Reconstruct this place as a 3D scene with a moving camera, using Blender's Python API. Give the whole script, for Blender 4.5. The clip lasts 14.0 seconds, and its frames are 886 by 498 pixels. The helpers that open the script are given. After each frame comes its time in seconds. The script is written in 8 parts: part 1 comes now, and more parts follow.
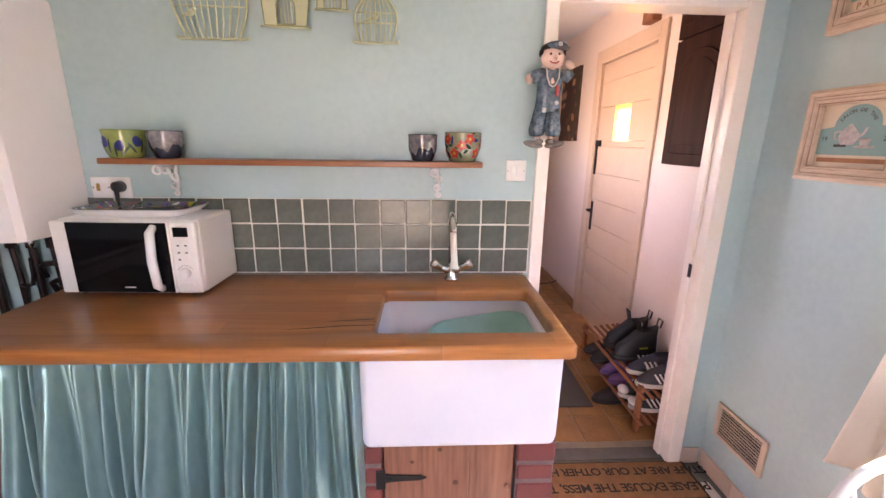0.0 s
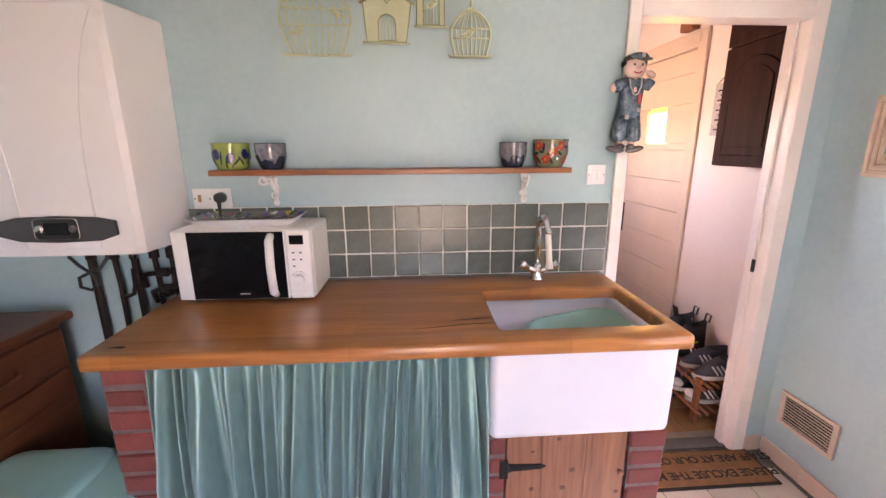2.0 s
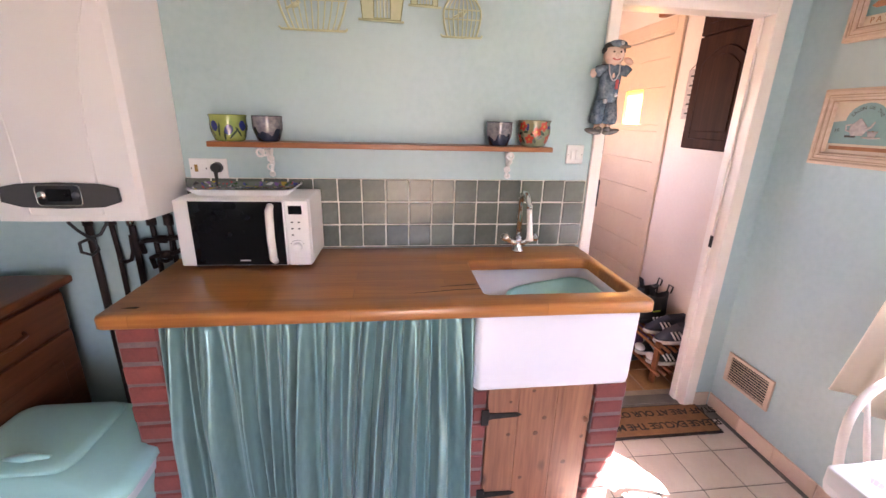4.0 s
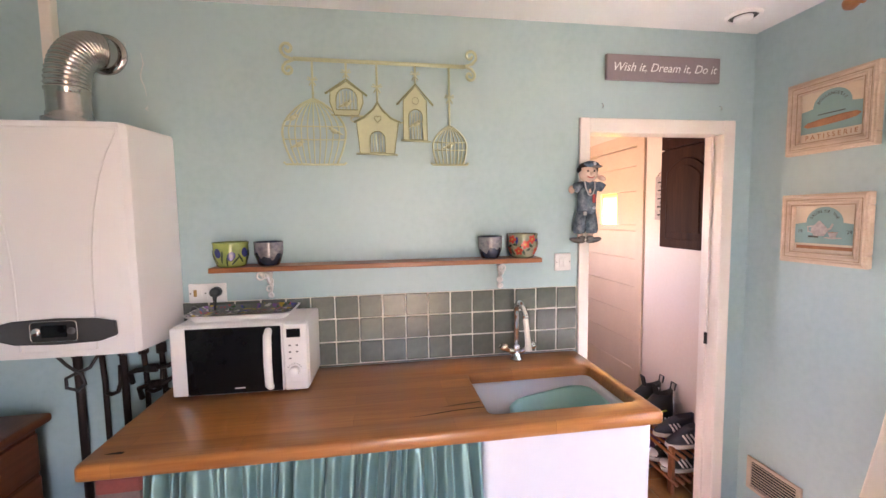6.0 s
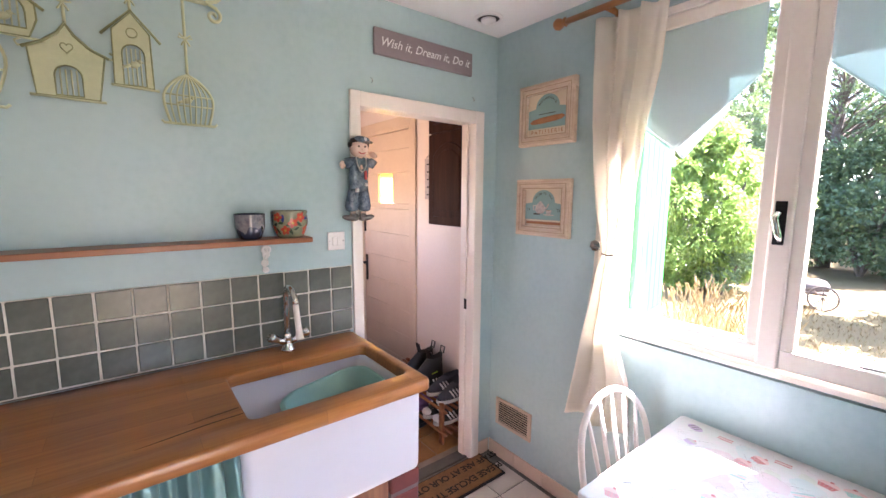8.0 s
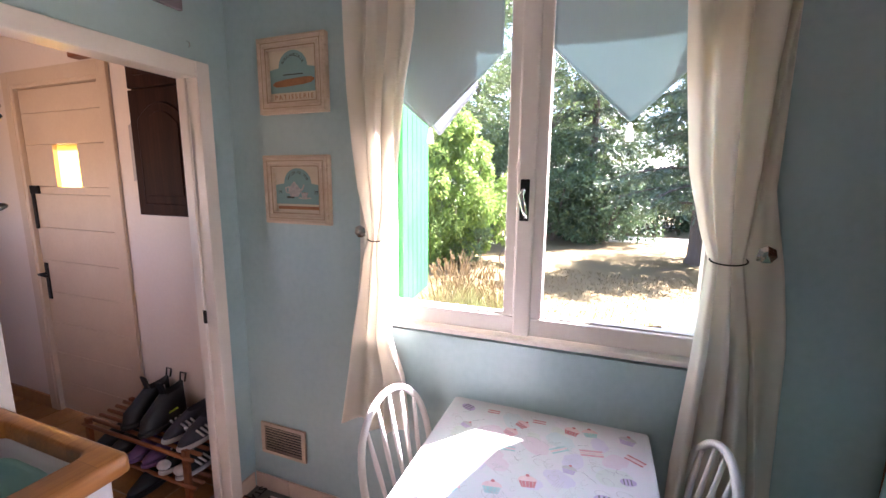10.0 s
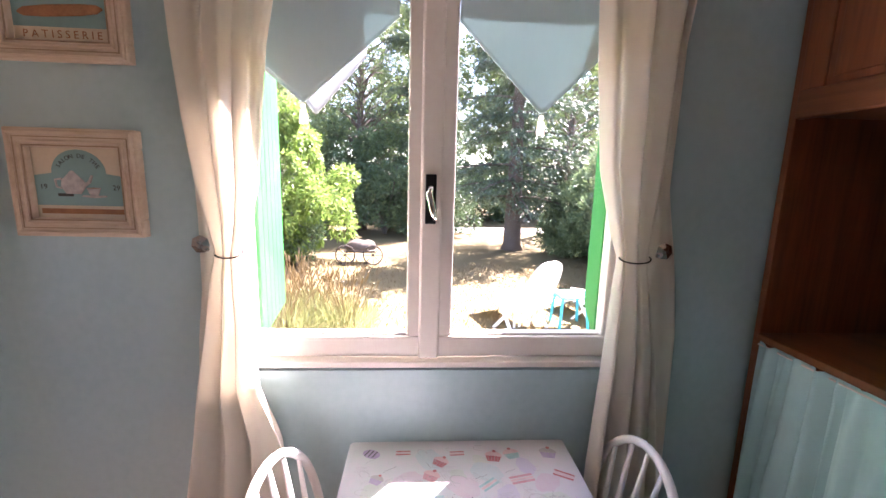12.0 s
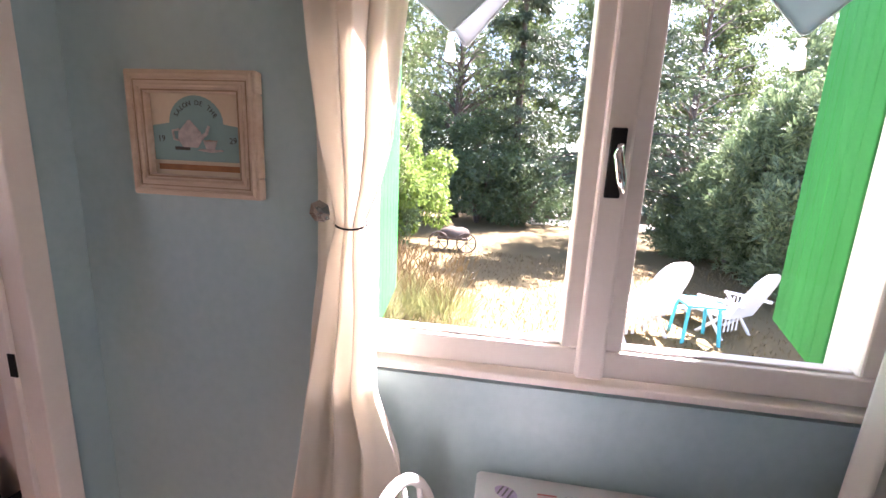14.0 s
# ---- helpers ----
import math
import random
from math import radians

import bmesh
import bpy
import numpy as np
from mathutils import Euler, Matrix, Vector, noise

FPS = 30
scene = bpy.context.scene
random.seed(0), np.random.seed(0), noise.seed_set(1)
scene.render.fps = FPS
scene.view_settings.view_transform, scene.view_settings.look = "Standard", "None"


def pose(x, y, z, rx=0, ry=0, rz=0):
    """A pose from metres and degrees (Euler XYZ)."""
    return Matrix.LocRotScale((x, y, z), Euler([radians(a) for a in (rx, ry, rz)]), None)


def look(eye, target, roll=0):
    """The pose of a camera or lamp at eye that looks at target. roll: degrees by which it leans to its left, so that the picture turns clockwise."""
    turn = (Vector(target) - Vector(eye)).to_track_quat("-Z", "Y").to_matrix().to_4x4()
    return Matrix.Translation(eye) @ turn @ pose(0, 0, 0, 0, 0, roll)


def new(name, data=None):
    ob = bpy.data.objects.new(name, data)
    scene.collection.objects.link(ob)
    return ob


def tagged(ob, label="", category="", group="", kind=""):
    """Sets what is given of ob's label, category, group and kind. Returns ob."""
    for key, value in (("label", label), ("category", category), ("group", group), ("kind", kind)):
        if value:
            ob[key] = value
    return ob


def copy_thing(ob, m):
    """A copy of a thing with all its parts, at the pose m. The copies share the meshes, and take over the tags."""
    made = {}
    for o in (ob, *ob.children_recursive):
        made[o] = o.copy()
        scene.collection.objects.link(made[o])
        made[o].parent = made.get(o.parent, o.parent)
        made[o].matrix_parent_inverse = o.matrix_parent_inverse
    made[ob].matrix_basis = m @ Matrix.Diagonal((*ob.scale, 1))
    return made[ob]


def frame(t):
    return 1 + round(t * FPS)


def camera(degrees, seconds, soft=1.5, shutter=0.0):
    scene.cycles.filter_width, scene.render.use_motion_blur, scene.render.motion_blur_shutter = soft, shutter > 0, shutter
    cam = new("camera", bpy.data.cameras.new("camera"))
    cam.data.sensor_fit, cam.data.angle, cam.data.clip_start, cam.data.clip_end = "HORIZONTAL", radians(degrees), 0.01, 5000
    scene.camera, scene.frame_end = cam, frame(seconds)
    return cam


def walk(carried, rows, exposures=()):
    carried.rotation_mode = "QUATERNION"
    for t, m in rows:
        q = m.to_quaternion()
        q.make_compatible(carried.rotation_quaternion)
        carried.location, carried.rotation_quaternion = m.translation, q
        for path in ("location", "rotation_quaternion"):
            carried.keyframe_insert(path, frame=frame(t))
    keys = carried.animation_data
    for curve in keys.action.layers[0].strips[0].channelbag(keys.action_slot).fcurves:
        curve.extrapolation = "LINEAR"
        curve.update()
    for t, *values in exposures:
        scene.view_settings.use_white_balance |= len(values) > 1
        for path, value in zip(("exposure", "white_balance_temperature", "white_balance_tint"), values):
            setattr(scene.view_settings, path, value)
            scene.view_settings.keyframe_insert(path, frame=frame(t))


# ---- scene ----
cam = camera(94.4, 14.0)
PATH = [
    (0, (0.263, 0.284, 1.486), (0.356, 2.218, 0.983), 0.8),
    (0.5, (0.169, 0.242, 1.491), (0.301, 2.172, 0.986), -0.1),
    (1, (0.021, 0.167, 1.503), (0.129, 2.09, 0.965), -1.7),
    (1.5, (-0.081, 0.167, 1.484), (-0.014, 2.089, 0.934), -0.9),
    (2, (-0.123, 0.231, 1.494), (0.008, 2.168, 1.014), -0.3),
    (2.2, (-0.14, 0.239, 1.496), (0.047, 2.172, 1.015), -0.2),
    (4.3, (-0.185, 0.115, 1.532), (0.056, 2.004, 0.92), 1.5),
    (4.5, (-0.189, 0.12, 1.552), (0.056, 2.028, 1.004), 1.0),
    (5, (-0.187, 0.124, 1.589), (0.063, 2.075, 1.227), -0.0),
    (5.5, (-0.197, 0.11, 1.603), (0.065, 2.081, 1.384), -0.7),
    (6, (-0.212, 0.111, 1.602), (0.09, 2.082, 1.443), -0.9),
    (6.5, (-0.223, 0.116, 1.598), (0.19, 2.067, 1.446), -0.8),
    (7, (-0.212, 0.136, 1.59), (0.41, 2.029, 1.414), -0.4),
    (7.5, (-0.183, 0.17, 1.594), (0.737, 1.931, 1.367), 0.1),
    (8, (-0.111, 0.183, 1.587), (1.105, 1.749, 1.326), 0.4),
    (8.5, (-0.061, 0.182, 1.575), (1.404, 1.512, 1.287), 0.6),
    (9, (-0.026, 0.189, 1.574), (1.614, 1.292, 1.268), 0.9),
    (9.2, (0.008, 0.199, 1.568), (1.694, 1.229, 1.256), 0.7),
    (11.3, (0.333, 0.6, 1.563), (2.303, 0.703, 1.233), 0.9),
    (11.5, (0.351, 0.617, 1.563), (2.323, 0.638, 1.228), 0.9),
    (12, (0.389, 0.61, 1.567), (2.355, 0.484, 1.223), 1.5),
    (12.5, (0.415, 0.616, 1.563), (2.374, 0.42, 1.21), 2.1),
    (13, (0.436, 0.636, 1.548), (2.394, 0.466, 1.178), 2.8),
    (13.5, (0.530, 0.708, 1.507), (2.488, 0.666, 1.102), 3.3),
    (14, (0.672, 0.795, 1.484), (2.611, 1.077, 1.080), 2.7),
]
EXPOSURE = [(0, 5.3, 6300, 35), (5.5, 5.4, 6250, 33), (6.5, 5.4, 6200, 31), (7.5, 5.25, 6000, 29), (8.0, 5.0, 5900, 27), (9.0, 4.45, 5850, 28), (11.5, 4.15, 6250, 33), (13.5, 4.0, 6200, 34), (14.0, 3.88, 6200, 34)]
walk(cam, [(t, look(eye, target, roll)) for t, eye, target, roll in PATH], EXPOSURE)

# ---- light ----
world = bpy.data.worlds.new("sky_world")
scene.world = world
world.use_nodes = True
_wn = world.node_tree
_bg = _wn.nodes["Background"]
_sky = _wn.nodes.new("ShaderNodeTexSky")
_sky.sky_type = "NISHITA"
_sky.sun_disc = False
SUN_DIR = Vector((1.0, -0.843, 1.70)).normalized()
_sky.sun_elevation = math.asin(SUN_DIR.z)
_sky.sun_rotation = math.atan2(SUN_DIR.x, SUN_DIR.y)
_wn.links.new(_sky.outputs[0], _bg.inputs[0])
_bg.inputs[1].default_value = 0.072
sun = new("sun", bpy.data.lights.new("sun", "SUN"))
sun.data.energy, sun.data.angle, sun.data.color = 4.3, radians(0.5), (1.0, 0.94, 0.84)
sun.matrix_world = look((0, 0, 0), -SUN_DIR)


def area_lamp(name, eye, target, sx, sy, watts, colour):
    ob = new(name, bpy.data.lights.new(name, "AREA"))
    ob.data.shape, ob.data.size, ob.data.size_y = "RECTANGLE", sx, sy
    ob.data.energy, ob.data.color = watts, colour
    ob.matrix_world = look(eye, target)
    return ob


# fill lamps added in two unseen openings: the south wall and the hall's west wall
area_lamp("south_fill_light", (0.06, -0.99, 1.10), (0.06, 1.0, 1.10), 0.62, 1.9, 0.13, (1.0, 0.90, 0.86)).data.spread = radians(140)
area_lamp("hall_fill_light", (0.36, 3.3, 1.55), (1.6, 3.1, 1.75), 0.9, 0.38, 0.26, (1.0, 0.73, 0.53)).data.spread = radians(120)


# ---- mesh helpers ----
def root_of(ob):
    m = Matrix.Identity(4)
    while ob is not None:
        m = ob.matrix_basis @ m
        ob = ob.parent
    return m


def thing(name, at, label, category, group="", kind=""):
    ob = new(name)
    ob.empty_display_size = 0.05
    ob.matrix_basis = Matrix.Translation(at)
    return tagged(ob, label, category, group, kind)


def part(name, bm, material, parent=None, label="", smooth=False):
    """Links a bmesh in world coordinates as one mesh, under a thing or a part."""
    me = bpy.data.meshes.new(name)
    if parent is not None:
        bmesh.ops.transform(bm, matrix=root_of(parent).inverted(), verts=bm.verts)
    bm.to_mesh(me)
    bm.free()
    me.materials.append(material)
    if smooth:
        for p in me.polygons:
            p.use_smooth = True
    ob = new(name, me)
    ob.parent = parent
    if label:
        ob["label"] = label
    return ob


def solo(name, bm, material, label, category, group="", kind="", smooth=False):
    return tagged(part(name, bm, material, None, "", smooth), label, category, group, kind)


def bx(lo, hi, bevel=0.0, seg=2, bm=None, turn=None):
    """A box from corner to corner, with rounded edges."""
    own = bmesh.new()
    c = [(a + b) / 2 for a, b in zip(lo, hi)]
    s = [abs(b - a) for a, b in zip(lo, hi)]
    bmesh.ops.create_cube(own, size=1.0, matrix=Matrix.Diagonal((*s, 1)))
    if bevel > 0:
        bmesh.ops.bevel(own, geom=own.edges[:], offset=min(bevel, min(s) * 0.49), segments=seg, profile=0.5, affect="EDGES")
    m = Matrix.Translation(c)
    if turn is not None:
        m = m @ turn
    bmesh.ops.transform(own, matrix=m, verts=own.verts)
    return merge(bm, own)


def merge(bm, own):
    if bm is None:
        return own
    me = bpy.data.meshes.new("tmp")
    own.to_mesh(me)
    own.free()
    bm.from_mesh(me)
    bpy.data.meshes.remove(me)
    return bm


def lathe(profile, at=(0, 0, 0), seg=24, bm=None, m=None):
    """Turns a profile of (radius, height) about the upright axis."""
    own = bmesh.new()
    rings = []
    for r, z in profile:
        if r < 1e-6:
            rings.append([own.verts.new((0, 0, z))])
        else:
            rings.append([own.verts.new((r * math.cos(2 * math.pi * k / seg), r * math.sin(2 * math.pi * k / seg), z)) for k in range(seg)])
    for a, b in zip(rings, rings[1:]):
        for k in range(seg):
            j = (k + 1) % seg
            if len(a) == 1 and len(b) == 1:
                continue
            if len(a) == 1:
                own.faces.new((a[0], b[k], b[j]))
            elif len(b) == 1:
                own.faces.new((a[k], a[j], b[0]))
            else:
                own.faces.new((a[k], a[j], b[j], b[k]))
    bmesh.ops.recalc_face_normals(own, faces=own.faces)
    bmesh.ops.transform(own, matrix=Matrix.Translation(at) @ (m or Matrix.Identity(4)), verts=own.verts)
    return merge(bm, own)


def sweep(points, radius, seg=8, bm=None, closed=False, flat=1.0):
    """A round rod along a line of points. radius: one, or one a point."""
    own = bmesh.new()
    pts = [Vector(p) for p in points]
    n = len(pts)
    rad = [radius] * n if not hasattr(radius, "__len__") else list(radius)
    side = None
    rings = []
    for i, p in enumerate(pts):
        a, b = (pts[i - 1], pts[(i + 1) % n]) if closed else (pts[max(i - 1, 0)], pts[min(i + 1, n - 1)])
        d = (b - a).normalized()
        if side is None:
            side = d.orthogonal().normalized()
        side = (side - d * side.dot(d)).normalized()
        up = d.cross(side)
        rings.append([own.verts.new(p + rad[i] * (math.cos(t) * side + flat * math.sin(t) * up)) for t in (2 * math.pi * k / seg for k in range(seg))])
    pairs = list(zip(rings, rings[1:])) + ([(rings[-1], rings[0])] if closed else [])
    for a, b in pairs:
        for k in range(seg):
            own.faces.new((a[k], a[(k + 1) % seg], b[(k + 1) % seg], b[k]))
    if not closed:
        own.faces.new(rings[0][::-1])
        own.faces.new(rings[-1])
    bmesh.ops.recalc_face_normals(own, faces=own.faces)
    return merge(bm, own)


def plate(outline, y0, y1, bm=None, bevel=0.0, axis="y"):
    """A flat plate: an outline of (across, height) drawn out between two depths along y, or along x."""
    own = bmesh.new()
    put = (lambda a, b, d: (a, d, b)) if axis == "y" else (lambda a, b, d: (d, a, b)) if axis == "x" else (lambda a, b, d: (a, b, d))
    f = own.faces.new([own.verts.new(put(a, b, y0)) for a, b in outline])
    r = bmesh.ops.extrude_face_region(own, geom=[f])
    dv = {"y": (0, y1 - y0, 0), "x": (y1 - y0, 0, 0), "z": (0, 0, y1 - y0)}[axis]
    bmesh.ops.translate(own, vec=dv, verts=[v for v in r["geom"] if isinstance(v, bmesh.types.BMVert)])
    bmesh.ops.recalc_face_normals(own, faces=own.faces)
    if bevel > 0:
        bmesh.ops.bevel(own, geom=own.edges[:], offset=bevel, segments=1, affect="EDGES")
    return merge(bm, own)


def grid_mesh(nu, nv, f, closed_u=False):
    """A sheet of nu by nv points, each from f(u, v) with u and v from 0 to 1."""
    own = bmesh.new()
    g = [[own.verts.new(f(i / (nu - 1), j / (nv - 1))) for j in range(nv)] for i in range(nu)]
    for i in range(nu - 1):
        for j in range(nv - 1):
            own.faces.new((g[i][j], g[i + 1][j], g[i + 1][j + 1], g[i][j + 1]))
    bmesh.ops.recalc_face_normals(own, faces=own.faces)
    return own


def thicken(ob, t):
    m = ob.modifiers.new("thickness", "SOLIDIFY")
    m.thickness, m.offset = t, 0
    return ob


def lerp_table(rows, z):
    """Linear reading of a table of (key, value, value, ...), keys falling or rising."""
    rows = sorted(rows)
    ks = [r[0] for r in rows]
    return [float(np.interp(z, ks, [r[i] for r in rows])) for i in range(1, len(rows[0]))]


# ---- materials ----
def rgb(*c):
    return (c[0], c[1], c[2], 1.0)


def surface(name, c1, c2=None, rough=0.6, scale=6.0, fine=90.0, bump=0.15, depth=0.002, metal=0.0, coat=0.0, stretch=(1, 1, 1), spec=0.5, contrast=1.0, vary=0.0, rough2=None, third=None):
    """A surface whose colour drifts at two sizes, with a fine relief. stretch draws the pattern out along an axis; vary: change from piece to piece."""
    m = bpy.data.materials.new(name)
    m.use_nodes = True
    nt = m.node_tree
    b = nt.nodes["Principled BSDF"]
    L = nt.links.new
    co = nt.nodes.new("ShaderNodeTexCoord")
    mp = nt.nodes.new("ShaderNodeMapping")
    mp.inputs["Scale"].default_value = stretch
    L(co.outputs["Object"], mp.inputs[0])
    n1 = nt.nodes.new("ShaderNodeTexNoise")
    n1.inputs["Scale"].default_value, n1.inputs["Detail"].default_value = scale, 5
    n2 = nt.nodes.new("ShaderNodeTexNoise")
    n2.inputs["Scale"].default_value, n2.inputs["Detail"].default_value = fine, 4
    L(mp.outputs[0], n1.inputs[0])
    L(mp.outputs[0], n2.inputs[0])
    mx = nt.nodes.new("ShaderNodeMix")
    mx.data_type = "FLOAT"
    mx.inputs[0].default_value = 0.35
    L(n1.outputs[0], mx.inputs[2])
    L(n2.outputs[0], mx.inputs[3])
    ramp = nt.nodes.new("ShaderNodeValToRGB")
    ramp.color_ramp.elements[0].position, ramp.color_ramp.elements[1].position = 0.5 - 0.22 / contrast, 0.5 + 0.22 / contrast
    c2 = c2 or tuple(x * 0.86 for x in c1)
    ramp.color_ramp.elements[0].color, ramp.color_ramp.elements[1].color = rgb(*c2), rgb(*c1)
    if third:
        e = ramp.color_ramp.elements.new(0.5)
        e.color = rgb(*third)
    L(mx.outputs[0], ramp.inputs[0])
    out = ramp.outputs[0]
    if vary:
        info = nt.nodes.new("ShaderNodeObjectInfo")
        hsv = nt.nodes.new("ShaderNodeHueSaturation")
        mr = nt.nodes.new("ShaderNodeMapRange")
        mr.inputs[3].default_value, mr.inputs[4].default_value = 1 - vary, 1 + vary
        L(info.outputs["Random"], mr.inputs[0])
        L(mr.outputs[0], hsv.inputs["Value"])
        L(out, hsv.inputs["Color"])
        out = hsv.outputs[0]
    L(out, b.inputs["Base Color"])
    rr = nt.nodes.new("ShaderNodeMapRange")
    rr.inputs[3].default_value, rr.inputs[4].default_value = rough * 0.85, min(1.0, (rough2 or rough * 1.15))
    L(n1.outputs[0], rr.inputs[0])
    L(rr.outputs[0], b.inputs["Roughness"])
    b.inputs["Metallic"].default_value = metal
    b.inputs["Specular IOR Level"].default_value = spec
    b.inputs["Coat Weight"].default_value = coat
    b.inputs["Coat Roughness"].default_value = 0.12
    if bump:
        bp = nt.nodes.new("ShaderNodeBump")
        bp.inputs["Strength"].default_value, bp.inputs["Distance"].default_value = bump, depth
        L(mx.outputs[0], bp.inputs["Height"])
        L(bp.outputs[0], b.inputs["Normal"])
    return m


def wood(name, light, dark, along="x", rough=0.45, ring=14.0, stave=0.0, coat=0.0, knots=False, vary=0.0):
    """Sawn wood: streaks along one axis, with slower bands and, in glued tops, staves of slightly different tone."""
    m = bpy.data.materials.new(name)
    m.use_nodes = True
    nt = m.node_tree
    b = nt.nodes["Principled BSDF"]
    L = nt.links.new
    co = nt.nodes.new("ShaderNodeTexCoord")
    mp = nt.nodes.new("ShaderNodeMapping")
    k = {"x": 0, "y": 1, "z": 2}[along]
    s = [1.0, 1.0, 1.0]
    s[k] = 0.06
    mp.inputs["Scale"].default_value = s
    L(co.outputs["Object"], mp.inputs[0])
    n1 = nt.nodes.new("ShaderNodeTexNoise")
    n1.inputs["Scale"].default_value, n1.inputs["Detail"].default_value, n1.inputs["Distortion"].default_value = ring, 4, 1.2
    n2 = nt.nodes.new("ShaderNodeTexNoise")
    n2.inputs["Scale"].default_value, n2.inputs["Detail"].default_value = ring * 9, 6
    L(mp.outputs[0], n1.inputs[0])
    L(mp.outputs[0], n2.inputs[0])
    mx = nt.nodes.new("ShaderNodeMix")
    mx.data_type = "FLOAT"
    mx.inputs[0].default_value = 0.45
    L(n1.outputs[0], mx.inputs[2])
    L(n2.outputs[0], mx.inputs[3])
    ramp = nt.nodes.new("ShaderNodeValToRGB")
    ramp.color_ramp.elements[0].position, ramp.color_ramp.elements[1].position = 0.34, 0.66
    ramp.color_ramp.elements[0].color, ramp.color_ramp.elements[1].color = rgb(*dark), rgb(*light)
    L(mx.outputs[0], ramp.inputs[0])
    out = ramp.outputs[0]
    if stave:
        br = nt.nodes.new("ShaderNodeTexBrick")
        br.inputs["Scale"].default_value = 1.0
        br.inputs["Mortar Size"].default_value = 0.0006
        br.inputs["Brick Width"].default_value, br.inputs["Row Height"].default_value = 0.62, stave
        br.inputs["Color1"].default_value, br.inputs["Color2"].default_value = (0.82, 0.80, 0.78, 1), (1.08, 1.08, 1.06, 1)
        br.inputs["Mortar"].default_value = (0.6, 0.55, 0.5, 1)
        L(co.outputs["Object"], br.inputs[0])
        mul = nt.nodes.new("ShaderNodeMix")
        mul.data_type, mul.blend_type = "RGBA", "MULTIPLY"
        mul.inputs[0].default_value = 1.0
        L(out, mul.inputs[6])
        L(br.outputs[0], mul.inputs[7])
        out = mul.outputs[2]
    if knots:
        vo = nt.nodes.new("ShaderNodeTexVoronoi")
        vo.inputs["Scale"].default_value = 8.0
        sq = nt.nodes.new("ShaderNodeMapping")
        s2 = [1.0, 1.0, 1.0]
        s2[k] = 0.6
        sq.inputs["Scale"].default_value = s2
        L(co.outputs["Object"], sq.inputs[0])
        L(sq.outputs[0], vo.inputs[0])
        kr = nt.nodes.new("ShaderNodeValToRGB")
        kr.color_ramp.elements[0].position, kr.color_ramp.elements[1].position = 0.11, 0.2
        kr.color_ramp.elements[0].color, kr.color_ramp.elements[1].color = (0.25, 0.2, 0.18, 1), (1, 1, 1, 1)
        L(vo.outputs[0], kr.inputs[0])
        mul = nt.nodes.new("ShaderNodeMix")
        mul.data_type, mul.blend_type = "RGBA", "MULTIPLY"
        mul.inputs[0].default_value = 1.0
        L(out, mul.inputs[6])
        L(kr.outputs[0], mul.inputs[7])
        out = mul.outputs[2]
    if vary:
        info = nt.nodes.new("ShaderNodeObjectInfo")
        hsv = nt.nodes.new("ShaderNodeHueSaturation")
        mr = nt.nodes.new("ShaderNodeMapRange")
        mr.inputs[3].default_value, mr.inputs[4].default_value = 1 - vary, 1 + vary
        L(info.outputs["Random"], mr.inputs[0])
        L(mr.outputs[0], hsv.inputs["Value"])
        L(out, hsv.inputs["Color"])
        out = hsv.outputs[0]
    L(out, b.inputs["Base Color"])
    b.inputs["Roughness"].default_value = rough
    b.inputs["Coat Weight"].default_value = coat
    b.inputs["Coat Roughness"].default_value = 0.16
    bp = nt.nodes.new("ShaderNodeBump")
    bp.inputs["Strength"].default_value, bp.inputs["Distance"].default_value = 0.12, 0.001
    L(n2.outputs[0], bp.inputs["Height"])
    L(bp.outputs[0], b.inputs["Normal"])
    return m


def cloth(name, c1, c2, through_light=0.35, rough=0.8, scale=8.0, sheen=0.2, wrinkle=0.1):
    m = surface(name, c1, c2, rough, scale, 60.0, wrinkle, 0.004 if wrinkle > 0.2 else 0.001, stretch=(1, 1, 0.35))
    nt = m.node_tree
    b = nt.nodes["Principled BSDF"]
    b.inputs["Sheen Weight"].default_value = sheen
    if through_light:
        tr = nt.nodes.new("ShaderNodeBsdfTranslucent")
        mix = nt.nodes.new("ShaderNodeMixShader")
        mix.inputs[0].default_value = through_light
        nt.links.new(b.inputs["Base Color"].links[0].from_socket, tr.inputs[0])
        nt.links.new(b.outputs[0], mix.inputs[1])
        nt.links.new(tr.outputs[0], mix.inputs[2])
        nt.links.new(mix.outputs[0], nt.nodes["Material Output"].inputs[0])
    return m


def glass(name, tint=(1, 1, 1), gloss=0.012):
    """A thin clear pane: light passes straight through, with a faint mirror image."""
    m = bpy.data.materials.new(name)
    m.use_nodes = True
    nt = m.node_tree
    clear = nt.nodes.new("ShaderNodeBsdfTransparent")
    clear.inputs[0].default_value = rgb(*tint)
    shine = nt.nodes.new("ShaderNodeBsdfGlossy")
    shine.inputs["Roughness"].default_value = 0.0
    mix = nt.nodes.new("ShaderNodeMixShader")
    mix.inputs[0].default_value = gloss
    nt.links.new(clear.outputs[0], mix.inputs[1])
    nt.links.new(shine.outputs[0], mix.inputs[2])
    nt.links.new(mix.outputs[0], nt.nodes["Material Output"].inputs[0])
    return m


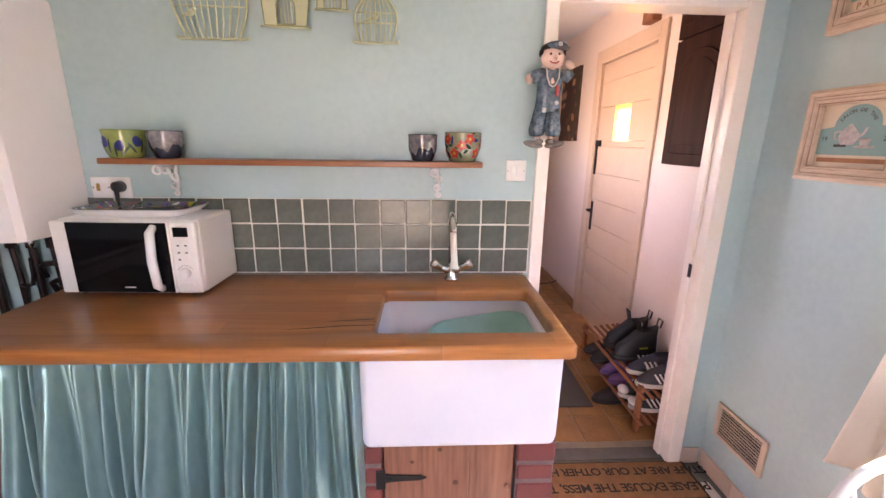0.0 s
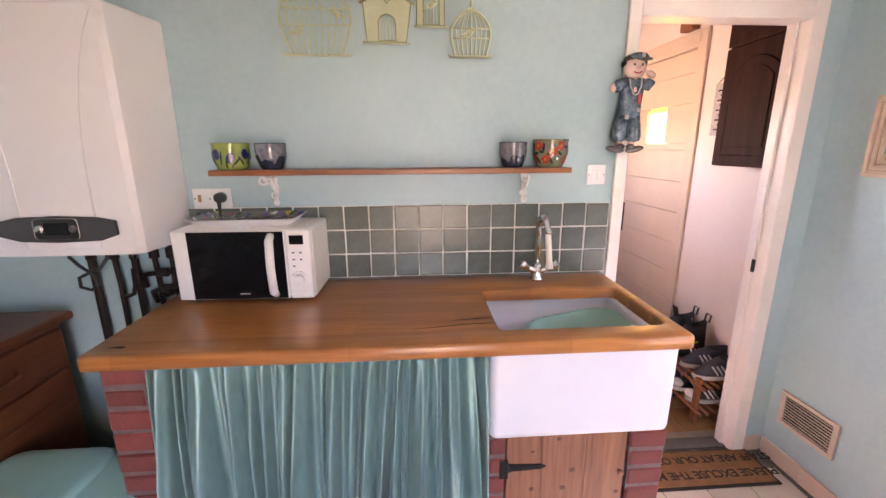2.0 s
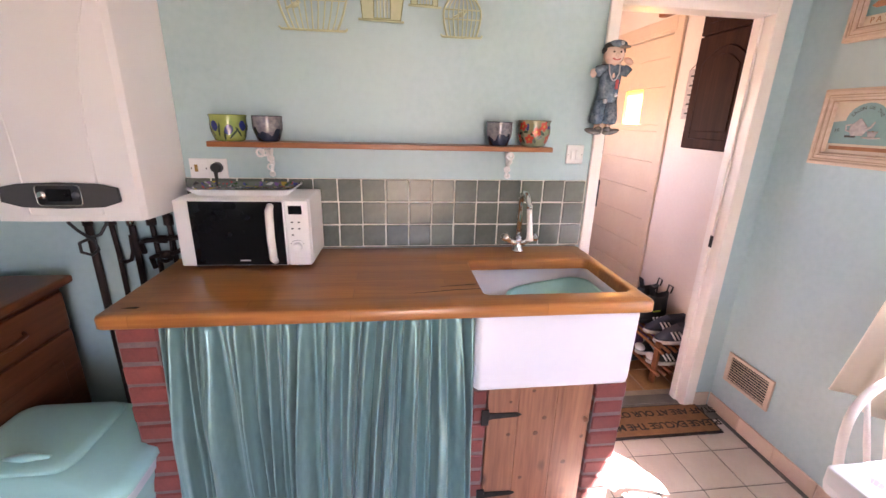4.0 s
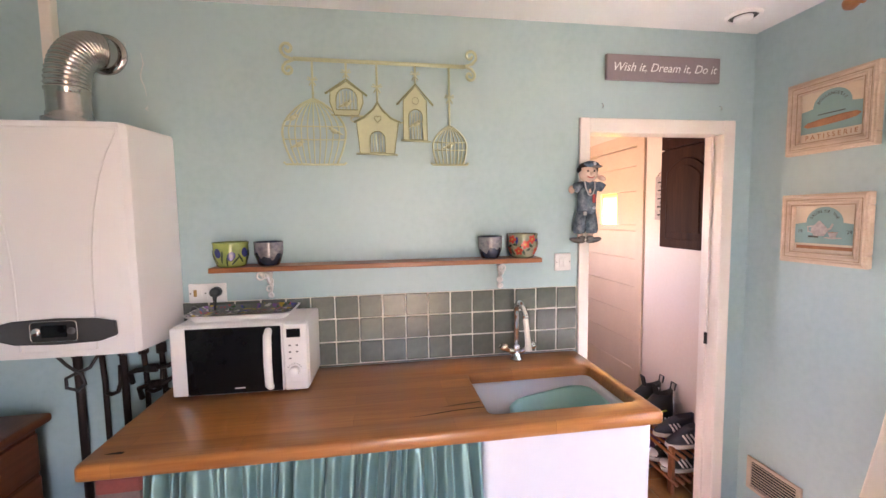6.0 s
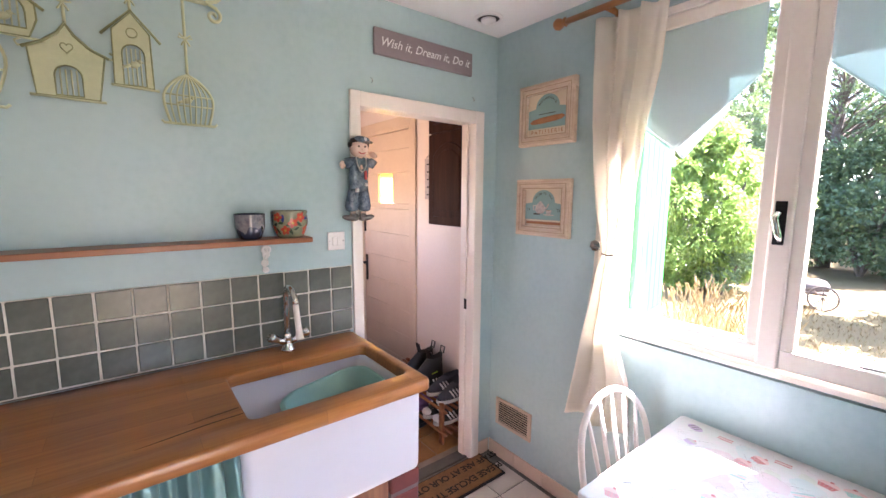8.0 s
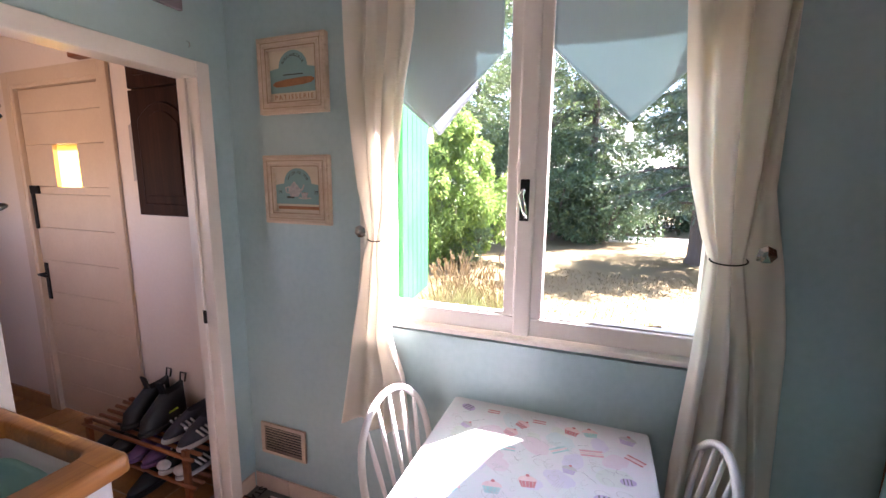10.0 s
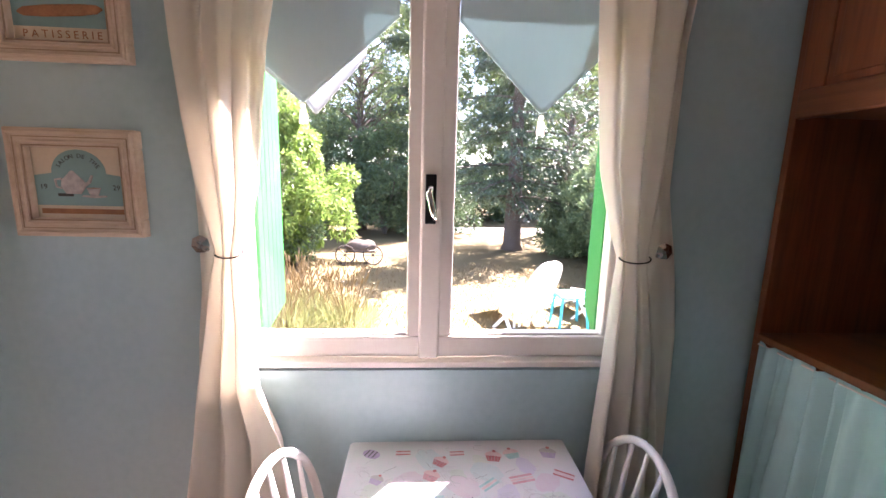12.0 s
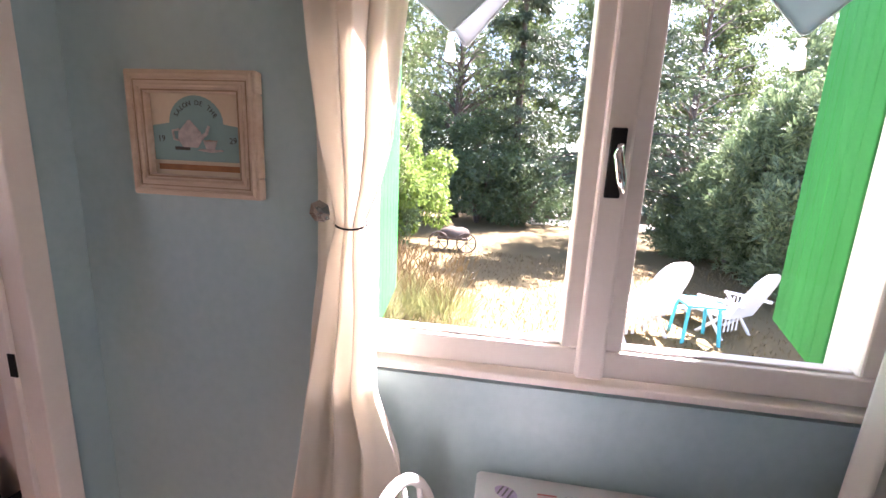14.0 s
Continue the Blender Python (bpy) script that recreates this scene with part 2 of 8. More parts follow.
M_wall = surface("teal_plaster_paint", (0.415, 0.555, 0.572), (0.335, 0.472, 0.495), 0.44, 1.6, 38.0, 0.16, 0.004, spec=0.6, third=(0.39, 0.525, 0.545))
M_ceil = surface("white_ceiling_paint", (0.80, 0.80, 0.79), (0.74, 0.74, 0.73), 0.8, 2.0, 60.0, 0.3, 0.003)
M_trim = surface("off_white_gloss_paint", (0.83, 0.77, 0.71), (0.76, 0.69, 0.63), 0.35, 4.0, 60.0, 0.08, 0.001)
M_hall = surface("hall_white_plaster", (0.79, 0.69, 0.61), (0.71, 0.60, 0.52), 0.8, 1.5, 50.0, 0.25, 0.003)
M_floor_tile = surface("kitchen_floor_tile_glaze", (0.66, 0.58, 0.50), (0.58, 0.49, 0.42), 0.32, 7.0, 80.0, 0.08, 0.001, vary=0.06)
M_grout_dark = surface("dark_grout", (0.20, 0.18, 0.16), (0.13, 0.12, 0.11), 0.9, 20.0, 120.0, 0.4, 0.002)
M_skirt = surface("beige_skirting_tile", (0.66, 0.52, 0.41), (0.58, 0.44, 0.34), 0.35, 8.0, 80.0, 0.06, 0.001, vary=0.05)
M_hall_tile = surface("ochre_hall_tile", (0.42, 0.22, 0.075), (0.22, 0.095, 0.035), 0.35, 7.0, 60.0, 0.12, 0.001, vary=0.14, contrast=0.9)
M_hall_grout = surface("hall_grout", (0.42, 0.36, 0.28), (0.3, 0.25, 0.2), 0.9, 20.0)
M_counter = wood("varnished_beech_worktop", (0.50, 0.205, 0.052), (0.32, 0.108, 0.026), "x", 0.32, 12.0, stave=0.075, coat=0.35)
M_pine = wood("waxed_pine_board", (0.34, 0.145, 0.075), (0.15, 0.052, 0.028), "z", 0.55, 10.0, knots=True, vary=0.08)
M_shelf = wood("red_brown_shelf_wood", (0.33, 0.12, 0.04), (0.19, 0.06, 0.02), "x", 0.4, 14.0, coat=0.1)
M_dark = wood("dark_stained_oak", (0.050, 0.016, 0.008), (0.020, 0.006, 0.004), "z", 0.6, 12.0)
M_dark.node_tree.nodes["Principled BSDF"].inputs["Specular IOR Level"].default_value = 0.12
M_mid = wood("brown_stained_pine", (0.22, 0.078, 0.026), (0.115, 0.037, 0.013), "x", 0.45, 10.0, coat=0.15)
M_midz = wood("brown_stained_pine_upright", (0.24, 0.075, 0.024), (0.125, 0.036, 0.012), "z", 0.42, 10.0, coat=0.15)
M_side = wood("dark_brown_pine", (0.15, 0.05, 0.018), (0.075, 0.024, 0.009), "y", 0.5, 10.0, coat=0.1)
M_ceramic = surface("white_glazed_ceramic", (0.70, 0.69, 0.74), (0.66, 0.65, 0.71), 0.32, 3.0, 30.0, 0.02, 0.001, spec=0.3)
M_tile = surface("grey_green_wall_tile", (0.15, 0.162, 0.135), (0.085, 0.095, 0.08), 0.24, 9.0, 45.0, 0.2, 0.002, vary=0.12)
M_grout = surface("cream_grout", (0.78, 0.74, 0.66), (0.66, 0.62, 0.55), 0.9, 30.0, 150.0, 0.4, 0.002)
M_brick = surface("old_red_brick", (0.215, 0.052, 0.042), (0.115, 0.029, 0.026), 0.85, 14.0, 90.0, 0.7, 0.004, vary=0.22, third=(0.175, 0.043, 0.036))
M_mortar = surface("grey_mortar", (0.20, 0.145, 0.135), (0.11, 0.075, 0.07), 0.95, 25.0, 140.0, 0.8, 0.004)
M_sink_curtain = cloth("teal_satin_curtain", (0.235, 0.395, 0.388), (0.14, 0.255, 0.257), 0.0, 0.38, 6.0, 0.1, 0.2)
M_sink_curtain.node_tree.nodes["Principled BSDF"].inputs["Metallic"].default_value = 0.5
M_cream = cloth("cream_lined_curtain", (0.90, 0.86, 0.79), (0.86, 0.81, 0.73), 0.52, 0.85, 3.0, 0.15)
M_valance = cloth("pale_teal_voile", (0.62, 0.76, 0.77), (0.58, 0.72, 0.74), 0.17, 0.8, 3.0, 0.1)
M_white_voile = cloth("white_voile_cloth", (0.70, 0.72, 0.75), (0.64, 0.67, 0.71), 0.35, 0.8, 3.0, 0.1)
M_hutch_curtain = cloth("light_blue_cotton", (0.53, 0.80, 0.83), (0.45, 0.72, 0.76), 0.1, 0.75, 4.0, 0.2)
M_white_plastic = surface("white_moulded_plastic", (0.80, 0.78, 0.77), (0.77, 0.75, 0.74), 0.3, 3.0, 150.0, 0.03, 0.0005)
M_white_enamel = surface("white_enamelled_steel", (0.81, 0.78, 0.775), (0.80, 0.77, 0.765), 0.30, 2.0, 40.0, 0.0)
M_chair = surface("white_painted_wood", (0.82, 0.80, 0.79), (0.76, 0.73, 0.71), 0.35, 12.0, 60.0, 0.08, 0.001)
M_black_glass = surface("black_oven_glass", (0.008, 0.008, 0.009), (0.006, 0.006, 0.007), 0.06, 3.0, 30.0, 0.0)
M_black_glass.node_tree.nodes["Principled BSDF"].inputs["Specular IOR Level"].default_value = 0.25
M_black = surface("matt_black_plastic", (0.02, 0.02, 0.022), (0.014, 0.014, 0.015), 0.45, 8.0, 120.0, 0.1, 0.0005)
M_grey_dark = surface("charcoal_plastic", (0.065, 0.066, 0.07), (0.05, 0.05, 0.054), 0.4, 8.0, 120.0, 0.05, 0.0005)
M_iron = surface("black_wrought_iron", (0.022, 0.021, 0.021), (0.012, 0.011, 0.011), 0.5, 20.0, 140.0, 0.3, 0.001, metal=0.6)
M_chrome = surface("polished_chrome", (0.72, 0.70, 0.68), (0.62, 0.60, 0.58), 0.08, 5.0, 50.0, 0.0, metal=1.0)
M_alu = surface("ribbed_aluminium", (0.56, 0.53, 0.50), (0.42, 0.39, 0.36), 0.2, 12.0, 80.0, 0.1, 0.001, metal=1.0)
M_lime = surface("pale_green_painted_metal", (0.54, 0.575, 0.37), (0.45, 0.49, 0.31), 0.5, 10.0, 80.0, 0.15, 0.001)
# darker olive stands in for the shading along rims and outlines
M_lime_edge = surface("shaded_olive_edge", (0.30, 0.33, 0.17), (0.20, 0.22, 0.11), 0.5, 20.0, 80.0, 0.15, 0.001)
M_shutter = surface("bright_green_shutter_paint", (0.030, 0.235, 0.058), (0.022, 0.18, 0.043), 0.7, 5.0, 60.0, 0.2, 0.001, stretch=(1, 1, 0.15), spec=0.15)
M_glass = glass("window_glass", (0.97, 0.985, 0.975))
M_aqua = surface("aqua_plastic", (0.33, 0.60, 0.585), (0.30, 0.555, 0.545), 0.3, 3.0, 60.0, 0.05, 0.0005)
M_bowl = surface("teal_plastic_bowl", (0.29, 0.54, 0.52), (0.25, 0.49, 0.48), 0.3, 3.0, 60.0, 0.05, 0.0005)


# ---- the room ----
XA, XB, YA, YC, TOP = -2.05, 1.60, 1.90, -0.95, 2.45
DX0, DX1, DZ = 0.741, 1.435, 1.975          # doorway
WY0, WY1, WZ0, WZ1 = -0.06, 1.175, 1.0, 2.31  # window


def wall_pieces(name, boxes, material, label):
    bm = None
    for lo, hi in boxes:
        bm = bx(lo, hi, bm=bm)
    return solo(name, bm, material, label, "wall", kind="structure")


wall_pieces("wall_north", [((XA - 0.1, YA, 0), (DX0 - 0.025, YA + 0.08, TOP)), ((DX1 + 0.025, YA, 0), (XB + 0.2, YA + 0.08, TOP)),
                           ((DX0 - 0.025, YA, DZ + 0.025), (DX1 + 0.025, YA + 0.08, TOP))], M_wall, "teal painted plaster wall with an open doorway")
wall_pieces("wall_east", [((XB, YC - 0.1, 0), (XB + 0.2, WY0, TOP)), ((XB, WY1, 0), (XB + 0.2, YA, TOP)),
                          ((XB, WY0, 0), (XB + 0.2, WY1, WZ0 - 0.035)), ((XB, WY0, WZ1), (XB + 0.2, WY1, TOP))], M_wall, "teal painted plaster wall with a wide window")
wall_pieces("wall_west", [((XA - 0.1, YC - 0.1, 0), (XA, YA, TOP))], M_wall, "teal painted plaster wall")
# the south opening is unseen, added so that light comes from behind
wall_pieces("wall_south", [((XA, YC - 0.1, 0), (-0.28, YC, TOP)), ((0.40, YC - 0.1, 0), (XB, YC, TOP)), ((-0.28, YC - 0.1, 2.12), (0.40, YC, TOP))], M_wall, "teal painted plaster wall with an unseen opening added to let in light")
# unseen slab, added to block the sun from the south opening
solo("sun_block_roof", bx((-2.4, YC - 3.0, 2.28), (1.4, YC - 0.101, 2.36)), M_ceil, "unseen roof slab added to keep the sun out of the south opening", "roof", kind="structure")
solo("ceiling", bx((XA - 0.1, YC - 0.1, TOP), (XB + 0.2, YA + 0.08, TOP + 0.12)), M_ceil, "white painted plaster ceiling", "ceiling", kind="structure")
floor = solo("floor", bx((XA - 0.1, YC - 0.1, -0.12), (XB + 0.2, YA + 0.02, -0.004)), M_grout_dark, "dark grouted bed of the kitchen floor", "floor", kind="structure")
floor_hall = solo("floor_hall", bx((0.2, YA + 0.021, -0.12), (1.7, 5.3, -0.004)), M_hall_grout, "grouted bed of the hall floor", "floor", kind="structure")
wall_pieces("wall_hall_east", [((1.66, YA + 0.08, 0), (1.80, 2.84, TOP)), ((1.66, 3.72, 0), (1.80, 5.3, TOP)), ((1.66, 2.84, 2.13), (1.80, 3.72, TOP))], M_hall, "white plaster hall wall")
# the opening in the hall's west wall is unseen, added to light the hall
wall_pieces("wall_hall_west", [((0.2, YA + 0.08, 0), (0.32, 2.8, TOP)), ((0.2, 3.8, 0), (0.32, 5.3, TOP)), ((0.2, 2.8, 0), (0.32, 3.8, 1.35)), ((0.2, 2.8, 1.75), (0.32, 3.8, TOP))], M_hall, "white plaster hall wall with an unseen opening added to let in light")
wall_pieces("wall_hall_north", [((0.2, 5.2, 0), (1.8, 5.3, TOP))], M_hall, "white plaster hall wall")
solo("ceiling_hall", bx((0.2, YA + 0.08, TOP), (1.8, 5.3, TOP + 0.12)), M_ceil, "white painted hall ceiling", "ceiling", kind="structure")

# door casing and lining
dr = thing("door_frame", (DX0, YA, 0), "off-white gloss painted door casing around the doorway", "door frame", kind="structure")
part("casing_side", bx((0.695, YA - 0.018, 0.0), (0.745, YA - 0.001, 2.038), 0.004), M_trim, dr)
part("casing_side", bx((1.431, YA - 0.018, 0.0), (1.492, YA - 0.001, 2.038), 0.004), M_trim, dr)
part("casing_head", bx((0.745, YA - 0.017, DZ - 0.004), (1.431, YA - 0.001, 2.037), 0.004), M_trim, dr)
part("lining_side", bx((DX0 - 0.024, YA + 0.0, 0), (DX0, YA + 0.095, DZ), 0.002), M_trim, dr)
part("lining_side", bx((DX1, YA + 0.0, 0), (DX1 + 0.024, YA + 0.095, DZ), 0.002), M_trim, dr)
part("lining_head", bx((DX0, YA + 0.0, DZ), (DX1, YA + 0.095, DZ + 0.024), 0.002), M_trim, dr)
part("door_stop", bx((DX1 - 0.014, YA + 0.045, 0), (DX1 - 0.001, YA + 0.09, DZ - 0.001), 0.002), M_trim, dr)
part("strike_plate", bx((DX1 - 0.017, YA + 0.03, 0.93), (DX1 - 0.0145, YA + 0.05, 0.99), 0.0), M_iron, dr, "dark metal strike plate")
solo("door_sill", bx((DX0, YA + 0.022, -0.01), (DX1, YA + 0.10, 0.006), 0.004), M_grout_dark, "dark worn strip across the doorway floor", "threshold", kind="structure")

# window
win = thing("window_1", (XB, 0.56, WZ0), "white painted two-leaf wooden window, closed", "window", kind="structure")
fx0, fx1 = XB + 0.004, XB + 0.11
part("window_frame", bx((fx0, WY0, WZ0), (fx1, WY0 + 0.03, WZ1), 0.003), M_trim, win)
part("window_frame", bx((fx0, WY1 - 0.03, WZ0), (fx1, WY1, WZ1), 0.003), M_trim, win)
part("window_frame", bx((fx0, WY0 + 0.03, WZ1 - 0.03), (fx1, WY1 - 0.03, WZ1), 0.003), M_trim, win)
part("window_sill", bx((XB - 0.007, WY0 - 0.02, WZ0 - 0.024), (XB + 0.11, WY1 + 0.02, WZ0 - 0.004), 0.004), M_trim, win)


for lo, hi in (((WY0, WZ0), (WY0 + 0.005, WZ1)), ((WY1 - 0.005, WZ0), (WY1, WZ1)), ((WY0 + 0.005, WZ1 - 0.005), (WY1 - 0.005, WZ1))):
    part("outer_reveal", bx((fx1 + 0.001, lo[0], lo[1]), (XB + 0.202, hi[0], hi[1])), M_trim, win)
part("outer_sill", bx((fx1 + 0.001, WY0 + 0.006, WZ0 - 0.034), (XB + 0.235, WY1 - 0.006, WZ0 - 0.006), 0.004), M_trim, win)


def sash(y0, y1, s0, s1):
    """One leaf; s0 and s1 are the widths of its two stiles."""
    a, b = XB + 0.015, XB + 0.065
    z0, z1 = WZ0 + 0.004, WZ1 - 0.03
    leaf = part("sash", bx((a, y0, z0), (b, y1, z0 + 0.068), 0.006), M_trim, win)
    part("stile", bx((a, y0, z0 + 0.068), (b, y0 + s0, z1), 0.006), M_trim, leaf)
    part("stile", bx((a, y1 - s1, z0 + 0.068), (b, y1, z1), 0.006), M_trim, leaf)
    part("top_rail", bx((a, y0 + s0, z1 - 0.05), (b, y1 - s1, z1), 0.006), M_trim, leaf)
    for lo, hi in (((y0 + s0, z0 + 0.068), (y1 - s1, z0 + 0.076)),):
        part("bead", bx((a + 0.012, lo[0], lo[1]), (b - 0.004, hi[0], hi[1]), 0.003), M_trim, leaf)
    g = part("pane", bx((a + 0.024, y0 + s0 - 0.004, z0 + 0.06), (a + 0.028, y1 - s1 + 0.004, z1 - 0.045)), M_glass, leaf)
    g.visible_shadow = False
    return leaf


sash(WY0 + 0.032, 0.555, 0.04, 0.055)
sash(0.585, WY1 - 0.032, 0.055, 0.04)
part("astragal", bx((XB + 0.002, 0.538, WZ0 + 0.002), (XB + 0.04, 0.602, WZ1 - 0.03), 0.008), M_trim, win)
hdl = part("espagnolette_plate", bx((XB - 0.006, 0.556, 1.43), (XB + 0.002, 0.588, 1.575), 0.003), M_iron, win, "dark bronze handle plate")
part("handle", sweep([(XB - 0.008, 0.572, 1.535), (XB - 0.032, 0.573, 1.535), (XB - 0.042, 0.578, 1.52), (XB - 0.04, 0.566, 1.47), (XB - 0.034, 0.560, 1.445)], [0.008, 0.008, 0.010, 0.010, 0.006], 10), M_chrome, hdl, "worn metal lever handle", True)


def shutter(hinge, tip, name_label, out):
    h, t = Vector((*hinge, 0)), Vector((*tip, 0))
    d = (t - h).normalized()
    nrm = Vector((-d.y, d.x, 0))
    length = (t - h).length
    sh = thing("shutter", (hinge[0], hinge[1], WZ0), name_label, "shutter", "window shutters")
    turn = Matrix(((d.x, nrm.x, 0, 0), (d.y, nrm.y, 0, 0), (0, 0, 1, 0), (0, 0, 0, 1)))
    n = 6
    w = length / n
    for k in range(n):
        bm = bx((k * w + 0.001, -0.014, WZ0 - 0.02), ((k + 1) * w - 0.001, 0.014, WZ1 + 0.02), 0.004)
        bmesh.ops.transform(bm, matrix=Matrix.Translation(h) @ turn, verts=bm.verts)
        part("plank", bm, M_shutter, sh)
    for z in (1.22, 2.05):
        bm = bx((0.01, out * 0.0145, z), (length - 0.01, out * 0.038, z + 0.09), 0.004)
        bmesh.ops.transform(bm, matrix=Matrix.Translation(h) @ turn, verts=bm.verts)
        part("ledge", bm, M_shutter, sh)
    return sh


shutter((1.803, -0.064), (2.27, -0.222), "bright green plank shutter, standing open outside the window", -1)
shutter((1.815, 1.165), (2.25, 1.225), "bright green plank shutter, standing open outside the window", 1)


def rr(x0, x1, y0, y1, r, z, n=5):
    """A rounded rectangle at a height, as a ring of points."""
    out = []
    for cx, cy, a0 in ((x1 - r, y1 - r, 0), (x0 + r, y1 - r, 90), (x0 + r, y0 + r, 180), (x1 - r, y0 + r, 270)):
        for k in range(n):
            a = radians(a0 + 90 * k / (n - 1))
            out.append((cx + r * math.cos(a), cy + r * math.sin(a), z))
    return out


def loft(rings, cap0=True, cap1=True, bm=None, closed=False):
    own = bmesh.new()
    vs = [[own.verts.new(p) for p in ring] for ring in rings]
    n = len(vs[0])
    for a, b in list(zip(vs, vs[1:])) + ([(vs[-1], vs[0])] if closed else []):
        for k in range(n):
            own.faces.new((a[k], a[(k + 1) % n], b[(k + 1) % n], b[k]))
    if cap0 and not closed:
        own.faces.new(vs[0][::-1])
    if cap1 and not closed:
        own.faces.new(vs[-1])
    bmesh.ops.recalc_face_normals(own, faces=own.faces)
    return merge(bm, own)


def soft(ob, angle=40):
    """Smooth faces with sharp edges kept above an angle."""
    me = ob.data
    bm = bmesh.new()
    bm.from_mesh(me)
    for f in bm.faces:
        f.smooth = True
    for e in bm.edges:
        if len(e.link_faces) == 2 and e.calc_face_angle(0) > radians(angle):
            e.smooth = False
    bm.to_mesh(me)
    bm.free()
    return ob


# ---- sink unit ----
CZ = 0.965  # worktop height
CX0, CX1, CY0 = -1.022, 0.680, 1.262
SX0, SX1, SY0, SY1 = 0.122, 0.640, 1.352, 1.690


def worktop():
    t, r = 0.042, 0.010
    o = lambda d, z: rr(CX0 + d, CX1 - d, CY0 + d, YA - 0.012 - d, 0.018, z)
    i = lambda d, z: rr(SX0 - d, SX1 + d, SY0 - d, SY1 + d, 0.026, z)
    rings = [o(0.004, CZ - t), o(0, CZ - t + 0.004), o(0, CZ - r), o(0.003, CZ - 0.003), o(r, CZ), i(0.008, CZ), i(0.002, CZ - 0.003), i(0, CZ - 0.010), i(0, CZ - t)]
    ob = solo("worktop", loft(rings, closed=True), M_counter, "varnished orange-brown wooden worktop with a cut-out over the sink", "worktop")
    return soft(ob, 50)


wt = worktop()
for pts_ in ([(-0.135, 1.372), (-0.06, 1.380), (0.02, 1.392), (0.118, 1.398), (0.118, 1.401), (0.02, 1.397), (-0.06, 1.384)], [(-0.975, 1.318), (-0.93, 1.312), (-0.925, 1.322), (-0.94, 1.326)], [(-0.02, 1.425), (0.05, 1.432), (0.112, 1.440), (0.112, 1.444), (0.05, 1.437)]):
    part("dark_crack", plate(pts_, CZ + 0.0001, CZ + 0.0006, axis="z"), M_iron, wt, "dark open crack in the wood")


def belfast_sink():
    x0, x1, y0, y1, z0, z1 = 0.086, 0.655, 1.285, 1.76, 0.628, CZ - 0.0425
    w = 0.032
    rings = [rr(x0 + 0.02, x1 - 0.02, y0 + 0.02, y1 - 0.02, 0.02, z0), rr(x0 + 0.004, x1 - 0.004, y0 + 0.004, y1 - 0.004, 0.025, z0 + 0.008), rr(x0, x1, y0, y1, 0.028, z0 + 0.025),
             rr(x0, x1, y0, y1, 0.022, z1 - 0.012), rr(x0 + 0.004, x1 - 0.004, y0 + 0.004, y1 - 0.004, 0.022, z1 - 0.003), rr(x0 + 0.012, x1 - 0.012, y0 + 0.012, y1 - 0.012, 0.022, z1),
             rr(x0 + w - 0.006, x1 - w + 0.006, y0 + w + 0.02, y1 - w, 0.03, z1 - 0.001), rr(x0 + w, x1 - w, y0 + w + 0.026, y1 - w - 0.006, 0.035, z1 - 0.012),
             rr(x0 + w + 0.008, x1 - w - 0.008, y0 + w + 0.035, y1 - w - 0.014, 0.04, z0 + 0.07), rr(x0 + w + 0.04, x1 - w - 0.04, y0 + w + 0.06, y1 - w - 0.04, 0.05, z0 + 0.045)]
    s = thing("butler_sink", (0.37, 1.5, z0), "white glazed ceramic butler sink on brick piers", "sink")
    soft(part("basin", loft(rings), M_ceramic, s), 60)
    part("overflow", lathe([(0.0, 0.006), (0.010, 0.006), (0.014, 0.0), (0.018, 0.0), (0.018, -0.004)], (x0 + w + 0.007, 1.50, 0.86), 16, m=pose(0, 0, 0, 0, 90, 0)), M_chrome, s, "chrome overflow ring")
    plug = sweep([(x0 + w + 0.014, 1.47, 0.89), (x0 + w + 0.02, 1.455, 0.875), (x0 + w + 0.018, 1.45, 0.85), (x0 + w + 0.02, 1.44, 0.835)], 0.002, 6)
    part("plug", lathe([(0, 0.012), (0.012, 0.012), (0.02, 0.008), (0.022, 0.0), (0.018, -0.008), (0, -0.008)], (x0 + w + 0.022, 1.435, 0.862), 16, plug, pose(0, 0, 0, 0, 70, 0)), M_black, s, "black rubber plug on a chain", True)
    return s


belfast_sink()

# washing-up bowl inside the sink
wb = thing("washing_up_bowl", (0.46, 1.53, 0.675), "teal plastic washing-up bowl tilted in the sink", "bowl")
ZB = 0.673


def bowl_ring(d, z):
    pts = rr(0.285 + d, 0.612 - d, 1.418 + d, 1.675 - d, 0.085 - max(d, 0) * 0.4, 0)
    return [(x, y, ZB + z + 0.055 * (x - 0.28) / 0.33 * (1 if z > 0.1 else 0.4)) for x, y, _ in pts]


rings = [bowl_ring(0.05, 0), bowl_ring(0.04, 0.01), bowl_ring(0.006, 0.155), bowl_ring(-0.010, 0.158), bowl_ring(-0.013, 0.164), bowl_ring(-0.008, 0.169), bowl_ring(0.004, 0.166), bowl_ring(0.042, 0.018), bowl_ring(0.055, 0.010)]
soft(part("bowl_shell", loft(rings), M_bowl, wb), 70)
part("cloth_scrap", bx((0.288, 1.425, ZB + 0.14), (0.318, 1.447, ZB + 0.18), 0.009), M_white_plastic, wb, "white folded dishcloth over the rim")

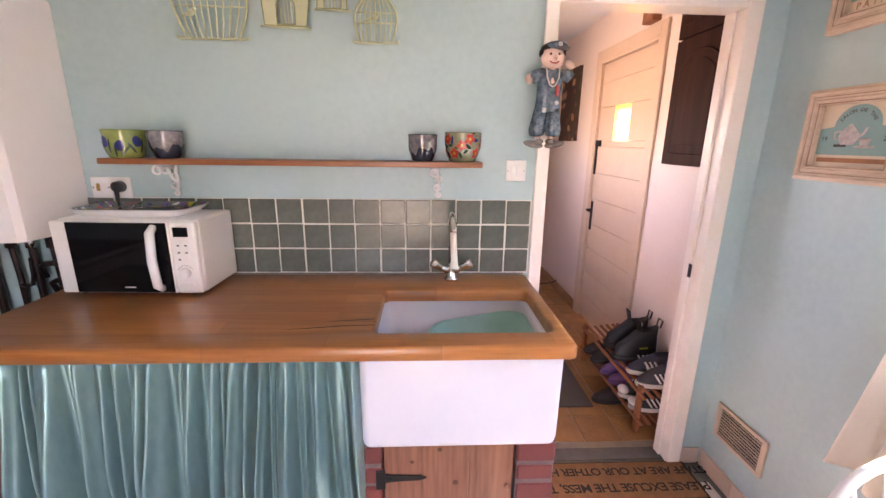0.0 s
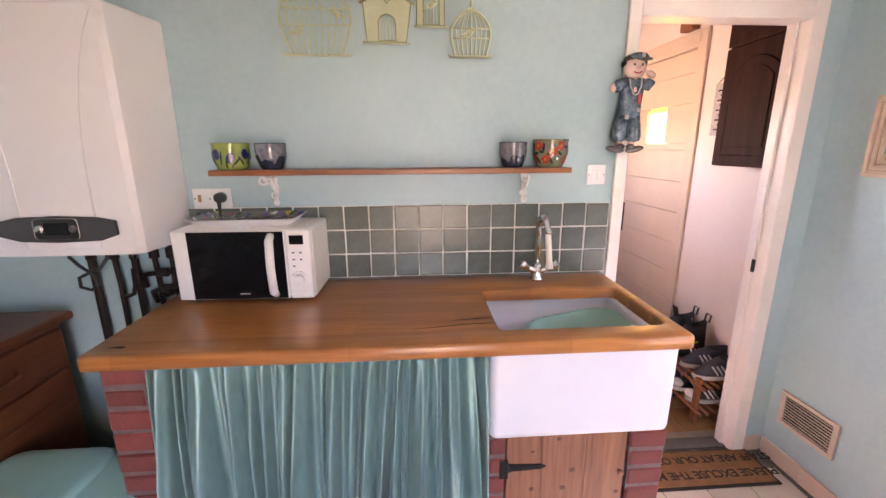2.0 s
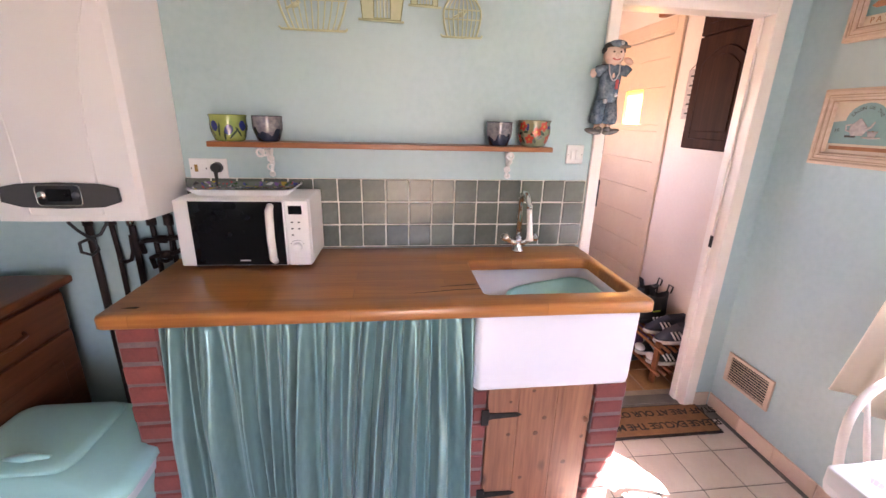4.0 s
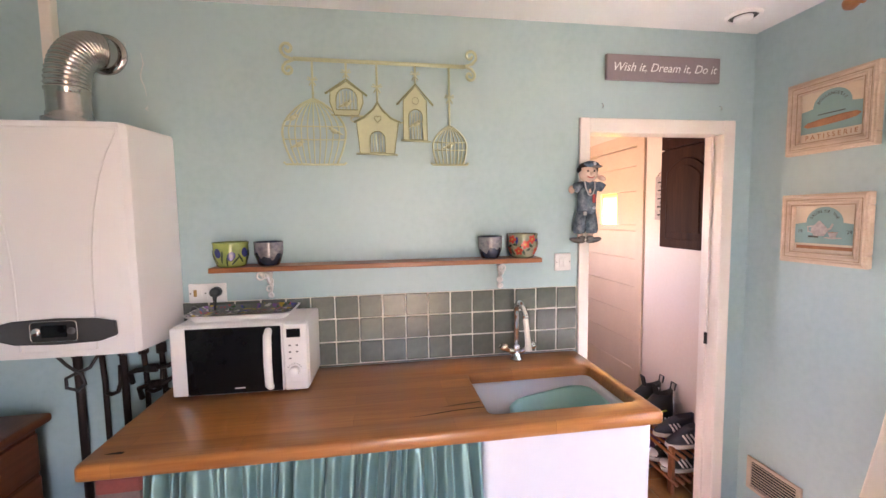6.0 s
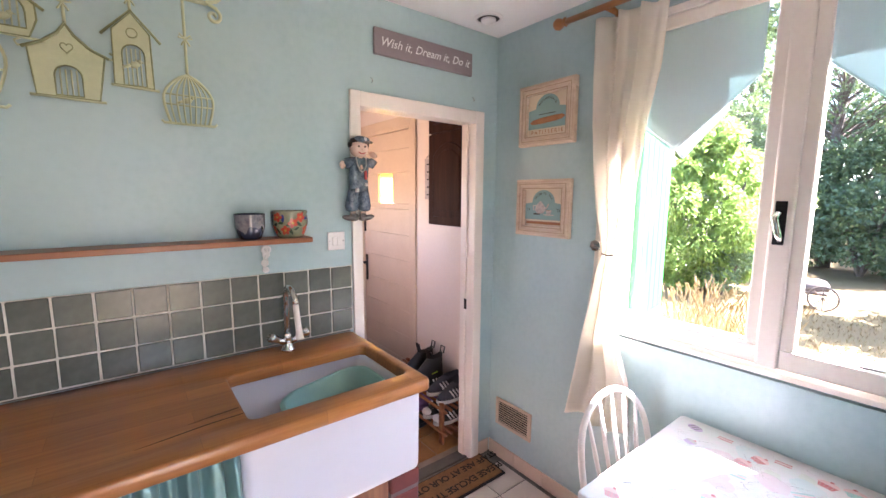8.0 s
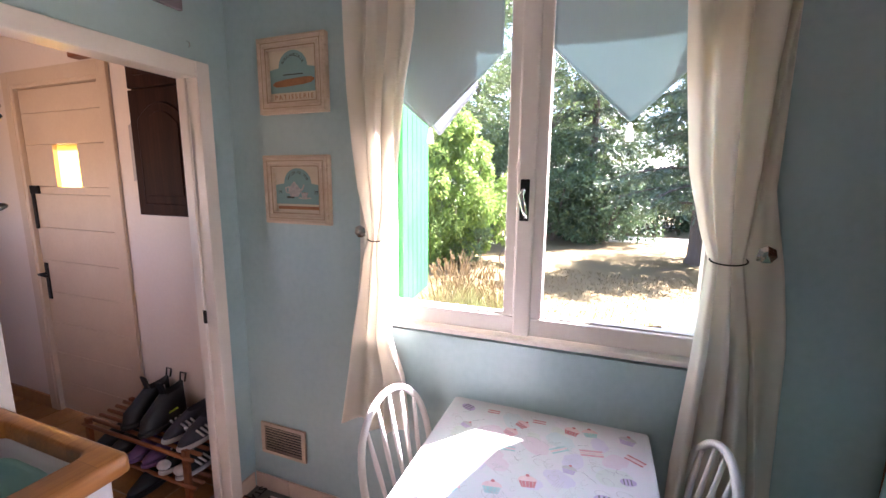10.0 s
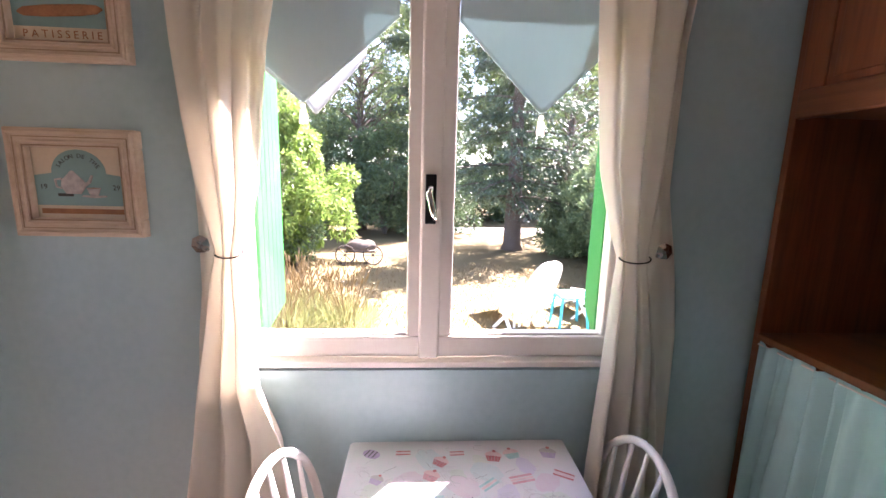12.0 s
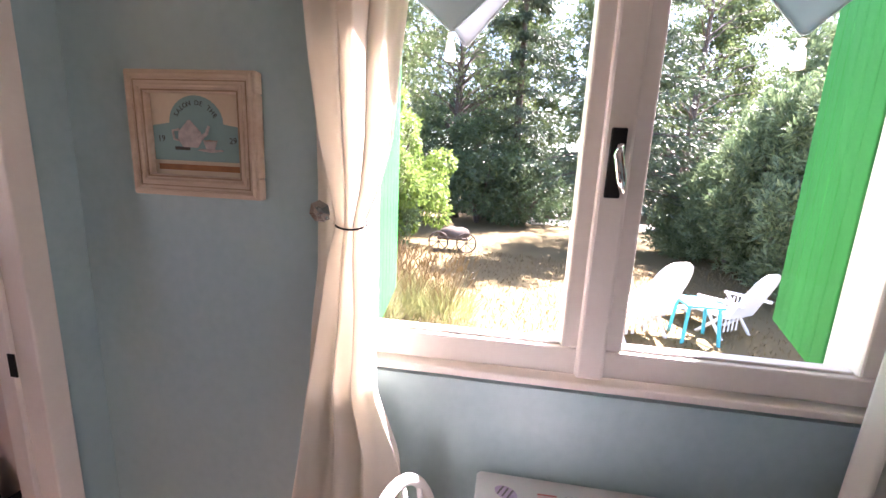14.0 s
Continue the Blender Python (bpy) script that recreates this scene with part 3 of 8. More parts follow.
# mixer tap
tp = thing("mixer_tap", (0.370, 1.815, CZ), "chrome kitchen mixer tap with a tall curved spout", "tap")
TX, TY = 0.370, 1.815
part("tap_body", lathe([(0, 0), (0.027, 0), (0.027, 0.006), (0.020, 0.012), (0.018, 0.05), (0.020, 0.056), (0.016, 0.066), (0.011, 0.072), (0, 0.072)], (TX, TY, CZ), 20), M_chrome, tp, "", True)
sp = [(TX, TY, CZ + 0.06)] + [(TX - 0.006 * math.sin(a), TY - 0.065 + 0.065 * math.cos(a), CZ + 0.195 + 0.072 * math.sin(a)) for a in (radians(k * 15) for k in range(0, 12))]
part("spout", sweep(sp, 0.0122, 14), M_chrome, tp, "", True)
part("spray_head", sweep([(TX - 0.004, TY - 0.128, CZ + 0.215), (TX - 0.002, TY - 0.138, CZ + 0.16), (TX, TY - 0.145, CZ + 0.115), (TX, TY - 0.148, CZ + 0.09)], [0.011, 0.0115, 0.012, 0.016], 14), M_trim, tp, "cream plastic spray nozzle", True)
for s in (-1, 1):
    h = part("handle_stem", sweep([(TX, TY, CZ + 0.032), (TX + s * 0.024, TY - 0.008, CZ + 0.042), (TX + s * 0.042, TY - 0.014, CZ + 0.056)], [0.014, 0.012, 0.011], 12), M_chrome, tp, "", True)
    part("handle_knob", lathe([(0, 0), (0.013, 0), (0.015, 0.006), (0.013, 0.016), (0.019, 0.030), (0.018, 0.042), (0.010, 0.047), (0, 0.047)], (TX + s * 0.040, TY - 0.014, CZ + 0.054), 12, m=pose(0, 0, 0, 20, s * 56, 0)), M_chrome, h, "", True)

# brick piers; the bricks come last in the file
PIERS = ((-1.0, -0.885), (0.087, 0.140), (0.540, 0.657))
piers = []
for x0, x1 in PIERS:
    p = solo("brick_pier", bx((x0 + 0.002, 1.305, 0.0), (x1 - 0.002, 1.86, CZ - 0.0425 if x0 < 0 else 0.627)), M_mortar, "red brick pier with grey mortar under the worktop", "brick pier", "brick piers")
    piers.append(p)

# cupboard door under the sink
M_knot = surface("dark_pine_knot", (0.075, 0.028, 0.016), (0.13, 0.05, 0.026), 0.6, 120.0)
KNOTS = ((0.311, 0.608, 0.007), (0.360, 0.490, 0.009), (0.332, 0.424, 0.010), (0.229, 0.566, 0.006), (0.514, 0.395, 0.008), (0.230, 0.425, 0.008), (0.455, 0.28, 0.010), (0.29, 0.22, 0.008))
cd = thing("cupboard_door", (0.335, 1.315, 0.04), "waxed pine plank cupboard door under the sink, closed", "cupboard door")
for k, (a, b) in enumerate(((0.146, 0.258), (0.2585, 0.400), (0.4005, 0.533))):
    part("plank", bx((a, 1.306, 0.04), (b, 1.326, 0.622), 0.003), M_pine, cd)
for z in (0.512, 0.15):
    h = part("strap_hinge", plate([(0.150, z - 0.014), (0.165, z - 0.010), (0.255, z - 0.006), (0.272, z + 0.002), (0.255, z + 0.010), (0.165, z + 0.013), (0.150, z + 0.016)], 1.300, 1.305), M_iron, cd, "black iron strap hinge")
    part("hinge_leaf", bx((0.122, 1.294, z - 0.032), (0.150, 1.300, z + 0.034), 0.002), M_iron, h)
    for xx in (0.165, 0.205, 0.25):
        part("screw", lathe([(0, 0.003), (0.003, 0.002), (0.004, 0)], (xx, 1.2995, z), 8, m=pose(0, 0, 0, 90, 0, 0)), M_iron, h)
part("pull_knob", lathe([(0, 0.02), (0.009, 0.018), (0.010, 0.012), (0.005, 0.0), (0, 0)], (0.515, 1.306, 0.48), 12, m=pose(0, 0, 0, 90, 0, 0)), M_pine, cd, "", True)
for kx, kz, kr in KNOTS:
    part("knot", lathe([(0, 0.0012), (kr * 0.7, 0.001), (kr, 0.0)], (kx, 1.3058, kz), 12, m=pose(0, 0, 0, 90, 0, 0)), M_knot, cd, "dark pine knot", True)
# dark sheet that puts the shade in the door's gaps in as colour
solo("gap_shadow_board", bx((0.145, 1.42, 0.0), (0.535, 1.44, 0.62)), M_grout_dark, "dark board added behind the cupboard door for the shade in its gaps", "board", kind="structure")


def gathered(x0, x1, y, z0, z1, folds, amp, seed, flare=0.0, sgn=1):
    """A gathered curtain on a wire: round ridges of uneven width parted by sharp creases, opening and closing on the way down."""
    rnd = random.Random(seed)
    ph = [rnd.uniform(0, 6.28) for _ in range(6)]
    wid = [rnd.uniform(0.45, 1.7) for _ in range(folds)]
    grow = [rnd.uniform(-0.7, 1.0) for _ in range(folds)]
    high = [rnd.uniform(0.5, 1.15) * (0.6 + 0.4 * w) for w in wid]
    lean = [rnd.uniform(-0.55, 0.55) for _ in range(folds)]
    kick = [rnd.uniform(0, 6.28) for _ in range(folds)]
    steps = {}

    def edges(v):
        if v not in steps:
            w = [a * (1 + g * v) for a, g in zip(wid, grow)]
            tot, acc = sum(w), [0.0]
            for k in w:
                acc.append(acc[-1] + k / tot)
            steps[v] = acc
        return steps[v]

    def f(u, v):
        i = min(folds - 1, int(u * folds + 1e-6))
        s = u * folds - i
        e = edges(v)
        ridge = max(0.0, math.sin(math.pi * min(1, max(0, s)))) ** 0.8
        h = 2.0 * amp * high[i] * (0.42 + 0.58 * min(1, v * 2.5)) * (1 + 0.3 * grow[i] * v) * (1 + 0.16 * math.sin(6 * v + kick[i]))
        d = sgn * (0.8 * amp - h * ridge * (1 + 0.16 * math.sin(9.4 * s + kick[i] + 2.5 * v)))
        if v < 0.12:
            d += 0.0035 * math.sin(9.4 * s + kick[i]) * (1 - v / 0.12)
        across = e[i] + (e[i + 1] - e[i]) * (s + lean[i] * ridge * (0.5 + 0.5 * v))
        z = z1 + (z0 - z1) * v + (0.005 * math.sin(6.3 * s + kick[i]) if v < 0.01 else 0) + (0.008 * math.sin(7 * u + ph[2]) if v > 0.99 else 0)
        return (x0 + (x1 - x0) * across + flare * (across - 0.5) * v, y + d, z)

    return grid_mesh(folds * 14 + 1, 34, f)


sc = thing("sink_curtain", (-0.4, 1.30, 0.05), "gathered teal satin curtain hanging under the worktop", "curtain")
thicken(part("curtain_cloth", gathered(-0.885, 0.088, 1.300, 0.05, CZ - 0.050, 25, 0.036, 3, 0.02), M_sink_curtain, sc, "", True), 0.0015)
part("curtain_wire", sweep([(-0.89, 1.315, CZ - 0.062), (0.1, 1.315, CZ - 0.062)], 0.003, 8), M_white_plastic, sc, "white curtain wire")

# shelf
sh = thing("wall_shelf", (-0.19, 1.84, 1.40), "long red-brown wooden wall shelf on white brackets", "shelf")
part("shelf_board", bx((-0.862, 1.776, 1.398), (0.474, YA - 0.002, 1.418), 0.003), M_shelf, sh)
for x in (-0.665, 0.315):
    b = part("bracket", sweep([(x, 1.889, 1.390), (x, 1.886, 1.36), (x + 0.004, 1.884, 1.33), (x, 1.886, 1.30), (x, 1.889, 1.283)], [0.011, 0.007, 0.009, 0.006, 0.010], 12), M_white_plastic, sh, "white turned wooden bracket", True)
    part("bracket_arm", sweep([(x - 0.005, 1.885, 1.385), (x - 0.008, 1.86, 1.386), (x - 0.012, 1.83, 1.384), (x - 0.012, 1.805, 1.383)], [0.007, 0.008, 0.006, 0.009], 12), M_white_plastic, b, "", True)
    for xx, yy, zz_, rd in ((x - 0.014, 1.802, 1.378, 0.014), (x - 0.010, 1.842, 1.374, 0.010), (x + 0.003, 1.872, 1.350, 0.011), (x - 0.002, 1.876, 1.316, 0.011), (x + 0.002, 1.880, 1.288, 0.009)):
        part("scroll_ring", sweep([(xx + rd * math.cos(t), yy - 0.004, zz_ + rd * math.sin(t)) for t in (2 * math.pi * k / 14 for k in range(14))], 0.0042, 6, closed=True), M_white_plastic, b, "", True)
    part("bracket_scroll", sweep([(x, 1.88, 1.335), (x, 1.86, 1.345), (x, 1.845, 1.365), (x, 1.84, 1.383)], 0.006, 8), M_white_plastic, b, "", True)


# ---- boiler ----
bo = thing("gas_boiler", (-1.28, 1.77, 1.15), "white wall-hung gas boiler with a dark control panel", "boiler")


def boiler_ring(z, inset=0.0, front=1.640):
    L0, R0, Lb, Rb = -1.507 + inset, -1.050 - inset, -1.550 + inset * 0.5, -1.007 - inset * 0.5
    return [(Rb, YA - 0.003, z), (Rb, 1.88, z), (R0 + 0.008, front + 0.02, z), (R0 - 0.006, front + inset * 0.5, z), (R0 - 0.10, front - 0.006 + inset * 0.5, z), (L0 + 0.10, front - 0.006 + inset * 0.5, z),
            (L0 + 0.006, front + inset * 0.5, z), (L0 - 0.008, front + 0.02, z), (Lb, 1.88, z), (Lb, YA - 0.003, z)]


body = loft([boiler_ring(1.165, 0.02, 1.66), boiler_ring(1.150, 0.003), boiler_ring(1.165), boiler_ring(1.915), boiler_ring(1.925, 0.004), boiler_ring(1.93, 0.012)])
soft(part("boiler_case", body, M_white_enamel, bo), 25)
flare = [(0.0, 0.0), (0.0, 0.30), (0.003, 0.40), (0.010, 0.52), (0.022, 0.64), (0.042, 0.77), (0.068, 0.88), (0.098, 0.97), (0.110, 1.0)]
pan = [(-1.165 + dx, 1.172 + 0.738 * u) for dx, u in flare] + [(-1.391 - dx, 1.172 + 0.738 * u) for dx, u in flare[::-1]]
part("front_panel", plate(pan, 1.627, 1.636, bevel=0.0035), M_white_enamel, bo)
# thin rods added to shape the bright highlight along the panel's edges
for sx, x_ in ((1, -1.165), (-1, -1.391)):
    part("panel_bead", sweep([(x_ + sx * dx, 1.628, 1.176 + 0.732 * u) for dx, u in flare], 0.0035, 8), M_white_enamel, bo, "", True)
ctl = part("control_panel", plate([(-1.456, 1.268), (-1.40, 1.280), (-1.278, 1.285), (-1.156, 1.280), (-1.100, 1.268), (-1.098, 1.222), (-1.15, 1.205), (-1.278, 1.200), (-1.40, 1.205), (-1.458, 1.222)], 1.618, 1.630, bevel=0.002), M_grey_dark, bo, "charcoal control panel")
part("display_bezel", bx((-1.345, 1.612, 1.212), (-1.212, 1.619, 1.276), 0.006), M_black, ctl)
part("bezel_ring", sweep([(x_, 1.6125, z_) for x_, _, z_ in [(p[0], 0, p[1]) for p in rr(-1.347, -1.210, 1.210, 1.278, 0.014, 0)]], 0.002, 6, closed=True), M_alu, ctl, "", True)
part("panel_trim", sweep([(-1.456, 1.619, 1.268), (-1.40, 1.619, 1.280), (-1.278, 1.619, 1.285), (-1.156, 1.619, 1.280), (-1.100, 1.619, 1.268), (-1.098, 1.619, 1.222), (-1.15, 1.619, 1.205), (-1.278, 1.619, 1.200), (-1.40, 1.619, 1.205), (-1.458, 1.619, 1.222)], 0.002, 6, closed=True), M_black, ctl, "", True)
part("display", bx((-1.315, 1.6095, 1.225), (-1.24, 1.613, 1.265), 0.002), M_black_glass, ctl)
part("dial", lathe([(0, 0.006), (0.012, 0.006), (0.014, 0)], (-1.329, 1.612, 1.245), 16, m=pose(0, 0, 0, 90, 0, 0)), M_chrome, ctl, "", True)
part("dial", lathe([(0, 0.006), (0.010, 0.006), (0.012, 0)], (-1.227, 1.612, 1.245), 16, m=pose(0, 0, 0, 90, 0, 0)), M_grey_dark, ctl, "", True)

# flue: a ribbed pipe that bends into the wall
fl = thing("boiler_flue", (-1.28, 1.76, 1.93), "ribbed aluminium flue pipe bending from the boiler into the wall", "flue pipe")
FX, FY = -1.275, 1.765
part("collar", lathe([(0.075, 0), (0.078, 0.004), (0.078, 0.03), (0.066, 0.034), (0.066, 0.05)], (FX, FY, 1.93), 28), M_alu, fl, "", True)
path, rad = [(FX, FY, 1.95 + 0.01 * k) for k in range(10)], [0.062] * 10
path += [(FX, FY, 2.052), (FX, FY, 2.056), (FX, FY, 2.062), (FX, FY, 2.066)]
rad += [0.062, 0.066, 0.066, 0.062]
for k in range(69):
    a = radians(90 * k / 68)
    path.append((FX + 0.055 * (1 - math.cos(a)) * 0.9, FY + 0.095 * (1 - math.cos(a)), 2.07 + 0.16 * math.sin(a)))
    rad.append(0.0655 if k % 4 == 2 else (0.0575 if k % 4 == 0 else 0.0625))
path += [(FX + 0.052, YA - 0.03, 2.232), (FX + 0.054, YA - 0.006, 2.232)]
rad += [0.06, 0.06]
part("flue_pipe", sweep(path, rad, 28), M_alu, fl, "", True)
part("wall_ring", lathe([(0.06, 0), (0.075, 0), (0.075, 0.008), (0.06, 0.012)], (FX + 0.054, YA - 0.002, 2.232), 28, m=pose(0, 0, 0, 90, 0, 0)), M_alu, fl, "", True)

solo("wall_batten", bx((-1.412, 1.862, 1.936), (-1.372, YA - 0.001, TOP - 0.001), 0.003), M_trim, "white painted batten beside the flue pipe", "batten")
# flaked paint on the wall beside the flue
M_scar = surface("bare_white_filler", (0.62, 0.64, 0.62), (0.50, 0.55, 0.55), 0.9, 30.0, 120.0, 0.3, 0.001)
scar = thing("plaster_cracks", (-1.06, YA, 2.1), "thin pale cracks and filler marks in the wall paint", "wall cracks", kind="structure")
crk = random.Random(4)
for x0_, z0_, z1_ in ((-1.100, 2.245, 2.085), (-1.158, 2.285, 2.215), (-1.095, 2.045, 2.030)):
    pts_, n_ = [], 9
    for k in range(n_):
        pts_.append((x0_ + crk.uniform(-0.004, 0.004) + 0.006 * math.sin(k), YA - 0.0006, z0_ + (z1_ - z0_) * k / (n_ - 1)))
    part("crack", sweep(pts_, [0.001 + 0.0014 * math.sin(math.pi * k / (n_ - 1)) for k in range(n_)], 5), M_scar, scar)

# ---- microwave ----
mw = thing("microwave", (-0.72, 1.75, CZ), "white microwave oven with a black glass door, on the worktop", "microwave")
x0, x1, y0, y1, z0, z1 = -0.945, -0.492, 1.645, 1.885, CZ + 0.012, CZ + 0.262
part("case", bx((x0, y0 + 0.012, z0), (x1 + 0.012, y1, z1), 0.008, 3), M_white_enamel, mw)
d = part("door", bx((x0, y0 - 0.012, z0 + 0.002), (-0.566, y0 + 0.012, z1 - 0.002), 0.006), M_white_plastic, mw)
part("door_glass", bx((-0.892, y0 - 0.0145, z0 + 0.006), (-0.571, y0 - 0.0125, z1 - 0.006), 0.0005), M_black_glass, d, "black glass door pane")
part("handle", sweep([(-0.612, y0 - 0.012, z0 + 0.02), (-0.612, y0 - 0.034, z0 + 0.035), (-0.611, y0 - 0.045, z0 + 0.125), (-0.612, y0 - 0.034, z0 + 0.215), (-0.612, y0 - 0.012, z0 + 0.230)], [0.012, 0.014, 0.014, 0.014, 0.012], 12), M_white_plastic, d, "white bowed door handle", True)
part("maker_mark", bx((-0.735, y0 - 0.0152, z0 + 0.022), (-0.700, y0 - 0.0146, z0 + 0.026)), M_white_plastic, d)
cp = part("control_panel", bx((-0.564, y0 - 0.011, z0 + 0.002), (x1 + 0.010, y0 + 0.012, z1 - 0.002), 0.006), M_white_plastic, mw)
part("display", bx((-0.552, y0 - 0.0135, z1 - 0.052), (-0.504, y0 - 0.0112, z1 - 0.020), 0.001), M_black_glass, cp)
for r in range(3):
    for c in range(2 if r < 2 else 1):
        w = 0.021 if r < 2 else 0.046
        part("button", bx((-0.552 + c * 0.025, y0 - 0.0135, z1 - 0.076 - r * 0.024), (-0.552 + c * 0.025 + w, y0 - 0.0112, z1 - 0.063 - r * 0.024), 0.002), M_white_plastic, cp)
        part("button_mark", bx((-0.546 + c * 0.025, y0 - 0.0118, z1 - 0.084 - r * 0.024), (-0.538 + c * 0.025, y0 - 0.0111, z1 - 0.079 - r * 0.024)), M_grey_dark, cp)
part("button", bx((-0.552, y0 - 0.0135, z0 + 0.03), (-0.504, y0 - 0.0112, z0 + 0.04), 0.002), M_white_plastic, cp)
part("dial", lathe([(0, 0.022), (0.013, 0.022), (0.016, 0.018), (0.018, 0.0), (0, 0)], (-0.528, y0 - 0.011, z0 + 0.075), 24, m=pose(0, 0, 0, 90, 0, 0)), M_white_plastic, cp, "", True)
for k in range(7):
    a = radians(30 + 20 * k)
    part("dial_mark", bx((-0.528 + 0.026 * math.cos(a) - 0.0015, y0 - 0.0117, z0 + 0.075 + 0.026 * math.sin(a) - 0.0015), (-0.528 + 0.026 * math.cos(a) + 0.0015, y0 - 0.0111, z0 + 0.075 + 0.026 * math.sin(a) + 0.0015)), M_grey_dark, cp)
for fx in (x0 + 0.04, x1 - 0.04):
    for fy in (y0 + 0.03, y1 - 0.04):
        part("foot", lathe([(0, 0), (0.012, 0), (0.014, 0.013), (0, 0.013)], (fx, fy, CZ), 12), M_black, mw)
M_mw_turn = pose(0, 0, 0, 0, 0, -1.5)
mw.matrix_basis = mw.matrix_basis @ M_mw_turn

# ---- table and chairs ----
TZ = 0.72
tb = thing("kitchen_table", (1.25, 0.465, 0), "small square kitchen table standing against the window wall", "table")
part("tabletop", bx((0.89, 0.125, TZ - 0.028), (1.592, 0.808, TZ - 0.004), 0.004), M_chair, tb)
for x in (0.94, 1.545):
    for y in (0.175, 0.76):
        part("leg", lathe([(0, 0), (0.016, 0), (0.022, 0.25), (0.026, 0.5), (0.026, TZ - 0.028), (0, TZ - 0.028)], (x, y, 0), 12), M_chair, tb, "", True)
for lo, hi in (((0.94, 0.165, TZ - 0.11), (1.545, 0.185, TZ - 0.029)), ((0.94, 0.75, TZ - 0.11), (1.545, 0.77, TZ - 0.029)), ((0.93, 0.185, TZ - 0.11), (0.95, 0.75, TZ - 0.029))):
    part("apron", bx(lo, hi, 0.003), M_chair, tb)


def windsor_chair():
    """A hoop-back chair at the origin, its back at -y, its front at +y."""
    c = thing("windsor_chair", (0, 0, 0), "white painted spindle-back wooden chair pushed in at the table", "chair", "chairs at the kitchen table")
    seat = []
    for dz, k in ((0.430, 0.90), (0.436, 0.98), (0.452, 1.0), (0.462, 0.97), (0.463, 0.80), (0.452, 0.5)):
        seat.append([(k * (0.205 + 0.015 * math.sin(a)) * math.copysign(abs(math.cos(a)) ** 0.7, math.cos(a)), k * 0.20 * math.copysign(abs(math.sin(a)) ** 0.7, math.sin(a)), dz) for a in (2 * math.pi * i / 32 for i in range(32))])
    part("seat", loft(seat), M_chair, c, "", True)
    hoop = []
    for i in range(25):
        a = math.pi * i / 24
        x = -0.205 * math.cos(a) * (1.0 - 0.12 * max(0, 1 - math.sin(a) * 1.6))
        z = 0.455 + 0.38 * math.sin(a) ** 0.72 if 0 < i < 24 else 0.455
        hoop.append((x, -0.165 - (z - 0.455) * 0.20, z))
    part("backrest_hoop", sweep(hoop, 0.0125, 10), M_chair, c, "", True)
    for k in range(5):
        x = -0.112 + 0.056 * k
        top = 0.455 + 0.38 * max(0.0, 1 - (x * 1.18 / 0.205) ** 2) ** 0.36
        part("spindle", sweep([(x * 0.85, -0.16, 0.46), (x, -0.165 - (top - 0.455) * 0.1, (0.46 + top) / 2), (x * 1.18, -0.165 - (top - 0.455) * 0.2, top)], [0.006, 0.009, 0.006], 8), M_chair, c, "", True)
    feet = {}
    for sx in (-1, 1):
        for sy in (-1, 1):
            a, b = Vector((sx * 0.13, sy * 0.13, 0.435)), Vector((sx * 0.19, sy * 0.195, 0.0))
            feet[sx, sy] = a.lerp(b, 0.55)
            part("leg", sweep([a, a.lerp(b, 0.3), a.lerp(b, 0.6), b], [0.013, 0.019, 0.016, 0.012], 10), M_chair, c, "", True)
    for sx in (-1, 1):
        part("stretcher", sweep([feet[sx, -1], feet[sx, 1]], 0.009, 8), M_chair, c, "", True)
    part("stretcher", sweep([(-0.163, 0, 0.198), (0.163, 0, 0.198)], 0.009, 8), M_chair, c, "", True)
    return c


chair = windsor_chair()
chair.matrix_basis = pose(1.30, 0.745, 0, 0, 0, 169)
copy_thing(chair, pose(1.36, 0.195, 0, 0, 0, 5))


# ---- window curtains ----
def drape(name_label, table, x, folds, seed):
    """A curtain drawn together by a tie. table: rows of height, one edge, the other edge, depth of folds."""
    rnd = random.Random(seed)
    ph = [rnd.uniform(0, 6.28) for _ in range(4)]
    zs = sorted([r[0] for r in table])
    zt, zb = zs[-1], zs[0]

    def f(u, v):
        z = zt + (zb - zt) * v
        e0, e1, amp, off = lerp_table(table, z)
        w = u + 0.02 * math.sin(6 * u + ph[0])
        d = amp * (math.sin(2 * math.pi * folds * w + ph[1] + 0.6 * math.sin(5 * v)) + 0.35 * math.sin(2 * math.pi * folds * 1.7 * w + ph[2] + v))
        return (x + off + d, e0 + (e1 - e0) * u + 0.35 * amp * math.cos(2 * math.pi * folds * w + ph[1]), z + (0.01 * math.sin(9 * u) if v > 0.99 else 0))

    c = thing("window_curtain", (x, (table[0][1] + table[0][2]) / 2, zb), name_label, "curtain", "window curtains")
    ob = part("curtain_cloth", grid_mesh(120, 70, f), M_cream, c, "", True)
    thicken(ob, 0.0025)
    return c


cl = drape("cream lined curtain tied back beside the window", [(2.325, 1.252, 0.935, 0.022, 0), (2.08, 1.246, 0.952, 0.024, 0), (1.89, 1.238, 0.992, 0.025, 0), (1.69, 1.222, 1.015, 0.024, 0), (1.53, 1.203, 1.030, 0.021, 0), (1.42, 1.183, 1.062, 0.016, 0.005), (1.345, 1.170, 1.098, 0.011, 0.01),
                                                                 (1.27, 1.186, 1.082, 0.016, 0), (1.14, 1.206, 1.062, 0.020, 0), (0.95, 1.236, 1.052, 0.024, -0.01), (0.80, 1.258, 0.985, 0.027, -0.02), (0.56, 1.300, 0.955, 0.028, -0.03)], 1.535, 3.3, 11)
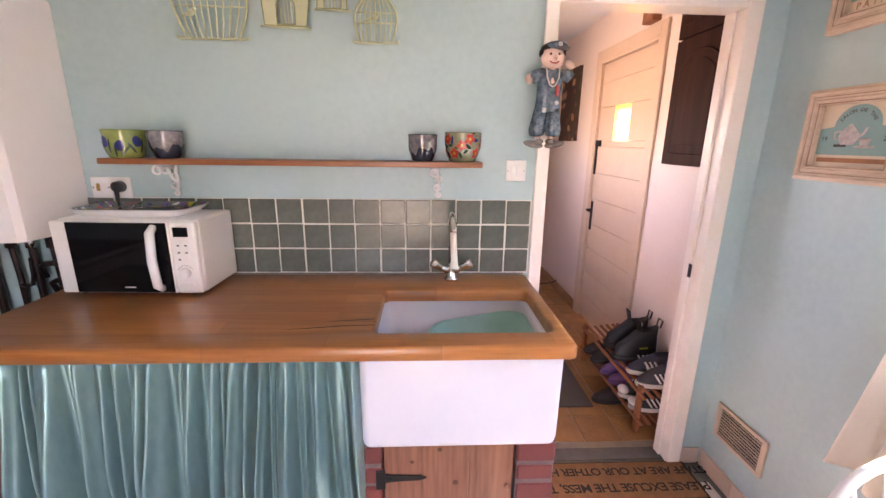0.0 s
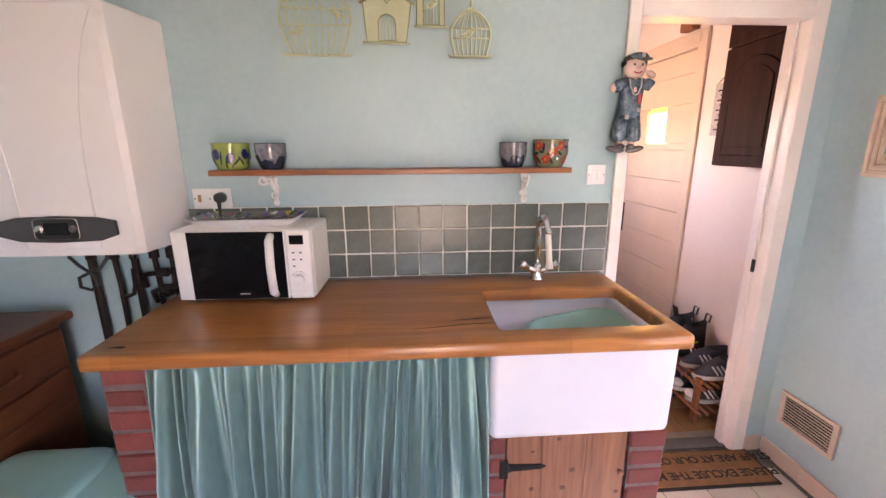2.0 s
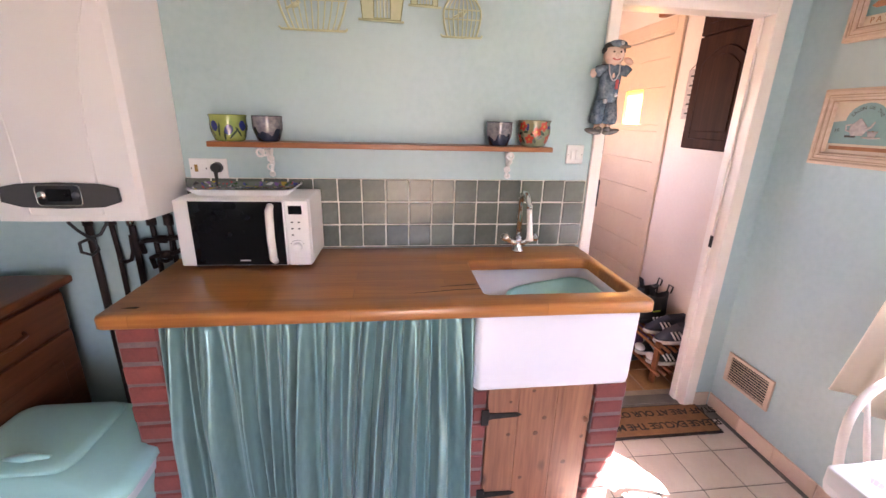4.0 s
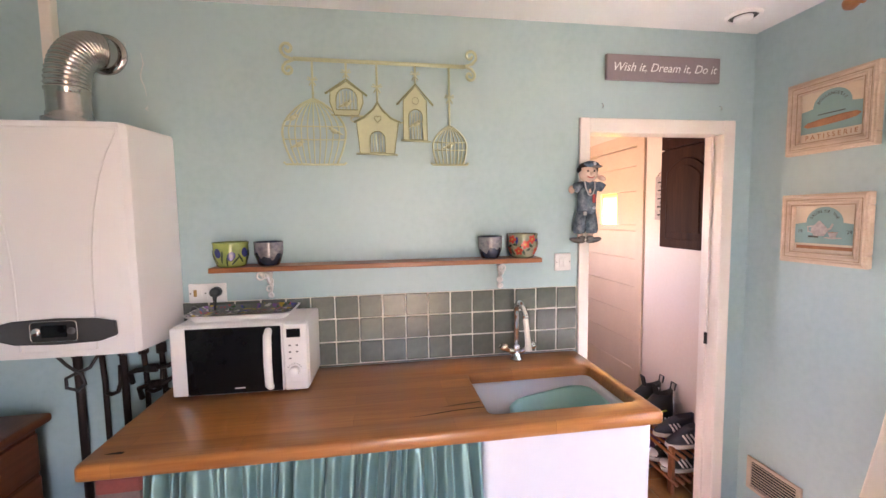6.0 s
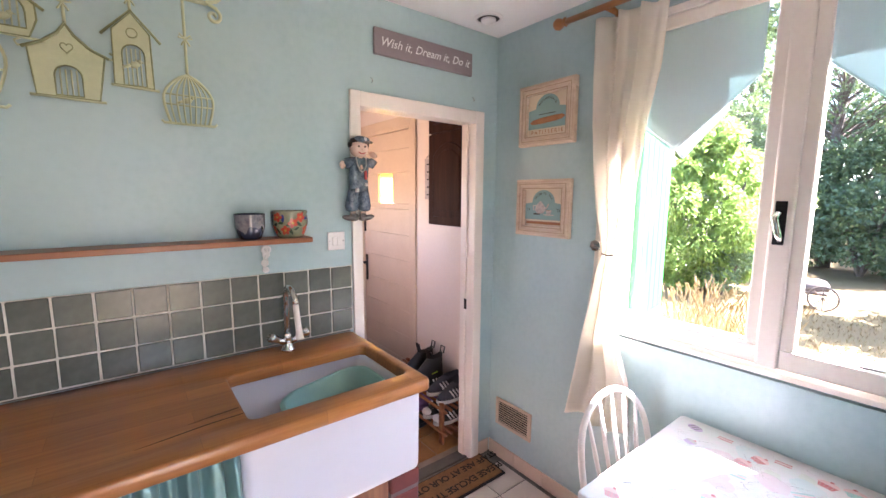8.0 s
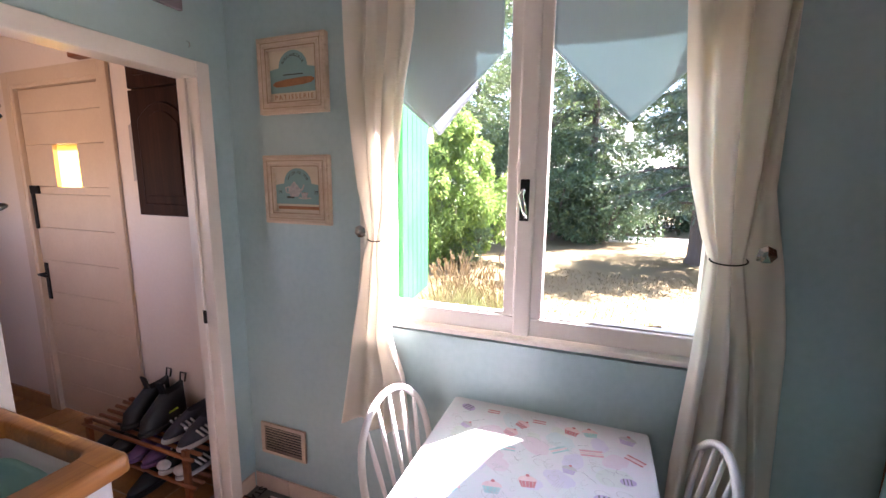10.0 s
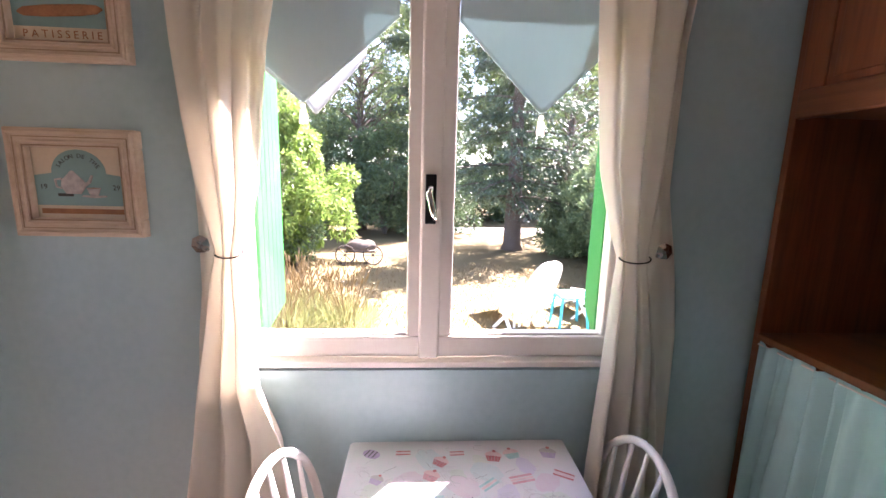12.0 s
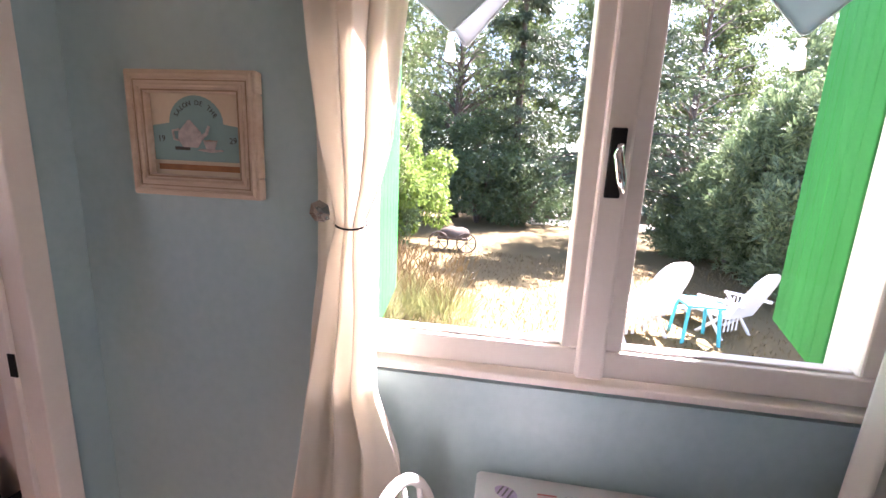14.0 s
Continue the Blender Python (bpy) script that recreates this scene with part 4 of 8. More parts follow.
cr = drape("cream lined curtain tied back beside the window", [(2.325, -0.165, 0.142, 0.021, 0), (1.9, -0.122, 0.108, 0.022, 0), (1.6, -0.107, 0.076, 0.020, 0), (1.42, -0.090, 0.034, 0.015, -0.003), (1.345, -0.080, 0.010, 0.010, -0.006),
                                                                 (1.27, -0.092, 0.012, 0.015, -0.004), (1.03, -0.136, 0.024, 0.021, -0.01), (0.67, -0.172, 0.052, 0.026, -0.02), (0.15, -0.205, 0.068, 0.028, -0.03)], 1.556, 3.1, 23)
# the outer fold of each curtain hangs straight behind the tie
for c, rows in ((cl, [(2.2, 1.19, 1.245), (1.43, 1.185, 1.229), (1.22, 1.180, 1.233), (1.10, 1.185, 1.250), (0.72, 1.20, 1.275)]), (cr, [(2.2, -0.14, -0.08), (1.54, -0.140, -0.08), (1.31, -0.186, -0.08), (1.09, -0.214, -0.10), (0.3, -0.235, -0.12)])):
    thicken(part("outer_fold", grid_mesh(14, 30, lambda u, v, r=rows: (1.579 + 0.006 * math.sin(7 * u + 2 * v), lerp_table(r, 2.2 + (r[-1][0] - 2.2) * v)[0] * (1 - u) + lerp_table(r, 2.2 + (r[-1][0] - 2.2) * v)[1] * u, 2.2 + (r[-1][0] - 2.2) * v)), M_cream, c, "", True), 0.002)
for c, ya, yb, yh in ((cl, 1.172, 1.095, 1.212), (cr, -0.084, 0.014, -0.128)):
    ring = []
    for k in range(25):
        a = 2 * math.pi * k / 24
        ring.append((1.545 + 0.019 * math.cos(a), (ya + yb) / 2 + (yb - ya) / 2 * 0.98 * math.sin(a), 1.345 + 0.012 * math.cos(a)))
    tie = part("tie_cord", sweep(ring[:-1], 0.0022, 6, closed=True), M_iron, c, "dark cord tie", True)
    hook = part("holdback", sweep([(1.598, yh, 1.366), (1.565, yh, 1.366), (1.553, (yh + ya) / 2, 1.350)], [0.006, 0.006, 0.005], 8), M_alu, c, "grey metal holdback", True)
    part("holdback_flower", lathe([(0, 0.014), (0.012, 0.012), (0.026, 0.006), (0.022, 0), (0, 0)], (1.56, yh, 1.366), 7, m=pose(0, 0, 0, 0, -90, 0)), M_alu, hook, "grey flower-shaped knob")

M_rod = wood("orange_varnished_rod", (0.42, 0.18, 0.05), (0.28, 0.10, 0.028), "y", 0.35, 12.0, coat=0.2)
rod = thing("curtain_rod", (1.50, 0.55, 2.34), "turned wooden curtain rod above the window", "curtain rod")
part("rod", sweep([(1.475, -0.27, 2.34), (1.475, 1.36, 2.34)], 0.013, 12), M_rod, rod, "", True)
for y, s in ((1.36, 1), (-0.27, -1)):
    part("finial", lathe([(0.013, 0), (0.020, 0.004), (0.013, 0.012), (0.019, 0.022), (0.026, 0.04), (0.020, 0.056), (0.008, 0.064), (0, 0.066)], (1.475, y, 2.34), 16, m=pose(0, 0, 0, -90 * s, 0, 0)), M_rod, rod, "", True)
    part("rod_bracket", sweep([(1.475, y - s * 0.19, 2.34), (1.55, y - s * 0.19, 2.336), (1.599, y - s * 0.19, 2.325)], [0.015, 0.011, 0.02], 10), M_rod, rod, "", True)


def valance(y0, y1, tip, zc0, zc1, zt, label, x, material, tassel=True):
    v = thing("window_valance", (x, tip, zt), label, "valance", "window valances")
    top = WZ1 - 0.081

    def f(u, w):
        y = y0 + (y1 - y0) * u
        k = (tip - y0) / (y1 - y0)
        low = zc0 + (zt - zc0) * u / k if u < k else zt + (zc1 - zt) * (u - k) / (1 - k)
        z = top + (low - top) * w
        return (x + 0.0015 * math.sin(7 * u + 2 * w) + 0.001 * math.sin(17 * u), y, z)

    ob = part("voile", grid_mesh(41, 24, f), material, v, "", True)
    thicken(ob, 0.001)
    edge = [f(i / 40, 1.0) for i in range(41)]
    part("hem", sweep(edge, 0.0025, 6), material, v)
    if tassel:
        part("tassel", lathe([(0, 0.0), (0.006, -0.003), (0.008, -0.01), (0.005, -0.016), (0.009, -0.022), (0.013, -0.055), (0.011, -0.058), (0, -0.058)], (x, tip, zt), 12), M_cream, v, "cream thread tassel", True)
    return v


valance(0.499, 0.013, 0.252, 2.0, 1.99, 1.755, "pale teal pointed voile valance with a cream tassel", XB + 0.024, M_valance)
valance(1.102, 0.668, 0.938, 1.90, 2.003, 1.765, "pale teal pointed voile valance with a cream tassel", XB + 0.024, M_valance)
valance(1.03, 0.76, 0.905, 1.90, 1.90, 1.735, "white voile piece behind the pointed valance", XB + 0.0325, M_white_voile, tassel=False)

# ---- hutch against the back wall ----
hu = thing("kitchen_dresser", (0.9, -0.72, 0), "tall brown wooden dresser with open shelves and a blue curtain below", "dresser")
HX0, HX1, HY0, HY1 = 0.42, 1.585, -0.945, -0.478
part("side_panel", bx((HX1 - 0.022, HY0, 0), (HX1, HY1, 2.35), 0.003), M_midz, hu)
part("side_panel", bx((HX0, HY0, 0), (HX0 + 0.022, HY1, 2.35), 0.003), M_midz, hu)
part("back_panel", bx((HX0 + 0.022, HY0 + 0.001, 0.05), (HX1 - 0.022, HY0 + 0.013, 2.34)), M_midz, hu)
part("top_panel", bx((HX0 + 0.022, HY0 + 0.013, 2.325), (HX1 - 0.022, HY1, 2.349), 0.003), M_mid, hu)
part("worktop", bx((HX0 + 0.0225, HY0 + 0.0135, 1.085), (HX1 - 0.0225, HY1 + 0.008, 1.108), 0.004), M_mid, hu)
part("upper_shelf", bx((HX0 + 0.0225, HY0 + 0.0135, 1.765), (HX1 - 0.0225, HY1 - 0.024, 1.787), 0.003), M_mid, hu)
part("inner_shelf", bx((HX0 + 0.0225, HY0 + 0.0135, 1.44), (HX1 - 0.32, HY1 - 0.14, 1.458), 0.003), M_mid, hu)
part("divider", bx((HX1 - 0.338, HY0 + 0.0135, 1.108), (HX1 - 0.321, HY1 - 0.14, 1.764), 0.002), M_midz, hu)
for k in range(2):
    a, b = HX0 + 0.024 + k * 0.561, HX0 + 0.024 + (k + 1) * 0.561 - 0.004
    dd = part("door", bx((a, HY1 - 0.022, 1.758), (b, HY1 - 0.002, 2.325), 0.003), M_midz, hu)
    part("door_frame_rail", bx((a + 0.002, HY1 - 0.0015, 1.76), (b - 0.002, HY1 + 0.006, 1.835), 0.003), M_mid, dd)
    part("door_frame_rail", bx((a + 0.002, HY1 - 0.0015, 2.26), (b - 0.002, HY1 + 0.006, 2.323), 0.003), M_mid, dd)
    part("door_frame_stile", bx((a + 0.002, HY1 - 0.0015, 1.835), (a + 0.075, HY1 + 0.006, 2.26), 0.003), M_midz, dd)
    part("door_frame_stile", bx((b - 0.075, HY1 - 0.0015, 1.835), (b - 0.002, HY1 + 0.006, 2.26), 0.003), M_midz, dd)
    part("door_panel", bx((a + 0.095, HY1 - 0.0015, 1.855), (b - 0.095, HY1 + 0.004, 2.24), 0.004), M_midz, dd)
hc = thing("dresser_curtain", (1.0, HY1, 0.1), "gathered light blue cotton curtain across the dresser base", "curtain")
thicken(part("curtain_cloth", gathered(HX1 - 0.003, HX0 + 0.02, HY1 + 0.004, 0.05, 1.082, 19, 0.030, 9, 0.02, sgn=-1), M_hutch_curtain, hc, "", True), 0.0015)
part("curtain_wire", sweep([(HX0 + 0.02, HY1 - 0.004, 1.07), (HX1 - 0.02, HY1 - 0.004, 1.07)], 0.003, 8), M_white_plastic, hc)

# ---- sideboard by the west wall ----
sb = thing("sideboard", (-1.75, 1.2, 0), "brown stained wooden sideboard with drawers", "sideboard")
part("top_panel", bx((XA + 0.004, 0.55, 0.868), (-1.435, 1.792, 0.90), 0.010, 3), M_side, sb)
part("carcase", bx((XA + 0.006, 0.58, 0.04), (-1.474, 1.765, 0.867), 0.004), M_side, sb)
part("plinth", bx((XA + 0.006, 0.60, 0.0), (-1.49, 1.75, 0.039)), M_side, sb)
for y in (0.60, 1.19):
    dwr = part("drawer", bx((-1.474, y, 0.70), (-1.456, y + 0.56, 0.845), 0.006), M_side, sb)
    kn = part("knob", sweep([(-1.457, y + 0.20, 0.775), (-1.44, y + 0.21, 0.768), (-1.436, y + 0.28, 0.760), (-1.44, y + 0.35, 0.768), (-1.457, y + 0.36, 0.775)], 0.007, 8), M_side, dwr, "carved wooden drawer pull", True)
    dd = part("door", bx((-1.474, y, 0.06), (-1.456, y + 0.56, 0.685), 0.006), M_side, sb)
    part("door_panel", bx((-1.4555, y + 0.09, 0.15), (-1.448, y + 0.47, 0.60), 0.005), M_side, dd)
    part("knob", lathe([(0, 0.024), (0.012, 0.02), (0.014, 0.012), (0.006, 0.0)], (-1.456, y + 0.06, 0.45), 12, m=pose(0, 0, 0, 0, 90, 0)), M_side, dd, "", True)

# ---- kitchen bin ----
bi = thing("kitchen_bin", (-1.22, 1.28, 0), "aqua plastic swing-top kitchen bin with a white liner", "bin")
lid = [rr(-1.462, -0.955, 1.105, 1.485, 0.05, 0.445), rr(-1.466, -0.948, 1.10, 1.49, 0.055, 0.452), rr(-1.464, -0.95, 1.102, 1.488, 0.055, 0.475), rr(-1.45, -0.985, 1.115, 1.478, 0.05, 0.490),
       rr(-1.44, -1.02, 1.125, 1.472, 0.05, 0.505), rr(-1.43, -1.10, 1.14, 1.468, 0.05, 0.533), rr(-1.415, -1.13, 1.16, 1.45, 0.05, 0.538)]
lo = soft(part("lid", loft(lid), M_aqua, bi), 70)
part("swing_flap", loft([rr(-1.435, -1.10, 1.15, 1.46, 0.05, 0.537), rr(-1.43, -1.11, 1.155, 1.455, 0.05, 0.547), rr(-1.41, -1.13, 1.175, 1.435, 0.05, 0.550)]), M_aqua, lo, "", True)
part("grip", sweep([(-1.30, 1.205, 0.549), (-1.24, 1.20, 0.556), (-1.18, 1.205, 0.549)], [0.006, 0.014, 0.006], 10), M_aqua, lo, "", True)
part("liner", loft([rr(-1.45, -0.97, 1.118, 1.472, 0.05, 0.39), rr(-1.455, -0.962, 1.112, 1.478, 0.05, 0.446)], False, False), M_white_voile, bi, "white plastic liner folded over the rim", True)
soft(part("bin_body", loft([rr(-1.40, -1.03, 1.17, 1.43, 0.05, 0.0), rr(-1.40, -1.03, 1.17, 1.43, 0.05, 0.02), rr(-1.452, -0.968, 1.115, 1.475, 0.05, 0.444)]), M_aqua, bi), 60)

# ---- garden ----
GZ = -0.16
M_lawn = surface("dry_lawn", (0.15, 0.092, 0.036), (0.10, 0.063, 0.024), 0.95, 0.7, 30.0, 0.6, 0.02, third=(0.13, 0.095, 0.034))
M_path = surface("pale_gravel", (0.55, 0.51, 0.46), (0.42, 0.39, 0.35), 0.95, 12.0, 90.0, 0.5, 0.01)


def leaf_material(name, a, b, glow=0.35):
    """Leaves: colour that changes from leaf to leaf, letting some light through."""
    m = bpy.data.materials.new(name)
    m.use_nodes = True
    nt = m.node_tree
    p = nt.nodes["Principled BSDF"]
    g = nt.nodes.new("ShaderNodeNewGeometry")
    r = nt.nodes.new("ShaderNodeValToRGB")
    r.color_ramp.elements[0].color, r.color_ramp.elements[1].color = rgb(*a), rgb(*b)
    nt.links.new(g.outputs["Random Per Island"], r.inputs[0])
    nt.links.new(r.outputs[0], p.inputs["Base Color"])
    p.inputs["Roughness"].default_value = 0.45
    t = nt.nodes.new("ShaderNodeBsdfTranslucent")
    nt.links.new(r.outputs[0], t.inputs[0])
    x = nt.nodes.new("ShaderNodeMixShader")
    x.inputs[0].default_value = glow
    nt.links.new(p.outputs[0], x.inputs[1])
    nt.links.new(t.outputs[0], x.inputs[2])
    nt.links.new(x.outputs[0], nt.nodes["Material Output"].inputs[0])
    return m


M_leaf_bright = leaf_material("bright_green_leaf", (0.10, 0.18, 0.032), (0.25, 0.34, 0.085), 0.6)
M_leaf_laurel = leaf_material("dark_laurel_leaf", (0.045, 0.082, 0.036), (0.125, 0.185, 0.085), 0.25)
M_leaf_birch = leaf_material("birch_leaf", (0.085, 0.13, 0.045), (0.17, 0.22, 0.08))
M_leaf_conifer = leaf_material("conifer_needles", (0.036, 0.064, 0.035), (0.105, 0.145, 0.078), 0.2)
M_leaf_thuja = leaf_material("thuja_spray", (0.08, 0.13, 0.06), (0.22, 0.29, 0.145), 0.35)
M_bark = surface("grey_brown_bark", (0.13, 0.10, 0.08), (0.06, 0.046, 0.038), 0.95, 8.0, 60.0, 0.9, 0.02, stretch=(1, 1, 0.3))
M_straw = leaf_material("dry_grass_blade", (0.15, 0.098, 0.04), (0.22, 0.155, 0.07), 0.3)
M_lav = leaf_material("lavender_leaf", (0.17, 0.20, 0.07), (0.33, 0.32, 0.14), 0.4)
RNG = np.random.default_rng(7)


def leaves(name, pts, length, width, material, parent, droop=0.0, label="", out=None):
    """Many small bent leaves, one at each point, as one mesh."""
    n = len(pts)
    d = RNG.normal(size=(n, 3))
    if out is not None:
        d = d * 0.6 + out
    d[:, 2] -= droop
    d /= np.linalg.norm(d, axis=1)[:, None]
    s = np.cross(d, RNG.normal(size=(n, 3)))
    s /= np.linalg.norm(s, axis=1)[:, None] + 1e-9
    k = length * RNG.uniform(0.6, 1.3, n)[:, None]
    w = width * RNG.uniform(0.7, 1.2, n)[:, None]
    up = np.cross(d, s)
    co = np.empty((n, 4, 3))
    co[:, 0] = pts
    co[:, 1] = pts + d * k * 0.5 + s * w * 0.5 + up * k * 0.1
    co[:, 2] = pts + d * k
    co[:, 3] = pts + d * k * 0.5 - s * w * 0.5 + up * k * 0.1
    me = bpy.data.meshes.new(name)
    me.vertices.add(4 * n)
    me.vertices.foreach_set("co", (co.reshape(-1, 3) - np.array(root_of(parent).translation)).ravel())
    me.loops.add(4 * n)
    me.loops.foreach_set("vertex_index", np.arange(4 * n, dtype=np.int32))
    me.polygons.add(n)
    me.polygons.foreach_set("loop_start", np.arange(0, 4 * n, 4, dtype=np.int32))
    me.update(calc_edges=True)
    me.materials.append(material)
    ob = new(name, me)
    ob.parent = parent
    if label:
        ob["label"] = label
    return ob


def clumps(centres, radii, per, flat=1.0):
    """Points on and in uneven round clumps, and the ways out of them."""
    P, O = [], []
    for c, r in zip(centres, radii):
        v = RNG.normal(size=(per, 3))
        v /= np.linalg.norm(v, axis=1)[:, None]
        q = v * (r * RNG.uniform(0.55, 1.08, per) ** 0.6)[:, None]
        q[:, 2] *= flat
        P.append(np.asarray(c) + q)
        O.append(v)
    return np.concatenate(P), np.concatenate(O)


def shrub(name, at, rx, ry, h, n, r, per, leaf, material, label, droop=0.2, low=0.1, category="shrub", trunk=True):
    t = thing(name, at, label, category)
    if trunk:
        bm = None
        for k in range(5):
            a = 2 * math.pi * k / 5
            bm = sweep([(at[0], at[1], at[2] - 0.05), (at[0] + 0.25 * rx * math.cos(a), at[1] + 0.25 * ry * math.sin(a), at[2] + 0.35 * h), (at[0] + 0.5 * rx * math.cos(a), at[1] + 0.5 * ry * math.sin(a), at[2] + 0.7 * h)], [0.05, 0.035, 0.015], 7, bm)
        part("stems", bm, M_bark, t)
    th, u = RNG.uniform(0, 2 * math.pi, n), RNG.uniform(low, 1.0, n)
    w = np.sin(np.pi * np.clip(u * 0.80 + 0.14, 0, 1)) ** 0.7 * RNG.uniform(0.55, 1.05, n)
    c = np.stack([at[0] + rx * w * np.cos(th), at[1] + ry * w * np.sin(th), at[2] + h * u], 1)
    P, O = clumps(c, r * RNG.uniform(0.6, 1.3, n), per)
    keep = P[:, 2] > at[2] + 0.02
    leaves("crown", P[keep], leaf[0], leaf[1], material, t, droop, "", O[keep])
    return t


gr = solo("ground", grid_mesh(60, 60, lambda u, v: (1.9 + 90 * u ** 2.2, (v - 0.5) * 140 * (0.25 + abs(v - 0.5)) * 2, GZ + 0.03 * math.sin(7 * u * 5) * math.sin(v * 31) * u)), M_lawn, "sun-dried yellow lawn of the garden", "lawn", kind="structure", smooth=True)
solo("ground_outside", bx((-60, -70, GZ - 0.5), (1.9, 70, GZ - 0.22)), M_lawn, "dry ground round the house", "ground", kind="structure")
solo("garden_path", bx((13.2, -9, GZ - 0.05), (14.6, 0.6, GZ + 0.03), 0.01), M_path, "pale gravel drive behind the trees", "path", kind="structure")

shrub("green_shrub", (8.5, 3.35, GZ), 1.35, 1.35, 2.95, 95, 0.25, 420, (0.10, 0.032), M_leaf_bright, "tall bright green leafy garden shrub", 0.9)
shrub("green_shrub", (8.2, 2.85, GZ), 0.5, 0.5, 0.8, 20, 0.2, 150, (0.07, 0.03), M_leaf_laurel, "low dark shrub at the edge of the lawn", 0.2)
for k, (x, y, h) in enumerate(((12.6, 5.6, 3.4), (12.9, 3.4, 3.1), (12.8, 1.6, 2.9), (13.2, 0.2, 2.0), (12.4, 7.6, 3.8))):
    shrub("laurel_hedge", (x, y, GZ), 1.15, 1.35, h, 70, 0.34, 190, (0.11, 0.05), M_leaf_laurel, "dark glossy laurel bush in the garden hedge", 0.2, category="hedge")
for k, (x, y, h) in enumerate(((17.5, -1.2, 2.0), (17.8, -4.2, 2.6), (18.2, 3.0, 4.2), (17.4, -7.4, 4.0), (18.0, -10.8, 4.6), (18.3, 7.0, 5.2))):
    shrub("far_bush", (x, y, GZ), 1.9, 2.2, h, 60, 0.55, 150, (0.18, 0.09), M_leaf_laurel, "dark bush beyond the drive", 0.2, category="bush")
for k, (x, y, h) in enumerate(((6.35, -3.5, 3.3), (7.6, -3.45, 2.9), (8.8, -3.35, 2.3), (9.7, -3.0, 1.5), (7.4, -5.2, 4.2), (10.2, -5.2, 4.6))):
    shrub("thuja_bush", (x, y, GZ), 0.42 + 0.16 * h, 0.42 + 0.16 * h, h, int(40 + 30 * h), 0.21, 260, (0.11, 0.026), M_leaf_thuja, "grey-green thuja bush at the edge of the garden", -0.5, 0.04, "bush")


def conifer(at, h, spread, tiers, label, r0=0.21):
    t = thing("conifer_tree", at, label, "tree")
    part("trunk", sweep([(at[0], at[1], at[2] - 0.1), (at[0], at[1], at[2] + 0.15), (at[0] + 0.03, at[1], at[2] + h * 0.4), (at[0], at[1] + 0.03, at[2] + h)], [r0 * 1.5, r0 * 1.05, r0 * 0.75, 0.03], 14), M_bark, t, "", True)
    P, O, bm = [], [], None
    for k in range(tiers):
        z = at[2] + 1.3 + (h - 1.5) * k / tiers
        for j in range(6):
            a = RNG.uniform(0, 2 * math.pi)
            ln = spread * (1 - 0.7 * k / tiers) * RNG.uniform(0.6, 1.1)
            dx, dy = math.cos(a), math.sin(a)
            pts = [(at[0] + dx * ln * s, at[1] + dy * ln * s, z + 0.25 * s * ln * 0.3 - 0.22 * ln * s * s) for s in (0, 0.35, 0.7, 1.0)]
            bm = sweep(pts, [0.035, 0.025, 0.015, 0.006], 5, bm)
            m = 260
            s = RNG.uniform(0.18, 1.05, m)
            lat = RNG.normal(size=m) * 0.16 * ln * (0.4 + 0.6 * (1 - abs(s - 0.6)))
            q = np.stack([at[0] + dx * ln * s - dy * lat, at[1] + dy * ln * s + dx * lat, z + 0.075 * s * ln - 0.22 * ln * s * s + RNG.normal(size=m) * 0.05 - abs(lat) * 0.25], 1)
            P.append(q)
            O.append(np.tile((dx, dy, -0.3), (m, 1)))
    part("limbs", bm, M_bark, t)
    leaves("crown", np.concatenate(P), 0.16, 0.035, M_leaf_conifer, t, 0.2, "", np.concatenate(O))
    return t


conifer((10.4, -1.75, GZ), 6.5, 2.3, 13, "tall dark conifer with a bare lower trunk")
conifer((13.6, 0.6, GZ), 8.0, 1.9, 13, "tall dark conifer behind the hedge", 0.14)


def birch(at, h, spread, label, n=70, per=120, leaf=0.075):
    t = thing("birch_tree", at, label, "tree")
    bm = sweep([(at[0], at[1], at[2] - 0.1), (at[0], at[1] + 0.05, at[2] + h * 0.35), (at[0] + 0.1, at[1] - 0.05, at[2] + h * 0.7), (at[0], at[1], at[2] + h)], [0.16, 0.11, 0.07, 0.02], 10)
    part("trunk", bm, M_bark, t, "", True)
    bm, C = None, []
    for k in range(n):
        z = at[2] + h * RNG.uniform(0.22, 1.0)
        a = RNG.uniform(0, 2 * math.pi)
        ln = spread * RNG.uniform(0.3, 1.0) * (1.15 - 0.6 * (z - at[2]) / h)
        e = (at[0] + ln * math.cos(a), at[1] + ln * math.sin(a), z + 0.35 * ln)
        bm = sweep([(at[0], at[1], z - 0.2), ((at[0] + e[0]) / 2, (at[1] + e[1]) / 2, z + 0.25 * ln), e], [0.03, 0.018, 0.006], 5, bm)
        C.append(e)
    part("limbs", bm, M_bark, t)
    P, O = clumps(C, RNG.uniform(0.25, 0.6, n), per, 0.8)
    leaves("crown", P, leaf, leaf * 0.6, M_leaf_birch, t, 0.5, "", O)
    return t


birch((13.8, 2.4, GZ), 8.5, 2.6, "tall light-leaved birch tree with thin limbs", 150, 150)
for x, y, h in ((19.5, 6.0, 9.5), (21.0, 1.0, 9.0), (20.0, -3.2, 8.5), (21.5, -8.0, 9.5), (19.0, -12.5, 9.0), (18.0, 10.5, 9.0)):
    birch((x, y, GZ), h, 3.2, "far light-leaved tree at the end of the garden", 170, 150, 0.15)
birch((10.8, 4.9, GZ), 7.5, 2.2, "light-leaved birch tree behind the green shrub", 85)
birch((14.5, -4.6, GZ), 8.0, 2.4, "light-leaved tree beyond the thuja bushes", 55)

